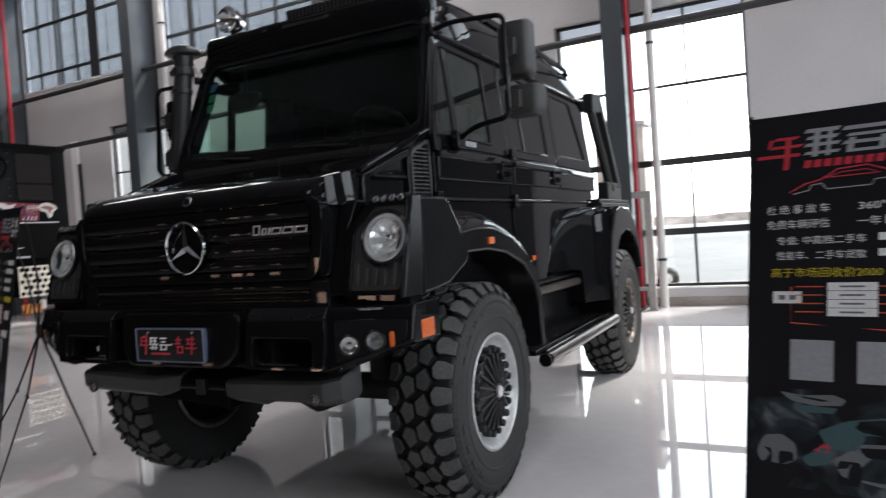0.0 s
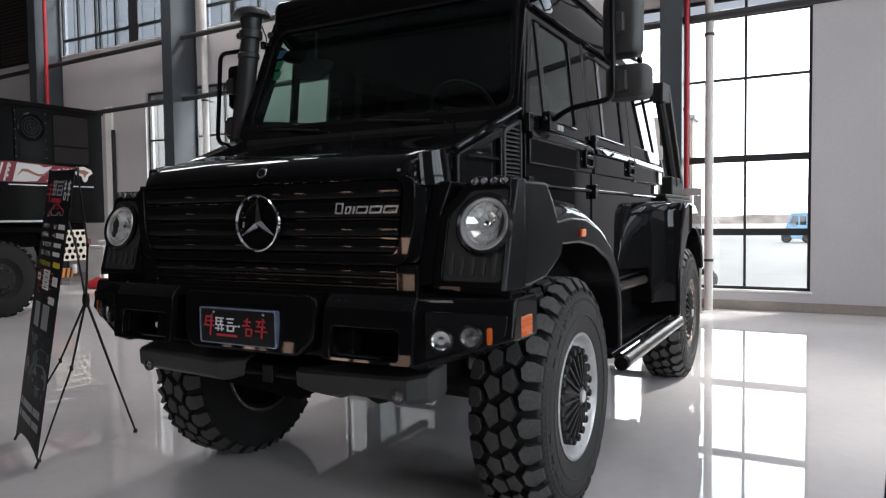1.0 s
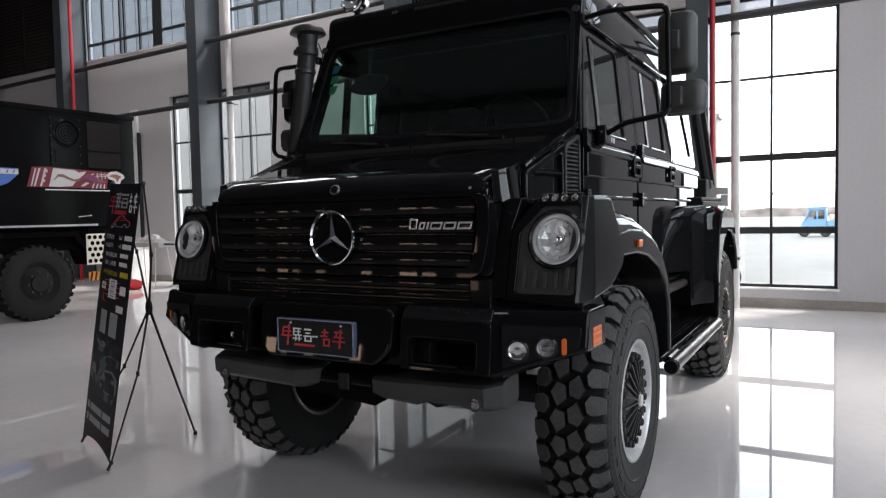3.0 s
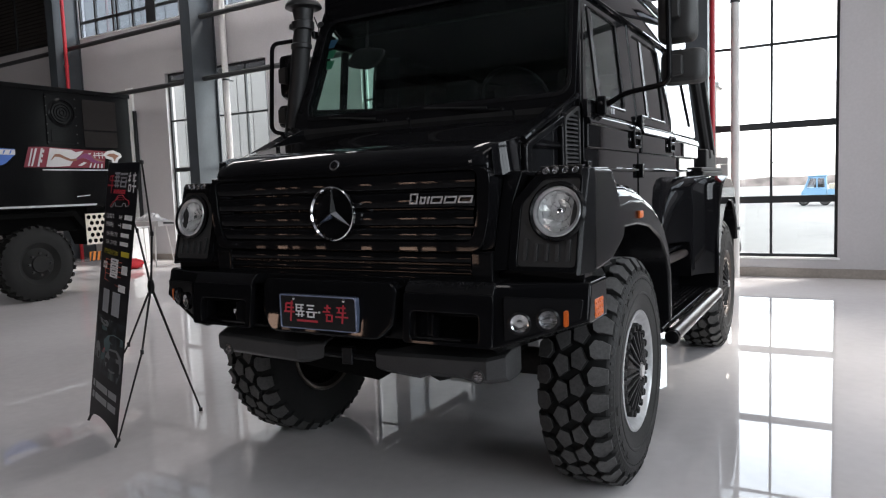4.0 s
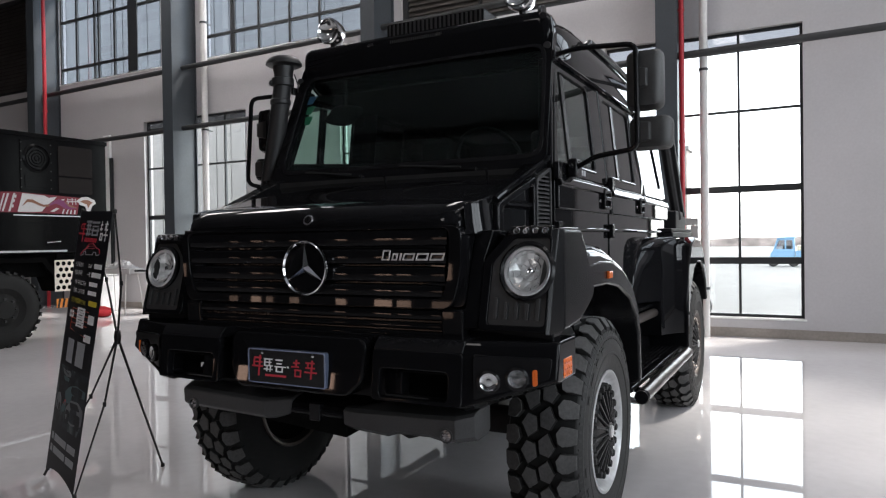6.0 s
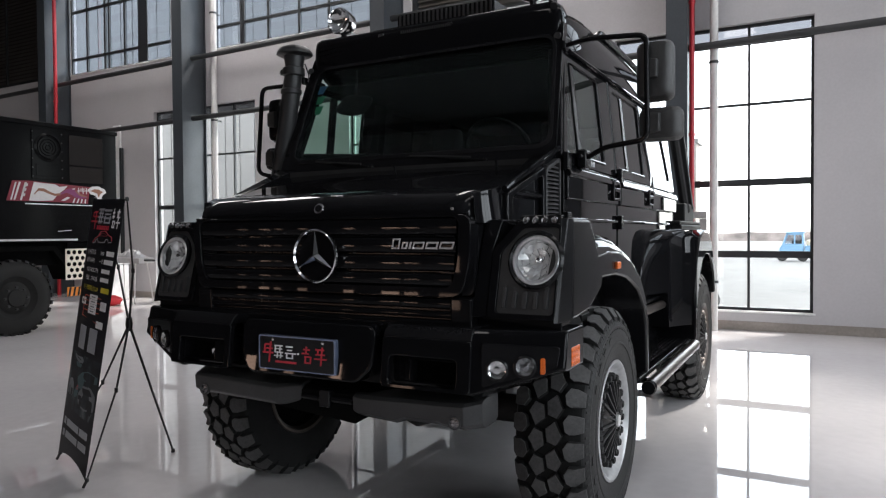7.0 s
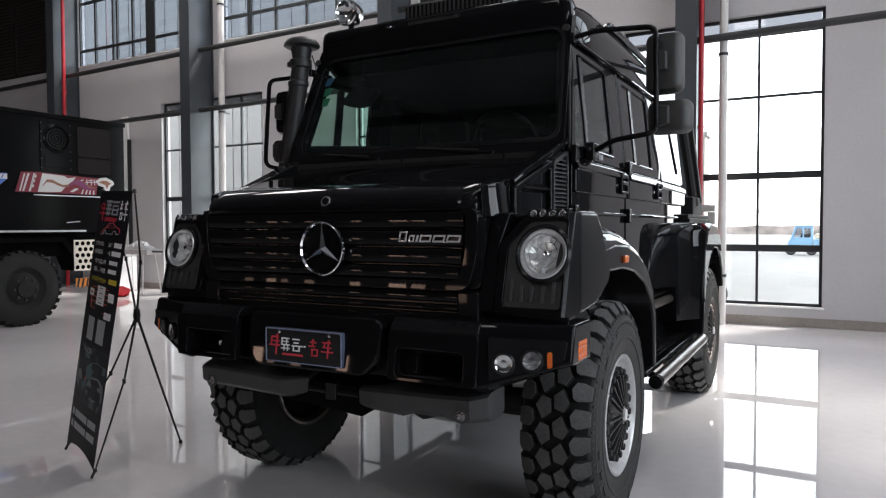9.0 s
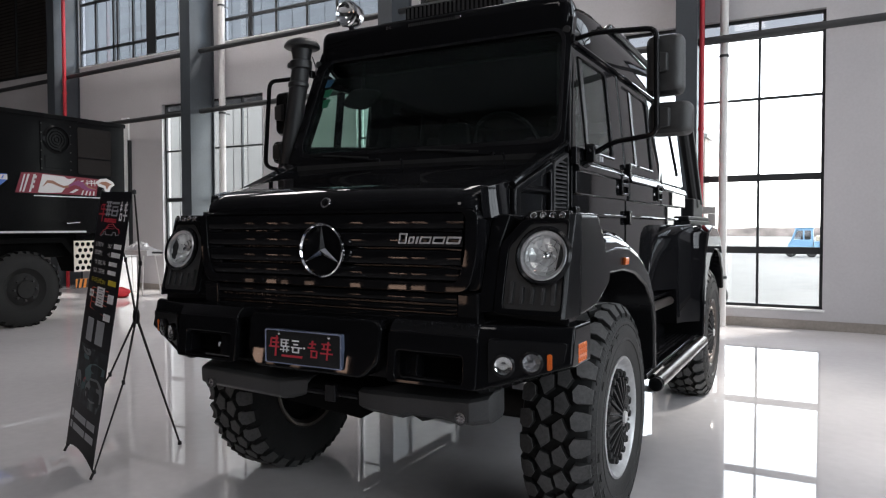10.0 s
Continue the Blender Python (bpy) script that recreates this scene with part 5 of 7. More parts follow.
# rear: flared side panel, wings, bed, roll bar
for s in (-1, 1):
    rows = []
    for y, u, z0, z1 in ((5.0, 0.935, 1.05, 1.20), (5.12, 0.957, 1.045, 1.32), (5.24, 0.975, 1.04, 1.41), (5.38, 0.998, 1.035, 1.47), (5.52, 1.030, 1.03, 1.51), (5.58, 1.043, 1.02, 1.52), (5.60, 1.048, 0.75, 1.523),
                         (5.66, 1.062, 0.75, 1.53), (5.76, 1.097, 0.747, 1.535), (5.84, 1.136, 0.744, 1.538), (5.89, 1.168, 0.742, 1.54), (5.93, 1.200, 0.74, 1.54)):
        rows.append([(s * 0.85, y, z0), (s * (u + 0.006), y, z0 + 0.004), (s * (u + 0.006), y, z1 - 0.20), (s * (u - 0.004), y, z1 - 0.08), (s * (u - 0.03), y, z1 - 0.02), (s * (u - 0.07), y, z1), (s * 0.85, y, z1)])
    part("rear_side_panel", loft(rows), PAINT, truck, smooth=75)
    arch = [(5.90, 0.62), (5.905, 1.0), (5.97, 1.28), (6.14, 1.47), (6.36, 1.535), (6.66, 1.52), (6.90, 1.42), (7.08, 1.20), (7.16, 0.92), (7.12, 0.92), (7.05, 1.10), (6.93, 1.22), (6.75, 1.30), (6.50, 1.31), (6.28, 1.25), (6.10, 1.10), (6.0, 0.90), (5.96, 0.62)]
    rw = part("rear_wing", side_prism(arch, s * 0.80, s * 1.215), PAINT, truck, bevel=0.018, segments=3)
    part("mud_flap", box(s * 0.84, s * 1.18, 7.12, 7.135, 0.55, 1.0), DARK, rw)
    part("side_marker", box(s * 0.945, s * 0.958, 4.69, 4.75, 1.165, 1.20), AMBER, truck, "amber side marker lamp", bevel=0.005)
    part("body_crease", tube([(s * 0.936, 5.44, 1.585), (s * 0.936, 6.46, 1.585)], 0.0105, 10), PAINT, truck)
    post = part("roll_bar", loft([[(s * x, y, z) for x, y, z in ((0.80, 6.80, 2.66), (0.91, 6.78, 2.66), (0.91, 7.14, 2.68), (0.80, 7.14, 2.68))],
                                  [(s * x, y, z) for x, y, z in ((0.80, 6.78, 2.47), (0.91, 6.76, 2.47), (0.91, 7.12, 2.50), (0.80, 7.12, 2.50))]]), DULLBLACK, truck, bevel=0.015)
    part("post", tube([(s * 0.87, 6.84, 2.48), (s * 0.90, 7.06, 2.05), (s * 0.92, 7.24, 1.72)], 0.045, 10), DULLBLACK, post)
    part("post", loft([[(s * x, y, z) for x, y, z in ((0.83, 7.06, 2.62), (0.91, 7.06, 2.62), (0.91, 7.14, 2.64), (0.83, 7.14, 2.64))],
                       [(s * x, y, z) for x, y, z in ((0.87, 7.46, 1.75), (0.96, 7.46, 1.75), (0.96, 7.56, 1.75), (0.87, 7.56, 1.75))]]), DULLBLACK, post, bevel=0.01)
    part("post_foot", box(s * 0.84, s * 0.95, 7.02, 7.60, 1.60, 1.80), DULLBLACK, post, bevel=0.015)
part("roll_bar_top", tube([(-0.82, 6.95, 2.58), (0.82, 6.95, 2.58)], 0.045, 10), DULLBLACK, truck)
bed = part("load_bed", box(-1.0, 1.0, 6.53, 7.75, 1.42, 1.585), DULLBLACK, truck, bevel=0.015)
for s in (-1, 1):
    part("bed_rail", box(s * 0.94 - 0.05, s * 0.94 + 0.05, 6.50, 7.75, 1.585, 1.62), DULLBLACK, bed, bevel=0.01)
    part("rear_lamp", box(s * 0.90 - 0.08, s * 0.90 + 0.08, 7.74, 7.79, 1.05, 1.25), AMBER, bed, "red and amber rear lamp", bevel=0.01)
# steps and side tubes
for s in (-1, 1):
    st = part("side_step", box(s * 0.90, s * 1.15, 4.10, 5.92, 0.60, 0.635), PAINT, truck, bevel=0.008)
    for k in range(6):
        part("step_groove", box(s * (0.925 + k * 0.031), s * (0.935 + k * 0.031), 4.16, 5.86, 0.634, 0.638), SATIN, st)
    part("side_tube", tube(bend([(s * 1.198, 4.12, 0.575), (s * 1.198, 5.96, 0.575)], 0.05), 0.042, 18), STEEL_TUBE, truck, "dark polished side tube")
    part("tube_end", lathe([(0.0, 0.004), (0.04, 0.0), (0.045, -0.01), (0.045, -0.04)], (s * 1.198, 4.12, 0.575), n=18, turn=Matrix.Rotation(radians(90), 3, "X")), SATIN, truck)
    for y in (4.3, 5.1, 5.8):
        part("tube_bracket", tube([(s * 0.8, y, 0.62), (s * 1.198, y, 0.575)], 0.02, 8), SATIN, truck)
    part("upper_step_tube", tube([(s * 1.0, 4.22, 0.955), (s * 1.0, 5.595, 0.937)], 0.033, 16), STEEL_TUBE, truck)
    part("upper_step", box(s * 0.88, s * 0.985, 4.20, 5.7, 0.985, 1.01), SATIN, truck, bevel=0.008)
    part("step_panel", box(s * 0.86, s * 0.905, 4.12, 5.92, 0.61, 0.98), SATIN, truck, bevel=0.01)
# chassis and axles
for s in (-1, 1):
    part("chassis_rail", box(s * 0.42 - 0.04, s * 0.42 + 0.04, 2.6, 7.7, 0.78, 1.0), DARK, truck, bevel=0.01)
part("engine_sump", box(-0.35, 0.35, 2.7, 3.9, 0.72, 1.25), DARK, truck, bevel=0.03)
part("gearbox", box(-0.28, 0.28, 3.9, 5.4, 0.62, 1.0), DARK, truck, bevel=0.04)
part("fuel_tank", box(-0.84, -0.5, 4.2, 5.6, 0.66, 0.98), DARK, truck, bevel=0.03)
part("tool_box", box(0.5, 0.84, 4.2, 5.6, 0.66, 0.98), DARK, truck, bevel=0.03)
# unseen block added to keep a window's reflection off the floor
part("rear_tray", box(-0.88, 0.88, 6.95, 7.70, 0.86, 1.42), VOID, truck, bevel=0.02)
part("firewall", box(-0.86, 0.86, 3.22, 3.26, 0.9, 1.9), DARK, truck)

FRONT_AXLE, REAR_AXLE, HUB_Z, TYRE_R = 3.37, 6.60, 0.560, 0.575
for y in (FRONT_AXLE, REAR_AXLE):
    ax = part("axle", tube([(-0.85, y, HUB_Z), (0.85, y, HUB_Z)], 0.075, 14), DARK, truck)
    part("differential", lathe([(0.0, -0.17), (0.12, -0.14), (0.17, 0.0), (0.12, 0.14), (0.0, 0.17)], (0.05, y, HUB_Z), "x", 18), DARK, ax)
    part("spring", tube([(0.5, y, HUB_Z + 0.05), (0.5, y, 0.85)], 0.08, 14), DARK, ax)
    part("spring", tube([(-0.5, y, HUB_Z + 0.05), (-0.5, y, 0.85)], 0.08, 14), DARK, ax)


RIMPAINT = material("silver_wheel_paint", (0.52, 0.52, 0.525), 0.33, metal=0.45, grain=0.12, scale=30, stain=0.2, stain_scale=3)


def wheel(s, y):
    """A wheel with lugged tyre, silver rim and finned hub cap; s: the side."""
    c = Vector((1.014 if s > 0 else -0.985, y, HUB_Z))
    turn = Matrix.Rotation(radians(90 * s), 3, "Y")  # lathe height runs outwards
    R, half = TYRE_R, 0.165
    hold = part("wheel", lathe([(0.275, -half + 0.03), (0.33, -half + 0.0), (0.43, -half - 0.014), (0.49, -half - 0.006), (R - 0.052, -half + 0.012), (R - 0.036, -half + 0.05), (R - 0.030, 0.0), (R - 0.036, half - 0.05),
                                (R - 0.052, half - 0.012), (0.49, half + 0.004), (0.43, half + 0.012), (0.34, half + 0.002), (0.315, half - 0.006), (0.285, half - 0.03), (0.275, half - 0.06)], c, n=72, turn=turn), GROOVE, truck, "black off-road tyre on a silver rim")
    # side wall, with moulded rings
    part("side_wall", lathe([(0.512, half - 0.006), (0.500, half + 0.006), (0.484, half + 0.011), (0.480, half + 0.015), (0.470, half + 0.015), (0.466, half + 0.013), (0.44, half + 0.019), (0.415, half + 0.020), (0.40, half + 0.018), (0.396, half + 0.021), (0.388, half + 0.021), (0.384, half + 0.016), (0.345, half + 0.010), (0.318, half + 0.006), (0.302, half - 0.002)], c, n=72, turn=turn), RUBBER, hold)
    for k in range(26):  # moulded marks round the side wall
        if k % 13 in (4, 5, 10, 11, 12):
            continue
        a, da = 2 * math.pi * k / 26 + 0.3, 0.05 + 0.03 * (k % 3 == 0)
        lo = [c + turn @ Vector((r * math.cos(a + q), r * math.sin(a + q), half + 0.0165)) for r, q in ((0.425, -da), (0.425, da), (0.452, da * 0.9), (0.452, -da * 0.9))]
        part("moulded_mark", prism(lo, [p + turn @ Vector((0, 0, 0.004)) for p in lo]), RUBBER, hold)
    bm = bmesh.new()
    for k in range(84):  # fine radial ridges below the shoulder
        a, da = 2 * math.pi * k / 84, 0.014
        lo = [c + turn @ Vector((r * math.cos(a + q), r * math.sin(a + q), h)) for r, q, h in ((0.462, -da, half + 0.010), (0.462, da, half + 0.010), (0.506, da * 0.8, half - 0.002), (0.506, -da * 0.8, half - 0.002))]
        prism(lo, [p + turn @ Vector((0, 0, 0.0075)) for p in lo], bm)
    part("side_ridge", bm, RUBBER, hold, smooth=0)["kind"] = "stuff"
    # tread: two staggered rows of six-sided lugs and two rows of shoulder lugs that wrap the edge
    bm = bmesh.new()
    N = 30
    step = 2 * math.pi / N

    def on_tyre(a, h, r):
        return c + turn @ Vector((r * math.cos(a), r * math.sin(a), h))

    def top_of(h):
        h = abs(h)
        return R - (0.0 if h < 0.10 else (h - 0.10) * 0.12 if h < 0.138 else 0.005 + (h - 0.138) * 1.45)

    def lug(outline, depth, spread):
        ma, mh = sum(a for a, h in outline) / len(outline), sum(h for a, h in outline) / len(outline)
        up = [bm.verts.new(on_tyre(a, h, top_of(h))) for a, h in outline]
        rim_up = [bm.verts.new(on_tyre(ma + (a - ma) * 1.05, mh + (h - mh) * 1.04, top_of(h) - 0.005)) for a, h in outline]
        dn = [bm.verts.new(on_tyre(ma + (a - ma) * spread, mh + (h - mh) * spread, top_of(h) - depth)) for a, h in outline]
        bm.faces.new(up)
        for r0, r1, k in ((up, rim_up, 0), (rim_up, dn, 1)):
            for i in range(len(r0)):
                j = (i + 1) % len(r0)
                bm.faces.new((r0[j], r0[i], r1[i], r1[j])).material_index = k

    five = ((-0.41, 0.004), (-0.14, -0.036), (0.32, -0.029), (0.42, 0.011), (0.06, 0.036), (-0.04, 0.027))
    side = ((-0.34, 0.106), (-0.08, 0.085), (0.26, 0.094), (0.36, 0.114), (0.33, 0.138), (0.27, 0.166), (-0.28, 0.166), (-0.33, 0.138))
    for k in range(N):
        a = k * step
        for h0, ph in ((-0.041, 0.32), (0.041, 0.0)):
            sg = -1 if h0 < 0 else 1
            lug([(a + (x * sg + ph) * step * s, h0 + q * sg) for x, q in five], 0.032, 1.07)
        for sgn, ph in ((-1, 0.72), (1, -0.38)):
            lug([(a + (x * sgn + ph) * step * s, sgn * q) for x, q in side], 0.036, 1.07)
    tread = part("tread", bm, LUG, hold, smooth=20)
    # second slot: lug sides in the groove black, painting in their shade
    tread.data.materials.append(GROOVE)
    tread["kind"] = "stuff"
    rim = part("rim", lathe([(0.302, half - 0.004), (0.306, half + 0.006), (0.294, half + 0.010), (0.284, half + 0.003), (0.276, half - 0.010), (0.266, half - 0.026), (0.250, half - 0.036), (0.20, half - 0.044), (0.0, half - 0.044)], c, n=64, turn=turn), RIMPAINT if y < 5 else DULLSTEEL, hold, "silver painted steel rim" if y < 5 else "dull grey steel rim")
    part("inner_rim", lathe([(0.318, -half - 0.002), (0.312, -half - 0.012), (0.295, -half - 0.006), (0.278, -half + 0.02), (0.272, -half + 0.04)], c, n=48, turn=turn), DULLSTEEL, hold)
    # black disc added to paint the shade inside the wheel
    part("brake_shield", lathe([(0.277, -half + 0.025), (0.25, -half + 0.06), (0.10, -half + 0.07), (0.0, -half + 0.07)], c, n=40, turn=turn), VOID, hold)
    flange = 0.226 if y < 5 else 0.256  # the rear hubs fill more of the rim
    cap = part("hub_cap", lathe([(flange, half - 0.06), (flange, half - 0.034), (0.206, half - 0.032), (0.204, half - 0.018), (0.192, half - 0.010), (0.12, half + 0.002), (0.05, half + 0.012), (0.045, half + 0.020), (0.0, half + 0.022)], c, n=48, turn=turn), SATIN, rim, "black finned hub cap")
    for k in range(20):
        bm = bmesh.new()
        a = 2 * math.pi * k / 20
        da = 0.034
        lo = [c + turn @ Vector((r * math.cos(a + t * da * q), r * math.sin(a + t * da * q), h)) for r, t, h, q in ((0.055, -1, half + 0.008, 1.6), (0.055, 1, half + 0.008, 1.6), (0.198, 1, half - 0.016, 0.9), (0.198, -1, half - 0.016, 0.9))]
        hi = [p + turn @ Vector((0, 0, 0.016)) for p in lo]
        prism(lo, hi, bm)
        part("fin", bm, PLASTIC, cap)
    for k in range(20):
        a = 2 * math.pi * (k + 0.5) / 20
        q = c + turn @ Vector((0.219 * math.cos(a), 0.219 * math.sin(a), half - 0.046))
        part("wheel_nut", lathe([(0.020, 0.0), (0.020, 0.040), (0.016, 0.046), (0.0, 0.046)], q, n=6, turn=turn), DARK if y < 5 else DULLSTEEL, rim)
    part("cap_centre", lathe([(0.032, half + 0.020), (0.030, half + 0.030), (0.0, half + 0.031)], c, n=24, turn=turn), SILVER, cap, "small silver centre badge")
    return hold


for s in (-1, 1):
    wheel(s, FRONT_AXLE)
    wheel(s, REAR_AXLE)

# ---- banner stands ----
def banner_stand(bl, br, tl, tr, foot, label, name="banner_stand"):
    """A printed banner held by four thin arms and a rear leg."""
    bl, br, tl, tr, foot = (Vector(p) for p in (bl, br, tl, tr, foot))
    mid = (bl + br) / 2
    st = thing(name, (mid.x, mid.y, 0.0), 0, label, "banner", "banner stands")
    W, H = (br - bl).length, (tl - bl).length
    across = (br - bl).normalized()
    back = -(br - bl).cross(tl - bl).normalized()

    def place(a, b, d):
        """a and b from 0 to 1 over the sheet, d behind its face; the sheet sags a little at its top and foot."""
        p = bl.lerp(br, a).lerp(tl.lerp(tr, a), b)
        sag = 0.05 * (1 - (2 * a - 1) ** 2)
        p += (tl - bl).normalized() * (sag * max(0.0, 1 - b * 12) - sag * 0.06 * max(0.0, 1 - (1 - b) * 12))
        p += back * (d - 0.012 * math.sin(math.pi * a) * (0.4 + 0.6 * math.sin(math.pi * b)))
        return p

    bm = bmesh.new()
    rows = [[[bm.verts.new(place(i / 10, j / 24, d)) for i in range(11)] for j in range(25)] for d in (0.0, 0.003)]
    for r in rows:
        for j in range(24):
            for i in range(10):
                bm.faces.new((r[j][i], r[j][i + 1], r[j + 1][i + 1], r[j + 1][i]))
    edge = [(0, i) for i in range(11)] + [(j, 10) for j in range(1, 25)] + [(24, i) for i in range(9, -1, -1)] + [(j, 0) for j in range(23, 0, -1)]
    for (j, i), (l, k) in zip(edge, edge[1:] + edge[:1]):
        bm.faces.new((rows[0][j][i], rows[0][l][k], rows[1][l][k], rows[1][j][i]))
    sheet = part("banner_sheet", bm, BANNER, st, "black printed banner with white, red and yellow writing")

    def mark(a0, a1, b0, b1, mt, nm="printed_bar", skew=0.0):
        q = bmesh.new()
        loops = []
        for d in (-0.0022, -0.0006):
            loops.append([place(a, b, d) for a, b in ((a0, b0), (a1, b0), (a1 + skew, b1), (a0 + skew, b1))])
        part(nm, prism(*loops, q), mt, sheet, smooth=0)

    def write(text, a, b, size, mt, wide):
        lettering(text, size, lambda x, y, d: place(a + x / W, b + y / H, d - 0.001), sheet, "writing", mt, wide)

    def line(points, r, mt, nm="printed_line"):
        part(nm, tube([place(a, b, -0.001) for a, b in points], r, 6), mt, sheet)

    # sign mark: plain strokes in red and grey
    for a0, a1, b0, b1, sk in ((0.045, 0.27, 0.907, 0.914, 0.0), (0.13, 0.25, 0.945, 0.951, 0.02), (0.11, 0.27, 0.927, 0.933, 0.02), (0.185, 0.212, 0.880, 0.950, 0.012), (0.10, 0.118, 0.930, 0.948, 0.012)):
        mark(a0, a1, b0, b1, INK_RED, skew=sk)
    for a0, a1, b0, b1 in ((0.29, 0.46, 0.955, 0.963), (0.30, 0.45, 0.940, 0.947), (0.29, 0.46, 0.925, 0.932), (0.29, 0.46, 0.908, 0.914), (0.33, 0.36, 0.903, 0.960), (0.40, 0.42, 0.903, 0.960),
                           (0.48, 0.70, 0.952, 0.960), (0.50, 0.68, 0.938, 0.944), (0.48, 0.70, 0.922, 0.929), (0.50, 0.53, 0.905, 0.935), (0.65, 0.68, 0.905, 0.935), (0.50, 0.68, 0.905, 0.911)):
        mark(a0, a1, b0, b1, INK_GREY, skew=0.015)
    for k in range(8):
        mark(0.29 + k * 0.05, 0.325 + k * 0.05, 0.880, 0.896, INK_RED, skew=0.008)
    for a0, a1, b0, b1 in ((0.745, 0.80, 0.945, 0.951), (0.735, 0.80, 0.930, 0.936), (0.76, 0.775, 0.925, 0.962), (0.755, 0.82, 0.912, 0.918), (0.755, 0.77, 0.892, 0.915), (0.805, 0.82, 0.892, 0.915), (0.755, 0.82, 0.890, 0.896),
                           (0.86, 0.94, 0.948, 0.954), (0.87, 0.885, 0.930, 0.952), (0.86, 0.945, 0.928, 0.934), (0.85, 0.955, 0.908, 0.914), (0.895, 0.91, 0.888, 0.962)):
        mark(a0, a1, b0, b1, INK_WHITE, skew=0.008)
    # car outline
    line([(0.22, 0.830), (0.30, 0.846), (0.38, 0.853), (0.46, 0.872), (0.60, 0.876), (0.70, 0.862), (0.80, 0.856), (0.82, 0.842)], 0.0028, INK_RED)
    line([(0.24, 0.826), (0.32, 0.832), (0.33, 0.842), (0.38, 0.845), (0.41, 0.832), (0.62, 0.834), (0.64, 0.845), (0.70, 0.846), (0.73, 0.834), (0.81, 0.838)], 0.0022, INK_GREY)
    line([(0.40, 0.856), (0.48, 0.865), (0.60, 0.867), (0.66, 0.858), (0.40, 0.856)], 0.0018, INK_RED)
    # writing that can be read, and bars for the rest
    write("杜 绝 事 故 车", 0.10, 0.785, 0.036, INK_WHITE, 0.21)
    write("360°", 0.56, 0.785, 0.036, INK_WHITE, 0.085)
    mark(0.73, 0.93, 0.785, 0.803, INK_WHITE)
    write("免费车辆评估", 0.10, 0.753, 0.036, INK_WHITE, 0.21)
    write("一年", 0.56, 0.753, 0.036, INK_WHITE, 0.07)
    mark(0.69, 0.93, 0.753, 0.771, INK_WHITE)
    write("专做: 中高档二手车", 0.155, 0.718, 0.034, INK_WHITE, 0.29)
    write("性能车、二手车贷款", 0.155, 0.686, 0.034, INK_WHITE, 0.29)
    mark(0.66, 0.88, 0.720, 0.735, INK_WHITE)
    mark(0.66, 0.88, 0.688, 0.703, INK_WHITE)
    write("高于市场回收价2000", 0.125, 0.648, 0.038, INK_YELLOW, 0.36)
    mark(0.72, 0.93, 0.649, 0.668, INK_YELLOW)
    # flow chart
    for b in (0.626, 0.608, 0.590, 0.572):
        line([(0.26, b), (0.40, b)], 0.0024, INK_ORANGE)
        line([(0.66, b), (0.76, b)], 0.0024, INK_ORANGE)
        mark(0.42, 0.66, b - 0.0084, b + 0.0084, INK_WHITE, "chart_box")
        mark(0.48, 0.60, b - 0.002, b + 0.002, INK_DIM)
    line([(0.235, 0.626), (0.235, 0.548), (0.76, 0.535)], 0.0024, INK_ORANGE)
    mark(0.14, 0.29, 0.590, 0.616, INK_WHITE, "chart_box")
    mark(0.17, 0.205, 0.598, 0.608, INK_DIM)
    mark(0.225, 0.26, 0.598, 0.608, INK_DIM)
    mark(0.77, 0.92, 0.585, 0.617, INK_WHITE, "chart_box")
    mark(0.72, 0.90, 0.520, 0.545, INK_WHITE, "chart_box")
    for a0 in (0.235, 0.57):
        mark(a0, a0 + 0.22, 0.425, 0.512, INK_GREY, "code_square")
    # picture of cars, as plain shapes
    def shape(points, mt, r=0.02):
        lp = rounded(points, r, 4)
        part("printed_shape", prism([place(a, b, -0.0022) for a, b in lp], [place(a, b, -0.0006) for a, b in lp]), mt, sheet, smooth=0)

    bm = bmesh.new()
    for d in (-0.0014, -0.0006):
        grid = [[bm.verts.new(place(0.02 + 0.96 * i / 10, 0.19 + 0.215 * j / 5, d)) for i in range(11)] for j in range(6)]
        for j in range(5):
            for i in range(10):
                bm.faces.new((grid[j][i], grid[j][i + 1], grid[j + 1][i + 1], grid[j + 1][i]))
    part("printed_picture", bm, PICTURE, sheet, "dark blurred picture of cars")
    shape([(0.18, 0.398), (0.30, 0.392), (0.46, 0.398), (0.52, 0.388), (0.50, 0.376), (0.36, 0.372), (0.24, 0.380)], INK_DIM)
    shape([(0.26, 0.372), (0.48, 0.370), (0.46, 0.358), (0.30, 0.356)], INK_TEAL)
    shape([(0.52, 0.345), (0.70, 0.358), (0.97, 0.352), (0.97, 0.328), (0.60, 0.318), (0.50, 0.328)], INK_TEAL)
    shape([(0.38, 0.318), (0.52, 0.345), (0.62, 0.318), (0.58, 0.285), (0.44, 0.282)], INK_TEAL)
    shape([(0.06, 0.262), (0.10, 0.298), (0.20, 0.304), (0.27, 0.285), (0.28, 0.252), (0.22, 0.238), (0.08, 0.240)], INK_DIM)
    shape([(0.46, 0.262), (0.60, 0.300), (0.82, 0.306), (0.97, 0.285), (0.97, 0.232), (0.70, 0.215), (0.50, 0.228)], INK_DIM)
    shape([(0.58, 0.292), (0.80, 0.298), (0.90, 0.278), (0.62, 0.272)], BANNER)
    shape([(0.30, 0.256), (0.40, 0.286), (0.46, 0.280), (0.44, 0.250), (0.34, 0.240)], INK_TEAL)
    shape([(0.36, 0.276), (0.42, 0.294), (0.45, 0.288), (0.43, 0.272)], INK_RED, 0.008)
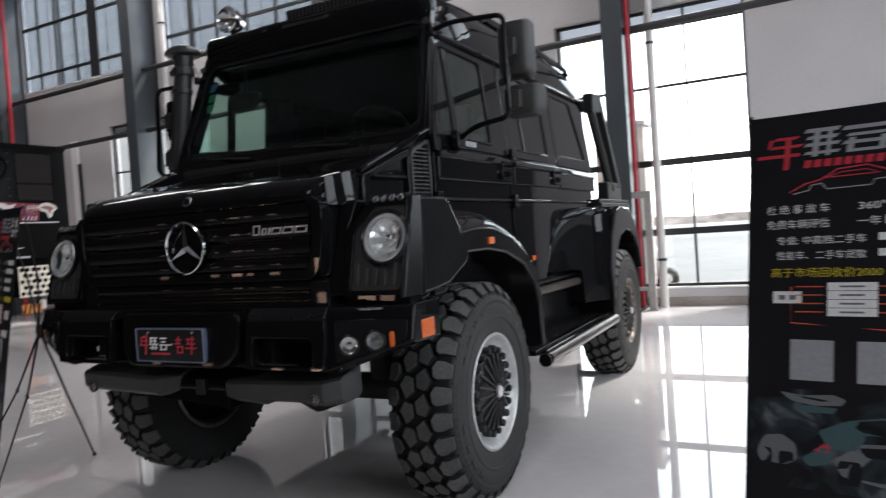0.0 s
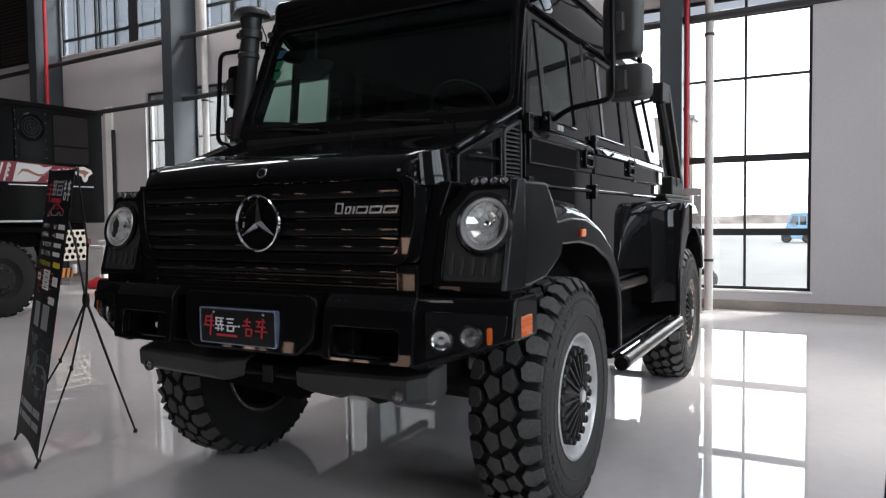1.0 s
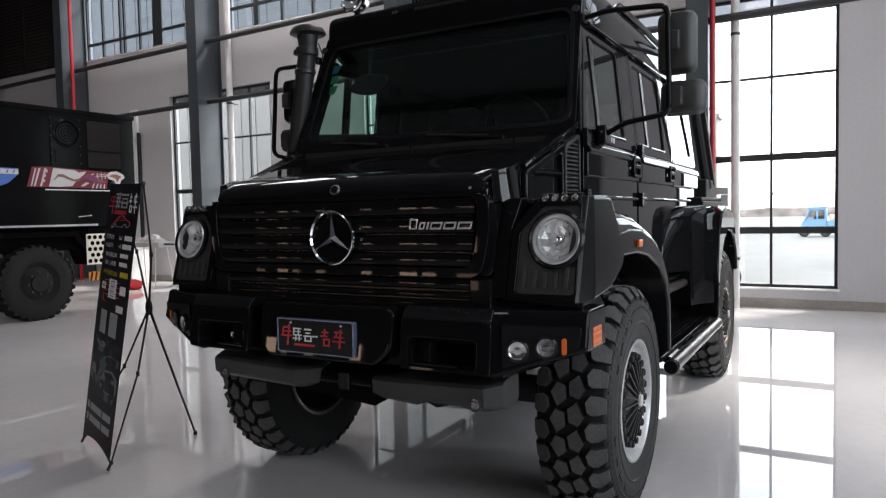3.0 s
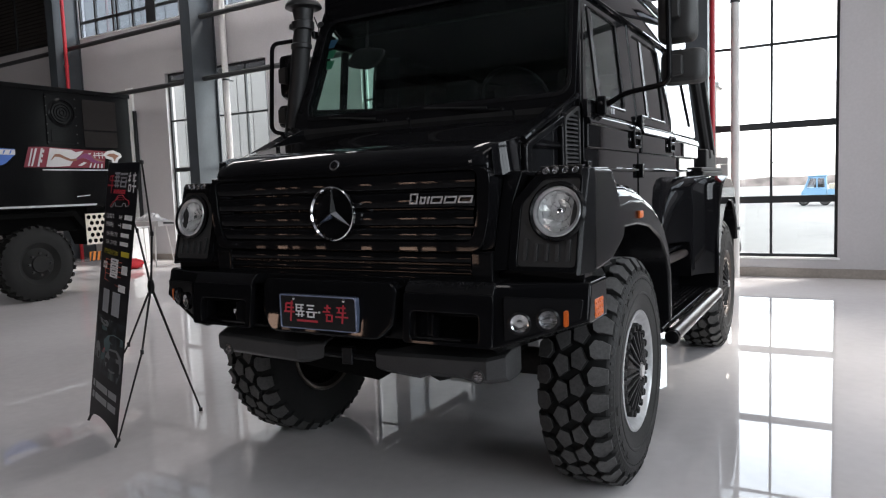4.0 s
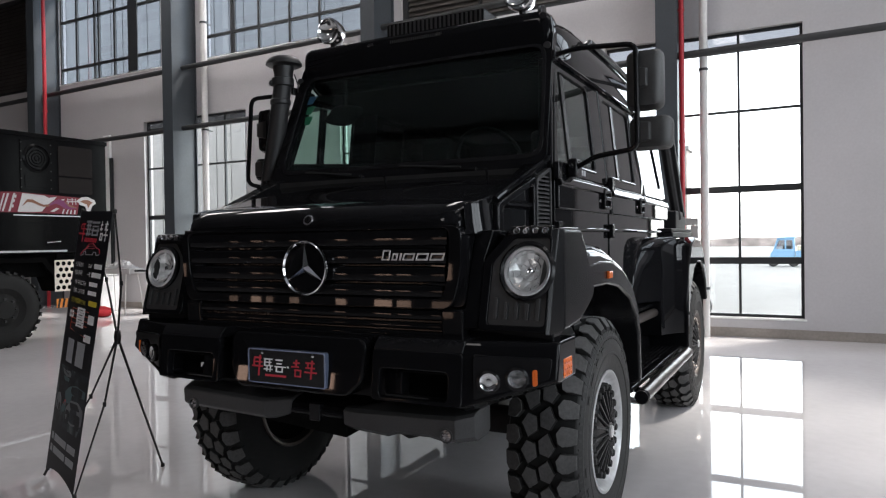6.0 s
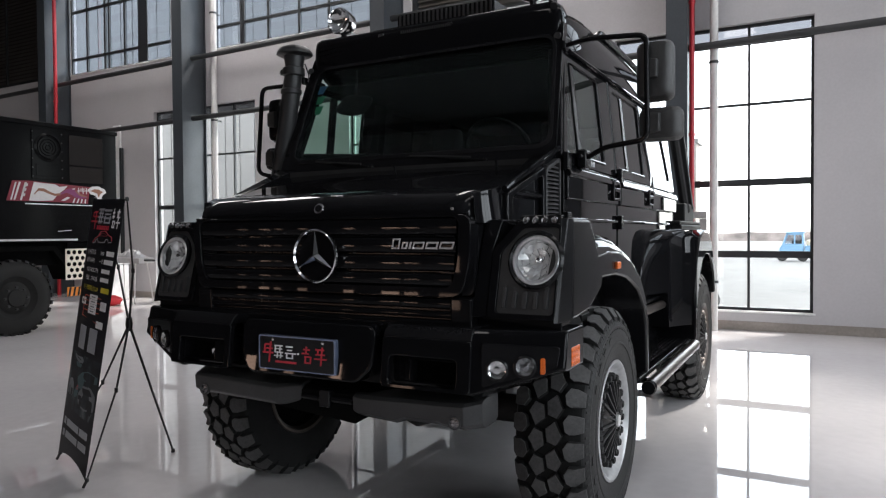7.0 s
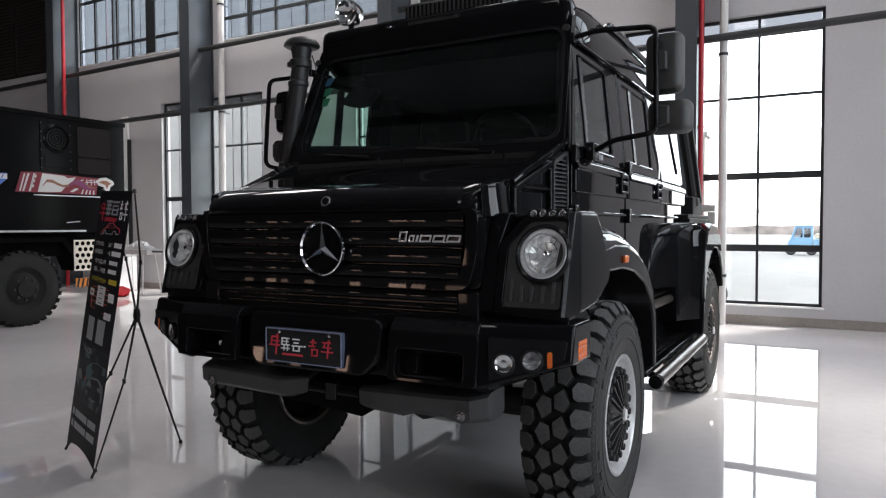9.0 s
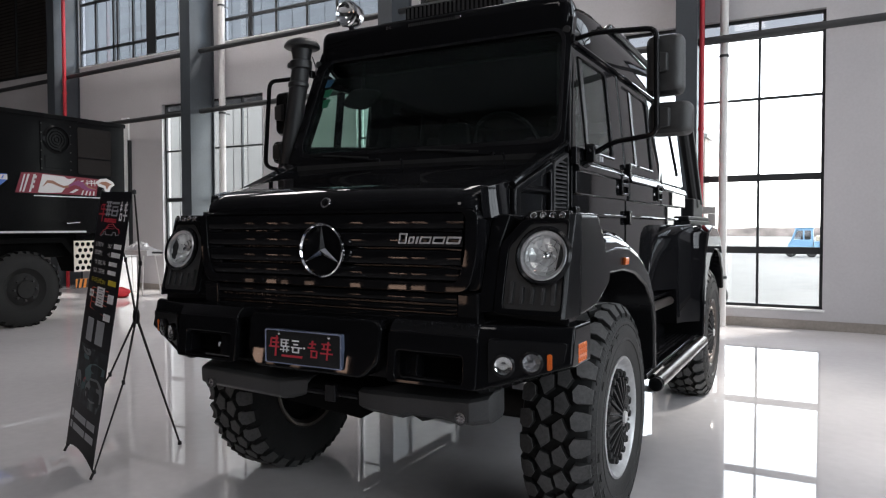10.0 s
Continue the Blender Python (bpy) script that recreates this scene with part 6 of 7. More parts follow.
    for a, b, w in ((0.10, 0.252, 0.045), (0.22, 0.250, 0.04), (0.54, 0.236, 0.06), (0.86, 0.238, 0.06)):
        shape([(a - w, b - w * 0.42), (a + w, b - w * 0.42), (a + w, b + w * 0.42), (a - w, b + w * 0.42)], BANNER, w)
    for k in range(2):
        b = 0.125 - k * 0.045
        mark(0.08, 0.15, b, b + 0.025, INK_GREY)
        mark(0.20, 0.62, b, b + 0.025, INK_GREY)
        mark(0.66, 0.90, b, b + 0.025, INK_GREY)
    # stand
    hub = mid.lerp((tl + tr) / 2, 0.52) + back * 0.24
    hub.z = 0.925
    part("hub", lathe([(0.0, -0.05), (0.018, -0.045), (0.024, 0.0), (0.018, 0.045), (0.0, 0.05)], hub, n=12), POLE, st)
    for q in (bl, br, tl, tr):
        e = q + back * 0.012
        part("arm", tube([hub, hub.lerp(e, 0.45) + back * 0.03, e], [0.008, 0.0065, 0.005], 8), POLE, st)
        part("arm_joint", lathe([(0.0, -0.02), (0.011, -0.014), (0.011, 0.014), (0.0, 0.02)], hub.lerp(e, 0.45) + back * 0.03, n=10), POLE, st)
        part("corner_hook", lathe([(0.0, -0.018), (0.012, -0.01), (0.012, 0.01), (0.0, 0.018)], e, n=10), POLE, st)
    for q in (bl, br):
        part("foot", tube([q + back * 0.012, Vector((q.x, q.y, 0.004)) - back * 0.01], 0.009, 8), POLE, st)
    leg = part("rear_leg", tube([hub, hub.lerp(foot, 0.5), foot + Vector((0, 0, 0.012))], [0.009, 0.008, 0.007], 8), POLE, st)
    part("leg_tip", lathe([(0.0, 0.03), (0.012, 0.025), (0.014, 0.002), (0.0, 0.0)], foot, n=10), POLE, st)
    return st


banner_stand((-4.985, 2.73, 0.05), (-4.325, 2.475, 0.05), (-4.90, 2.965, 1.775), (-4.235, 2.715, 1.745), (-4.427, 3.208, 0.0),
             "black printed banner on a folding tripod stand, facing the aisle")
banner_stand((-0.165, 2.93, 0.05), (0.475, 2.83, 0.05), (-0.06, 3.0, 1.757), (0.58, 2.90, 1.757), (0.28, 3.65, 0.0),
             "black printed banner stand beside the truck's front wheel")

# ---- the second black vehicle by the left wall ----
SX = -11.3
van = thing("armoured_box_truck", (SX - 1.1, 4.5, 0.0), 0, "black box-bodied off-road vehicle with a red and white stripe", "truck")
body = part("box_body", box(SX - 2.3, SX, 1.5, 7.86, 1.42, 3.30), VANPAINT, van, bevel=0.03)
part("roof_edge", box(SX - 0.02, SX + 0.03, 1.5, 7.86, 3.255, 3.325), VANPAINT, van, bevel=0.008)
part("lower_rail", box(SX - 0.01, SX + 0.02, 5.4, 7.10, 1.445, 1.475), material("aluminium_strip", (0.5, 0.5, 0.5), 0.35, metal=0.9, grain=0.1), van, "thin aluminium strip")
part("upper_strip", box(SX - 0.01, SX + 0.012, 6.25, 7.65, 2.02, 2.035), SILVER, van)
part("door_latch", tube([(SX + 0.03, 6.75, 1.60), (SX + 0.03, 6.98, 1.62)], 0.016, 8), CHROME, van)
OUTX = Matrix.Rotation(radians(90), 3, "Y")
fanm = part("vent_fan", lathe([(0.23, 0.0), (0.23, 0.03), (0.20, 0.04), (0.185, 0.02), (0.0, 0.015)], (SX, 6.62, 2.93), n=32, turn=OUTX), VANPAINT, van, "round black ventilator grille")
for k in range(4):
    part("ring", lathe([(0.045 * k + 0.03, 0.02), (0.045 * k + 0.038, 0.028), (0.045 * k + 0.046, 0.02)], (SX, 6.62, 2.93), n=28, turn=OUTX), VANPAINT, fanm)
part("vent_panel", box(SX, SX + 0.02, 6.36, 6.86, 2.70 - 0.28, 3.20), VANPAINT, van, bevel=0.004)
part("vent_grille", box(SX + 0.02, SX + 0.03, 6.42, 6.82, 2.47, 2.66), VANPAINT, van, bevel=0.004)
for k in range(6):
    for yy in (6.37, 6.85):
        part("rivet", lathe([(0.0, 0.008), (0.012, 0.0)], (SX + 0.02, yy, 2.46 + k * 0.14), n=8, turn=OUTX), PLASTIC, van)
f = lambda y, z, d: (SX + 0.012 - d, y, z)
part("side_glass", plate(rounded([(6.98, 2.40), (7.58, 2.40), (7.58, 3.17), (6.98, 3.17)], 0.03), f, 0.01), material("black_glass", (0.008, 0.0065, 0.006), 0.04, spec=0.45, grain=0.1), van, "black reflecting side window")
part("window_rail", box(SX + 0.012, SX + 0.02, 6.98, 7.58, 2.66, 2.685), VANPAINT, van)
# stripe: a red band with white slashes, a waving ribbon and a curling white tip
def decal(name, edge, mat, height, label=""):
    return part(name, prism([f(y, z, -height) for y, z in edge], [f(y, z, 0) for y, z in edge]), mat, van, label, smooth=0)


DECAL_OCHRE, DECAL_PURPLE = plain("ochre_decal", (0.22, 0.09, 0.05), 0.35), plain("purple_decal", (0.17, 0.02, 0.10), 0.35)
decal("stripe", ((5.960, 2.065), (6.055, 2.374), (6.314, 2.384), (7.340, 2.339), (7.292, 2.056), (6.929, 2.064), (6.314, 2.067)), DECAL_RED, 0.004, "red stripe with white slashes")
for edge in (((6.020, 2.081), (6.042, 2.082), (6.118, 2.351), (6.096, 2.350)),
             ((6.067, 2.079), (6.093, 2.080), (6.184, 2.357), (6.153, 2.356)),
             ((6.165, 2.079), (6.194, 2.080), (6.276, 2.361), (6.244, 2.359)),
             ((6.219, 2.225), (6.257, 2.220), (6.269, 2.263), (6.231, 2.269)),
             ((6.197, 2.145), (6.238, 2.140), (6.250, 2.183), (6.209, 2.189)),
             ((6.241, 2.298), (6.282, 2.292), (6.295, 2.336), (6.254, 2.342)),
             ((6.304, 2.077), (6.383, 2.368), (6.730, 2.349), (6.803, 2.312), (6.939, 2.338), (6.888, 2.279), (6.774, 2.195), (6.686, 2.091), (6.471, 2.076)),
             ((6.825, 2.096), (6.929, 2.158), (6.983, 2.149), (6.888, 2.092)),
             ((6.951, 2.281), (7.071, 2.307), (7.065, 2.289), (6.958, 2.260)),
             ((7.122, 2.316), (7.134, 2.317), (7.141, 2.223), (7.128, 2.223)),
             ((7.103, 2.272), (7.324, 2.280), (7.321, 2.266), (7.103, 2.258)),
             ((7.198, 2.323), (7.210, 2.323), (7.216, 2.219), (7.204, 2.218)),
             ((7.261, 2.321), (7.273, 2.322), (7.276, 2.221), (7.264, 2.221)),
             ((7.153, 2.303), (7.248, 2.306), (7.248, 2.296), (7.153, 2.292)),
             ((7.021, 2.068), (7.052, 2.141), (7.071, 2.141), (7.046, 2.065)),
             ((7.090, 2.067), (7.122, 2.136), (7.141, 2.137), (7.115, 2.064)),
             ((7.160, 2.066), (7.179, 2.131), (7.198, 2.132), (7.185, 2.063)),
             ((7.229, 2.064), (7.242, 2.133), (7.261, 2.134), (7.254, 2.062))):
    decal("stripe_slash", edge, DECAL_WHITE, 0.007)
for edge in (((6.383, 2.185), (6.456, 2.277), (6.541, 2.277), (6.629, 2.233), (6.718, 2.200), (6.812, 2.215), (6.812, 2.179), (6.718, 2.164), (6.629, 2.190), (6.541, 2.226), (6.456, 2.234), (6.383, 2.170)),):
    decal("stripe_wave", edge, DECAL_OCHRE, 0.01)
for edge in (((6.812, 2.208), (6.913, 2.276), (6.983, 2.300), (7.055, 2.274), (7.150, 2.206), (7.276, 2.174), (7.276, 2.160), (7.150, 2.134), (7.055, 2.166), (6.983, 2.207), (6.913, 2.226), (6.812, 2.186)),):
    decal("stripe_wave", edge, DECAL_PURPLE, 0.01)
for edge in (((7.071, 2.264), (7.150, 2.220), (7.229, 2.190), (7.283, 2.174), (7.283, 2.167), (7.229, 2.169), (7.150, 2.184), (7.071, 2.249)),):
    decal("stripe_wave", edge, DECAL_OCHRE, 0.012)
for edge in (((7.286, 2.293), (7.371, 2.347), (7.482, 2.362), (7.608, 2.309), (7.633, 2.256), (7.564, 2.210), (7.529, 2.122), (7.488, 2.099), (7.456, 2.134), (7.437, 2.198), (7.340, 2.223)),):
    decal("stripe_tip", edge, DECAL_WHITE, 0.008)
for edge in (((7.336, 2.274), (7.403, 2.305), (7.482, 2.308), (7.576, 2.268), (7.520, 2.230), (7.488, 2.171), (7.463, 2.235)),):
    decal("tip_leaf", edge, DECAL_OCHRE, 0.011)
decal("shield", ((5.30, 2.35), (5.845, 2.335), (5.84, 2.25), (5.70, 2.12), (5.52, 2.05), (5.30, 2.16)), BLUE, 0.004, "blue shield mark")
decal("shield_bar", ((5.36, 2.25), (5.845, 2.25), (5.845, 2.325), (5.36, 2.325)), DECAL_WHITE, 0.008)
for y in (5.55, 5.66, 5.755):
    decal("shield_mark", ((y, 2.262), (y + 0.02, 2.262), (y + 0.045, 2.315), (y + 0.025, 2.315)), BLUE, 0.011)
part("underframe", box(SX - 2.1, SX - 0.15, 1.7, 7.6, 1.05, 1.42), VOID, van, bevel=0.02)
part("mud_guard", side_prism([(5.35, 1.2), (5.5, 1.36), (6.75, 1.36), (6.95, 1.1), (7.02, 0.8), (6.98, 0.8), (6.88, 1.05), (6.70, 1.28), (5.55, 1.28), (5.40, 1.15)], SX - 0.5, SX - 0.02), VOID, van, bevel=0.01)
part("support", box(SX - 0.3, SX - 0.12, 7.0, 7.55, 0.95, 1.42), VANPAINT, van, bevel=0.01)
# bright guard plate; rows of black discs paint the shade of its holes
guard = part("guard_plate", box(SX - 0.02, SX - 0.012, 6.90, 7.50, 0.80, 1.31), material("cream_guard_plate", (0.72, 0.66, 0.56), 0.4, grain=0.1), van, "pale plate pierced by rows of round holes")
for k in range(5):
    for j in range(6):
        y, z = 6.955 + j * 0.098 + (0.049 if k % 2 else 0.0), 0.86 + k * 0.098
        if y < 7.47:
            part("guard_hole", lathe([(0.0, 0.004), (0.034, 0.004), (0.037, 0.0)], (SX - 0.012, y, z), n=8, turn=OUTX), VOID, guard)
board_2 = part("hazard_board", box(SX - 0.02, SX - 0.008, 6.92, 7.24, 0.53, 0.68), material("orange_hazard_paint", (0.62, 0.20, 0.02), 0.4, grain=0.1), van, "orange board with black slanting stripes", bevel=0.003)
for k in range(4):
    y = 6.93 + k * 0.08
    part("hazard_stripe", prism([(SX - 0.006, y, 0.532), (SX - 0.006, y + 0.035, 0.532), (SX - 0.006, y + 0.065, 0.678), (SX - 0.006, y + 0.03, 0.678)],
                                [(SX - 0.009, y, 0.532), (SX - 0.009, y + 0.035, 0.532), (SX - 0.009, y + 0.065, 0.678), (SX - 0.009, y + 0.03, 0.678)]), DARK, board_2)
part("rear_marker", lathe([(0.0, 0.0), (0.05, 0.0), (0.055, 0.02), (0.05, 0.15), (0.0, 0.155)], (SX - 0.08, 7.30, 0.58), n=16), WHITEPIPE, van, "small white cylinder")
part("red_tag", box(SX - 0.02, SX + 0.005, 7.51, 7.58, 1.06, 1.16), DECAL_RED, van, "small red tag", bevel=0.006)


DULLRUBBER = material("dull_tyre_rubber", (0.0065, 0.0063, 0.006), 0.8, grain=0.25, scale=40, stain=0.3, stain_scale=4)


def plain_wheel(y, x):
    c = Vector((x, y, 0.575))
    t = Matrix.Rotation(radians(90), 3, "Y")
    w = part("wheel", lathe([(0.28, -0.32), (0.5, -0.33), (0.56, -0.30), (0.575, -0.17), (0.56, -0.03), (0.5, 0.0), (0.42, 0.012), (0.33, 0.0), (0.29, -0.04), (0.25, -0.06), (0.20, -0.02), (0.14, 0.0), (0.13, 0.03), (0.0, 0.035)], c, n=48, turn=t), DULLRUBBER, van, "black off-road wheel")
    bm = bmesh.new()
    for k in range(30):
        a = 2 * math.pi * k / 30
        for h0, h1, ph in ((-0.33, -0.18, 0.0), (-0.15, 0.006, 0.5)):
            b = a + ph * 2 * math.pi / 30
            lo = [c + t @ Vector((0.555 * math.cos(b + q), 0.555 * math.sin(b + q), h)) for q, h in ((-0.07, h0), (0.05, h0), (0.07, h1), (-0.05, h1))]
            hi = [c + t @ Vector((0.59 * math.cos(b + q), 0.59 * math.sin(b + q), h)) for q, h in ((-0.06, h0 + 0.01), (0.04, h0 + 0.01), (0.06, h1 - 0.01), (-0.04, h1 - 0.01))]
            prism(lo, hi, bm)
    part("tread", bm, DULLRUBBER, w, smooth=20)
    for k in range(8):
        a = 2 * math.pi * k / 8
        part("wheel_nut", lathe([(0.02, 0.0), (0.02, 0.035), (0.0, 0.036)], c + t @ Vector((0.17 * math.cos(a), 0.17 * math.sin(a), -0.01)), n=6, turn=t), PLASTIC, w)


plain_wheel(6.08, SX + 0.02)
plain_wheel(2.9, SX + 0.02)

# ---- by the far wall ----
CRATE = material("grey_white_plastic", (0.55, 0.54, 0.54), 0.45, grain=0.06, scale=20, stain=0.15, stain_scale=3)
bx = thing("white_crate", (-15.3, 10.6, 0), 0, "white plastic crate standing on the floor by the wall", "crate")
part("crate_body", box(-15.62, -14.98, 10.35, 10.85, 0.0, 0.84), CRATE, bx, bevel=0.02)
part("lid", box(-15.64, -14.96, 10.33, 10.87, 0.845, 0.89), CRATE, bx, bevel=0.01)
tb = thing("work_trestle", (-14.25, 10.35, 0), 0, "pale work trestle with a plank on thin metal legs", "trestle")
part("plank", box(-14.86, -13.72, 10.15, 10.55, 0.90, 1.02), CRATE, tb, bevel=0.008)
part("handle", tube([(-13.72, 10.3, 0.97), (-13.40, 10.3, 0.97)], 0.022, 10), FRAME, tb)
for x in (-14.7, -13.9):
    for y in (10.2, 10.5):
        part("leg", tube([(x, y, 0.90), (x + (0.08 if x > -14.2 else -0.08), y + (0.1 if y > 10.4 else -0.1), 0.0)], 0.014, 8), WHITEPIPE, tb)
random.seed(5)
bm = bmesh.new()
bmesh.ops.create_grid(bm, x_segments=22, y_segments=10, size=1.0)
for v in bm.verts:
    e = (1 - v.co.x ** 2) * (1 - v.co.y ** 2)
    v.co = Vector((-14.25 + v.co.x * 0.48, 10.35 + v.co.y * 0.17, 1.024 + 0.17 * e * (0.5 + abs(noise.noise(v.co * 3.1))) + 0.05 * e * random.random()))
solo("plastic_sheet", bm, material("crumpled_grey_film", (0.42, 0.42, 0.43), 0.25, grain=0.1, scale=30), "crumpled grey plastic film lying on the trestle", "plastic sheet", smooth=20)
bm = bmesh.new()
bmesh.ops.create_icosphere(bm, subdivisions=3, radius=1.0)
for v in bm.verts:
    k = 1 + 0.25 * noise.noise(v.co * 2.2)
    v.co = Vector((-14.2 + v.co.x * 0.36 * k, 9.72 + v.co.y * 0.22 * k, max(0.0, 0.09 + v.co.z * 0.14 * k)))
solo("cloth_bundle", bm, plain("red_cloth", (0.5, 0.02, 0.03), 0.7), "crumpled red cloth lying on the floor", "cloth", smooth=60)
stand = thing("steel_frame", (-2.4, 10.9, 0), 0, "grey square-tube steel frame standing by the window", "frame")
GREYTUBE = material("grey_primed_steel", (0.30, 0.285, 0.28), 0.5, grain=0.1, scale=20, stain=0.15, stain_scale=3)
for x in (-2.08, -2.78):
    part("post", box(x, x + 0.10, 10.85, 10.93, 0.0, 1.715), GREYTUBE, stand, bevel=0.006)
    part("foot_plate", box(x - 0.03, x + 0.13, 10.80, 10.98, 0.0, 0.012), GREYTUBE, stand)
part("top_bar", box(-2.78, -1.98, 10.85, 10.93, 1.718, 1.82), GREYTUBE, stand, bevel=0.006)
part("lower_bar", box(-2.677, -2.083, 10.86, 10.92, 0.30, 0.36), GREYTUBE, stand, bevel=0.006)
latch = thing("window_latch", (-1.455, WALL + 0.08, 1.70), 0, "small dark latch on the window's upright", "latch")
part("latch_plate", box(-1.483, -1.447, WALL + 0.078, WALL + 0.092, 1.63, 1.77), FRAME, latch, bevel=0.004)
part("latch_handle", tube([(-1.465, WALL + 0.078, 1.71), (-1.465, WALL + 0.05, 1.71), (-1.42, WALL + 0.045, 1.72)], 0.010, 8), FRAME, latch)
tag = thing("pipe_tag", (-14.06, WALL - 0.05, 2.41), 0, "small red tag hanging on the window's upright", "tag")
part("plate", box(-14.12, -14.0, WALL + 0.02, WALL + 0.035, 2.36, 2.46), DECAL_RED, tag, bevel=0.008)
part("hook", tube([(-14.04, WALL + 0.028, 2.46), (-14.04, WALL + 0.06, 2.50), (-14.04, WALL + 0.09, 2.50)], 0.006, 6), FRAME, tag)
pst = thing("doorway_post", (-16.0, WALL - 0.02, 0), 0, "white pilaster with a dark upright bar at the wall", "post", "", "structure")
part("pilaster", box(-16.25, -16.0, WALL - 0.06, WALL - 0.002, 0.15, 4.30), REVEAL, pst, bevel=0.005)
part("upright_bar", box(-15.97, -15.90, WALL - 0.10, WALL - 0.03, 0.15, 3.72), FRAME, pst, bevel=0.006)
sb = thing("wall_box", (-2.62, 10.72, 1.9), 0, "small pale junction box fixed to the column", "junction box")
part("cover", box(-2.62, -2.50, 10.70, 10.765, 2.25, 2.45), WHITEPIPE, sb, bevel=0.008)
part("cable", tube(bend([(-2.52, 10.74, 2.25), (-2.48, 10.74, 2.0), (-2.52, 10.75, 1.7)], 0.05), 0.008, 6), WHITEPIPE, sb)

# ---- outside ----
hs = thing("warehouse", (-44.5, 36, -0.1), 0, "pale metal-clad warehouse across the yard", "building")
part("wall", box(-75, -14, 26, 46, -0.1, 24.0), SHEETING, hs)
for k in range(60):
    part("cladding_rib", box(-74.5 + k, -74.4 + k, 25.975, 26.0, -0.1, 24.0), SHEETING, hs)
part("roof", box(-75.4, -13.6, 25.6, 46.4, 24.0, 24.4), BEAM, hs)
bm = bmesh.new()
for k in range(40):
    x = -60 + k * 4
    h, h1 = (1.3 + 1.1 * noise.noise(Vector(((k + q) * 0.61, 0, 0))) for q in (0, 1))
    loft([[(x, 128, -0.1), (x, 129.5, h), (x, 132, h), (x, 134, -0.1)], [(x + 4, 128, -0.1), (x + 4, 129.5, h1), (x + 4, 132, h1), (x + 4, 134, -0.1)]], bm)
solo("earth_bank", bm, material("dry_earth", (0.125, 0.105, 0.098), 0.9, grain=0.5, scale=0.5), "low dry earth bank far across the yard", "bank", kind="stuff")


pier = thing("garden_pier", (-2.9, 13.2, -0.1), 0, "pale beige plastered pier outside the window", "pier")
part("shaft", box(-3.35, -2.46, 13.0, 13.5, -0.1, 3.1), material("beige_plaster", (0.66, 0.57, 0.52), 0.85, grain=0.15, scale=4, stain=0.2, stain_scale=0.6), pier, bevel=0.01)
part("cap", box(-3.40, -2.41, 12.95, 13.55, 3.10, 3.18), CRATE, pier, bevel=0.01)


def scooter(x, y):
    """A small parked scooter, facing along x."""
    t = thing("motor_scooter", (x, y, -0.1), 0, "small white and red scooter parked outside the window", "scooter")
    shell, red, black = plain("scooter_white", (0.30, 0.30, 0.31), 0.3), plain("scooter_red", (0.35, 0.02, 0.05), 0.4), RUBBER
    turn = Matrix.Rotation(radians(90), 3, "X")
    for dx in (-0.42, 0.44):
        w = part("wheel", lathe([(0.11, -0.05), (0.20, -0.05), (0.235, 0.0), (0.20, 0.05), (0.11, 0.05)], (x + dx, y, 0.135), n=24, turn=turn), black, t)
        part("hub", lathe([(0.0, -0.04), (0.115, -0.03), (0.115, 0.03), (0.0, 0.04)], (x + dx, y, 0.135), n=18, turn=turn), SILVER, w)
    part("rear_body", loft([[(x - 0.55, y - 0.07, 0.40), (x - 0.55, y + 0.07, 0.40), (x - 0.55, y + 0.06, 0.50), (x - 0.55, y - 0.06, 0.50)], [(x - 0.25, y - 0.14, 0.22), (x - 0.25, y + 0.14, 0.22), (x - 0.25, y + 0.12, 0.55), (x - 0.25, y - 0.12, 0.55)],
                            [(x, y - 0.12, 0.20), (x, y + 0.12, 0.20), (x, y + 0.10, 0.50), (x, y - 0.10, 0.50)]]), shell, t, bevel=0.02)
    part("floor_board", box(x - 0.02, x + 0.30, y - 0.13, y + 0.13, 0.15, 0.20), shell, t, bevel=0.01)
    part("leg_shield", prism([(x + 0.28, y - 0.16, 0.18), (x + 0.28, y + 0.16, 0.18), (x + 0.20, y + 0.13, 0.78), (x + 0.20, y - 0.13, 0.78)], [(x + 0.33, y - 0.16, 0.18), (x + 0.33, y + 0.16, 0.18), (x + 0.25, y + 0.13, 0.78), (x + 0.25, y - 0.13, 0.78)]), shell, t, bevel=0.015)
    part("seat", box(x - 0.50, x - 0.02, y - 0.12, y + 0.12, 0.555, 0.63), black, t, bevel=0.03)
    part("fork", tube([(x + 0.44, y, 0.135), (x + 0.20, y, 0.88)], 0.022, 8), SILVER, t)
    part("handlebar", tube([(x + 0.16, y - 0.30, 0.90), (x + 0.21, y, 0.86), (x + 0.16, y + 0.30, 0.90)], 0.014, 8), DARK, t)
    part("tail_box", box(x - 0.62, x - 0.34, y - 0.14, y + 0.14, 0.64, 0.84), red, t, bevel=0.02)


scooter(-2.96, 14.9)


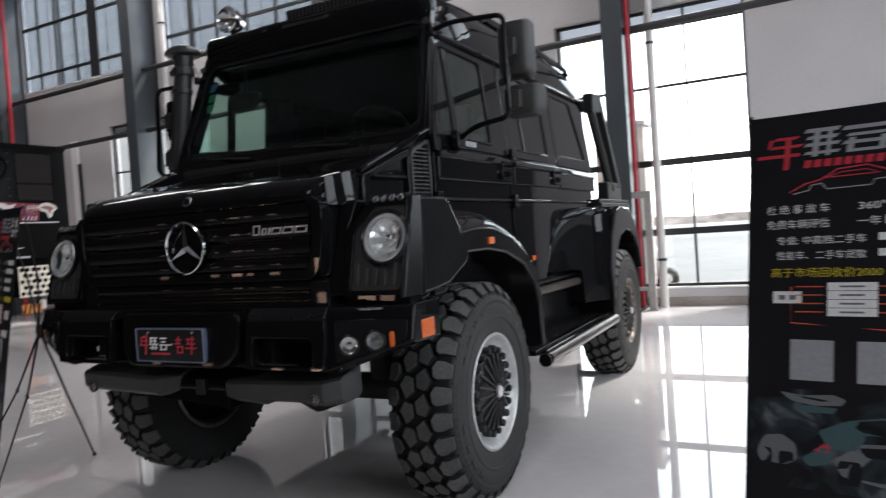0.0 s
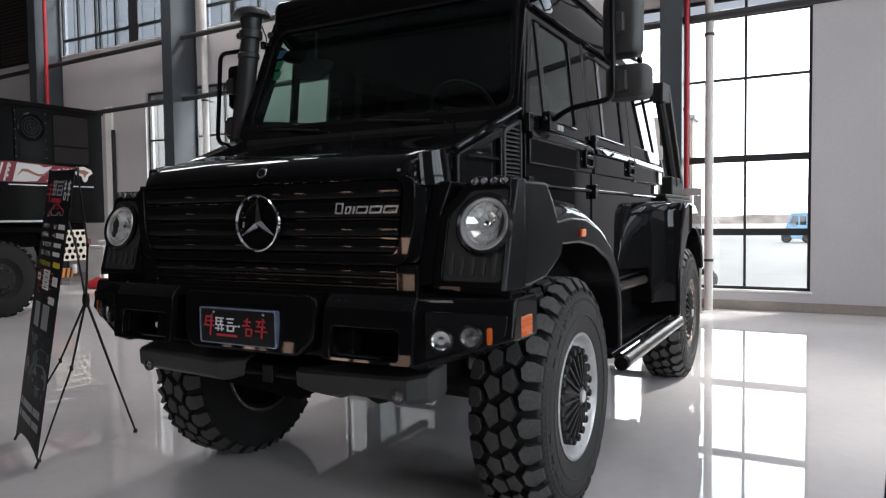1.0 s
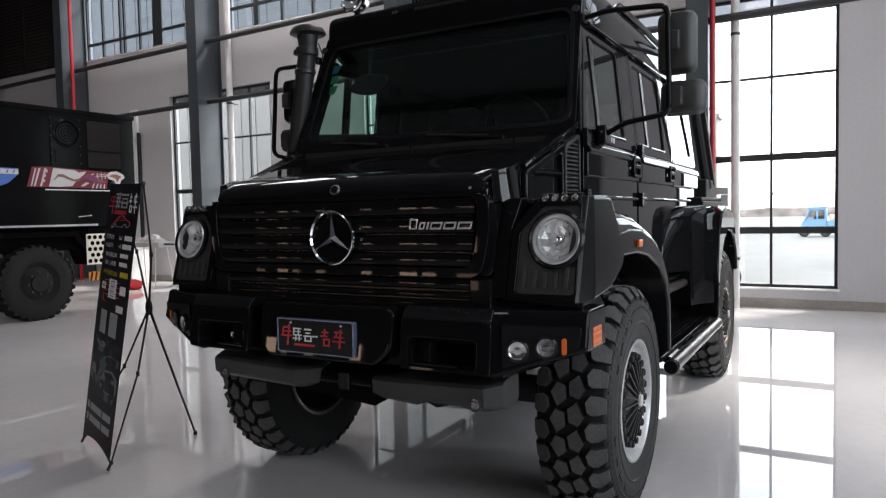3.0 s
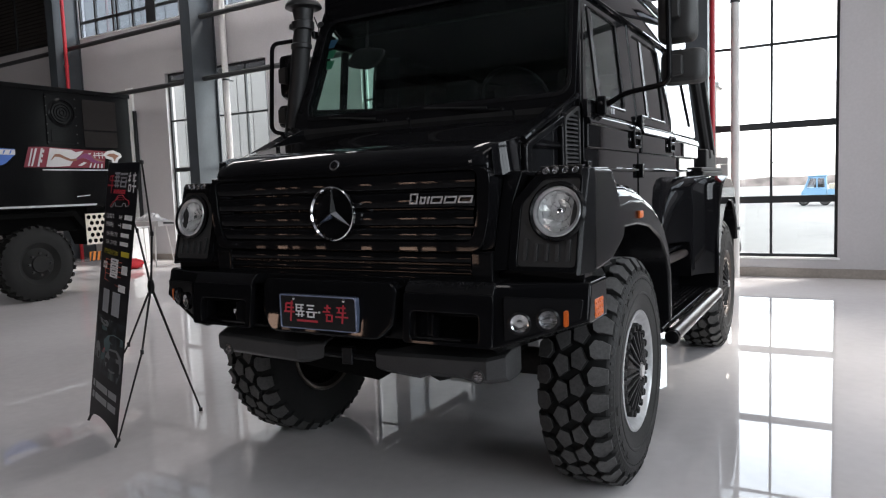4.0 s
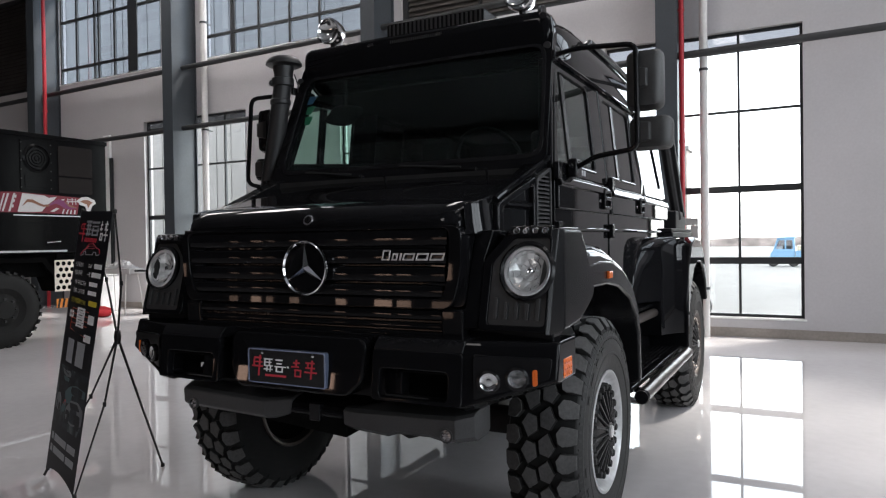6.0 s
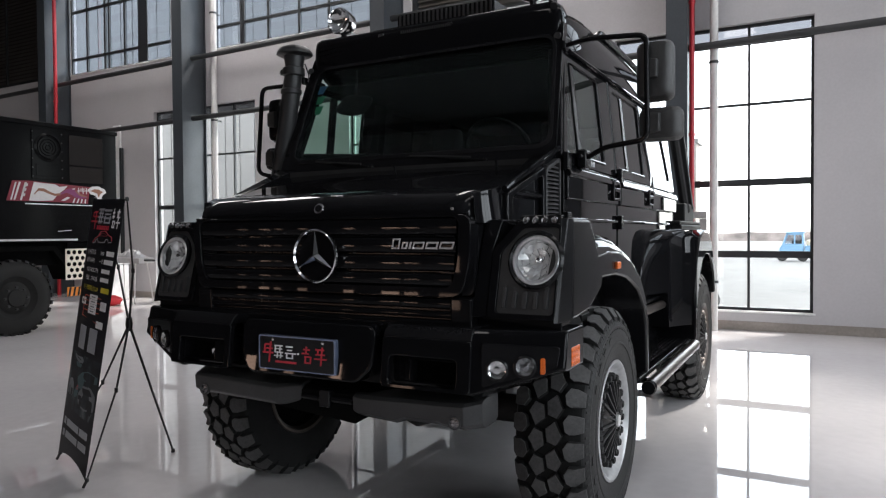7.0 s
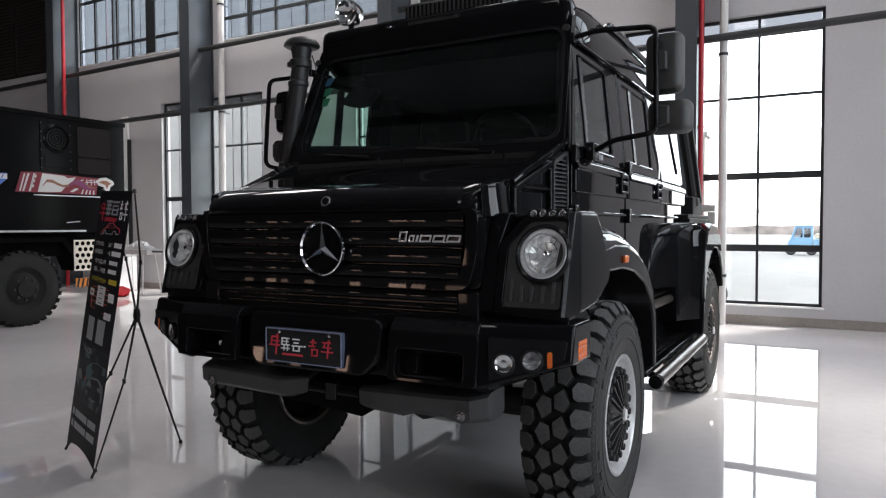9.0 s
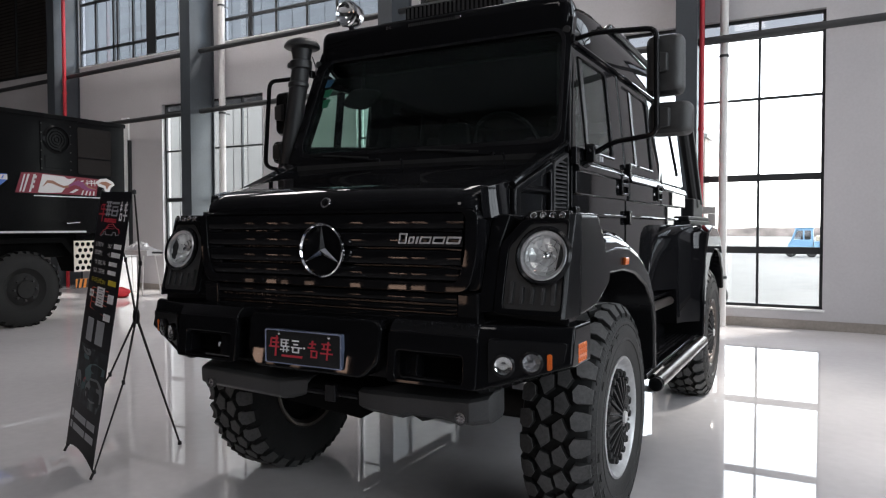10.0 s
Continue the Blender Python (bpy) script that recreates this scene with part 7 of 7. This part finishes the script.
def three_wheeler():
    y, x0 = 42.0, -2.75
    BLUEP = material("sky_blue_paint", (0.13, 0.25, 0.38), 0.4, grain=0.1)
    t = thing("cargo_tricycle", (x0 + 0.9, y, -0.1), 0, "small blue three-wheeled cargo vehicle parked in the yard", "tricycle")
    g = lambda a, b, d: (x0 + a, y - 0.5 + d, b)
    part("cab_lower", prism([g(a, b, 0) for a, b in ((0.12, 0.12), (1.35, 0.12), (1.35, 0.78), (0.28, 0.78), (0.16, 0.60))], [g(a, b, 1.0) for a, b in ((0.12, 0.12), (1.35, 0.12), (1.35, 0.78), (0.28, 0.78), (0.16, 0.60))]), BLUEP, t, bevel=0.03)
    part("cab_frame", ring_frame([(0.28, 0.78), (1.35, 0.78), (1.33, 1.42), (0.50, 1.42)], [(0.40, 0.84), (1.25, 0.84), (1.23, 1.32), (0.56, 1.32)], g, 1.0), BLUEP, t, bevel=0.02)
    part("cab_glass", plate([(0.38, 0.82), (1.27, 0.82), (1.25, 1.34), (0.54, 1.34)], lambda a, b, d: g(a, b, d + 0.45), 0.01), BLUEPANE, t, "grey cab window")
    part("seat", box(x0 + 0.75, x0 + 1.2, y - 0.4, y + 0.4, 0.78, 1.02), DARK, t, bevel=0.04)
    part("cab_roof", box(x0 + 0.46, x0 + 1.38, y - 0.54, y + 0.54, 1.42, 1.48), BLUEP, t, bevel=0.02)
    part("door_post", box(x0 + 0.86, x0 + 0.93, y - 0.51, y - 0.46, 0.8, 1.36), BLUEP, t)
    part("cargo_bed", box(x0 + 1.38, x0 + 3.0, y - 0.6, y + 0.6, 0.30, 0.75), BLUEP, t, bevel=0.02)
    part("load", box(x0 + 1.45, x0 + 2.6, y - 0.5, y + 0.5, 0.75, 1.05), plain("pale_load", (0.36, 0.33, 0.26)), t, bevel=0.05)
    for wx in (0.30, 1.28, 2.4):
        w = part("wheel", lathe([(0.10, -0.07), (0.22, -0.07), (0.27, 0.0), (0.22, 0.07), (0.10, 0.07), (0.0, 0.05)], (x0 + wx, y - 0.45, 0.17), n=20, turn=Matrix.Rotation(radians(90), 3, "X")), RUBBER, t)
    part("axle", tube([(x0 + 1.28, y - 0.45, 0.17), (x0 + 1.28, y + 0.45, 0.17)], 0.03), DARK, t)


three_wheeler()
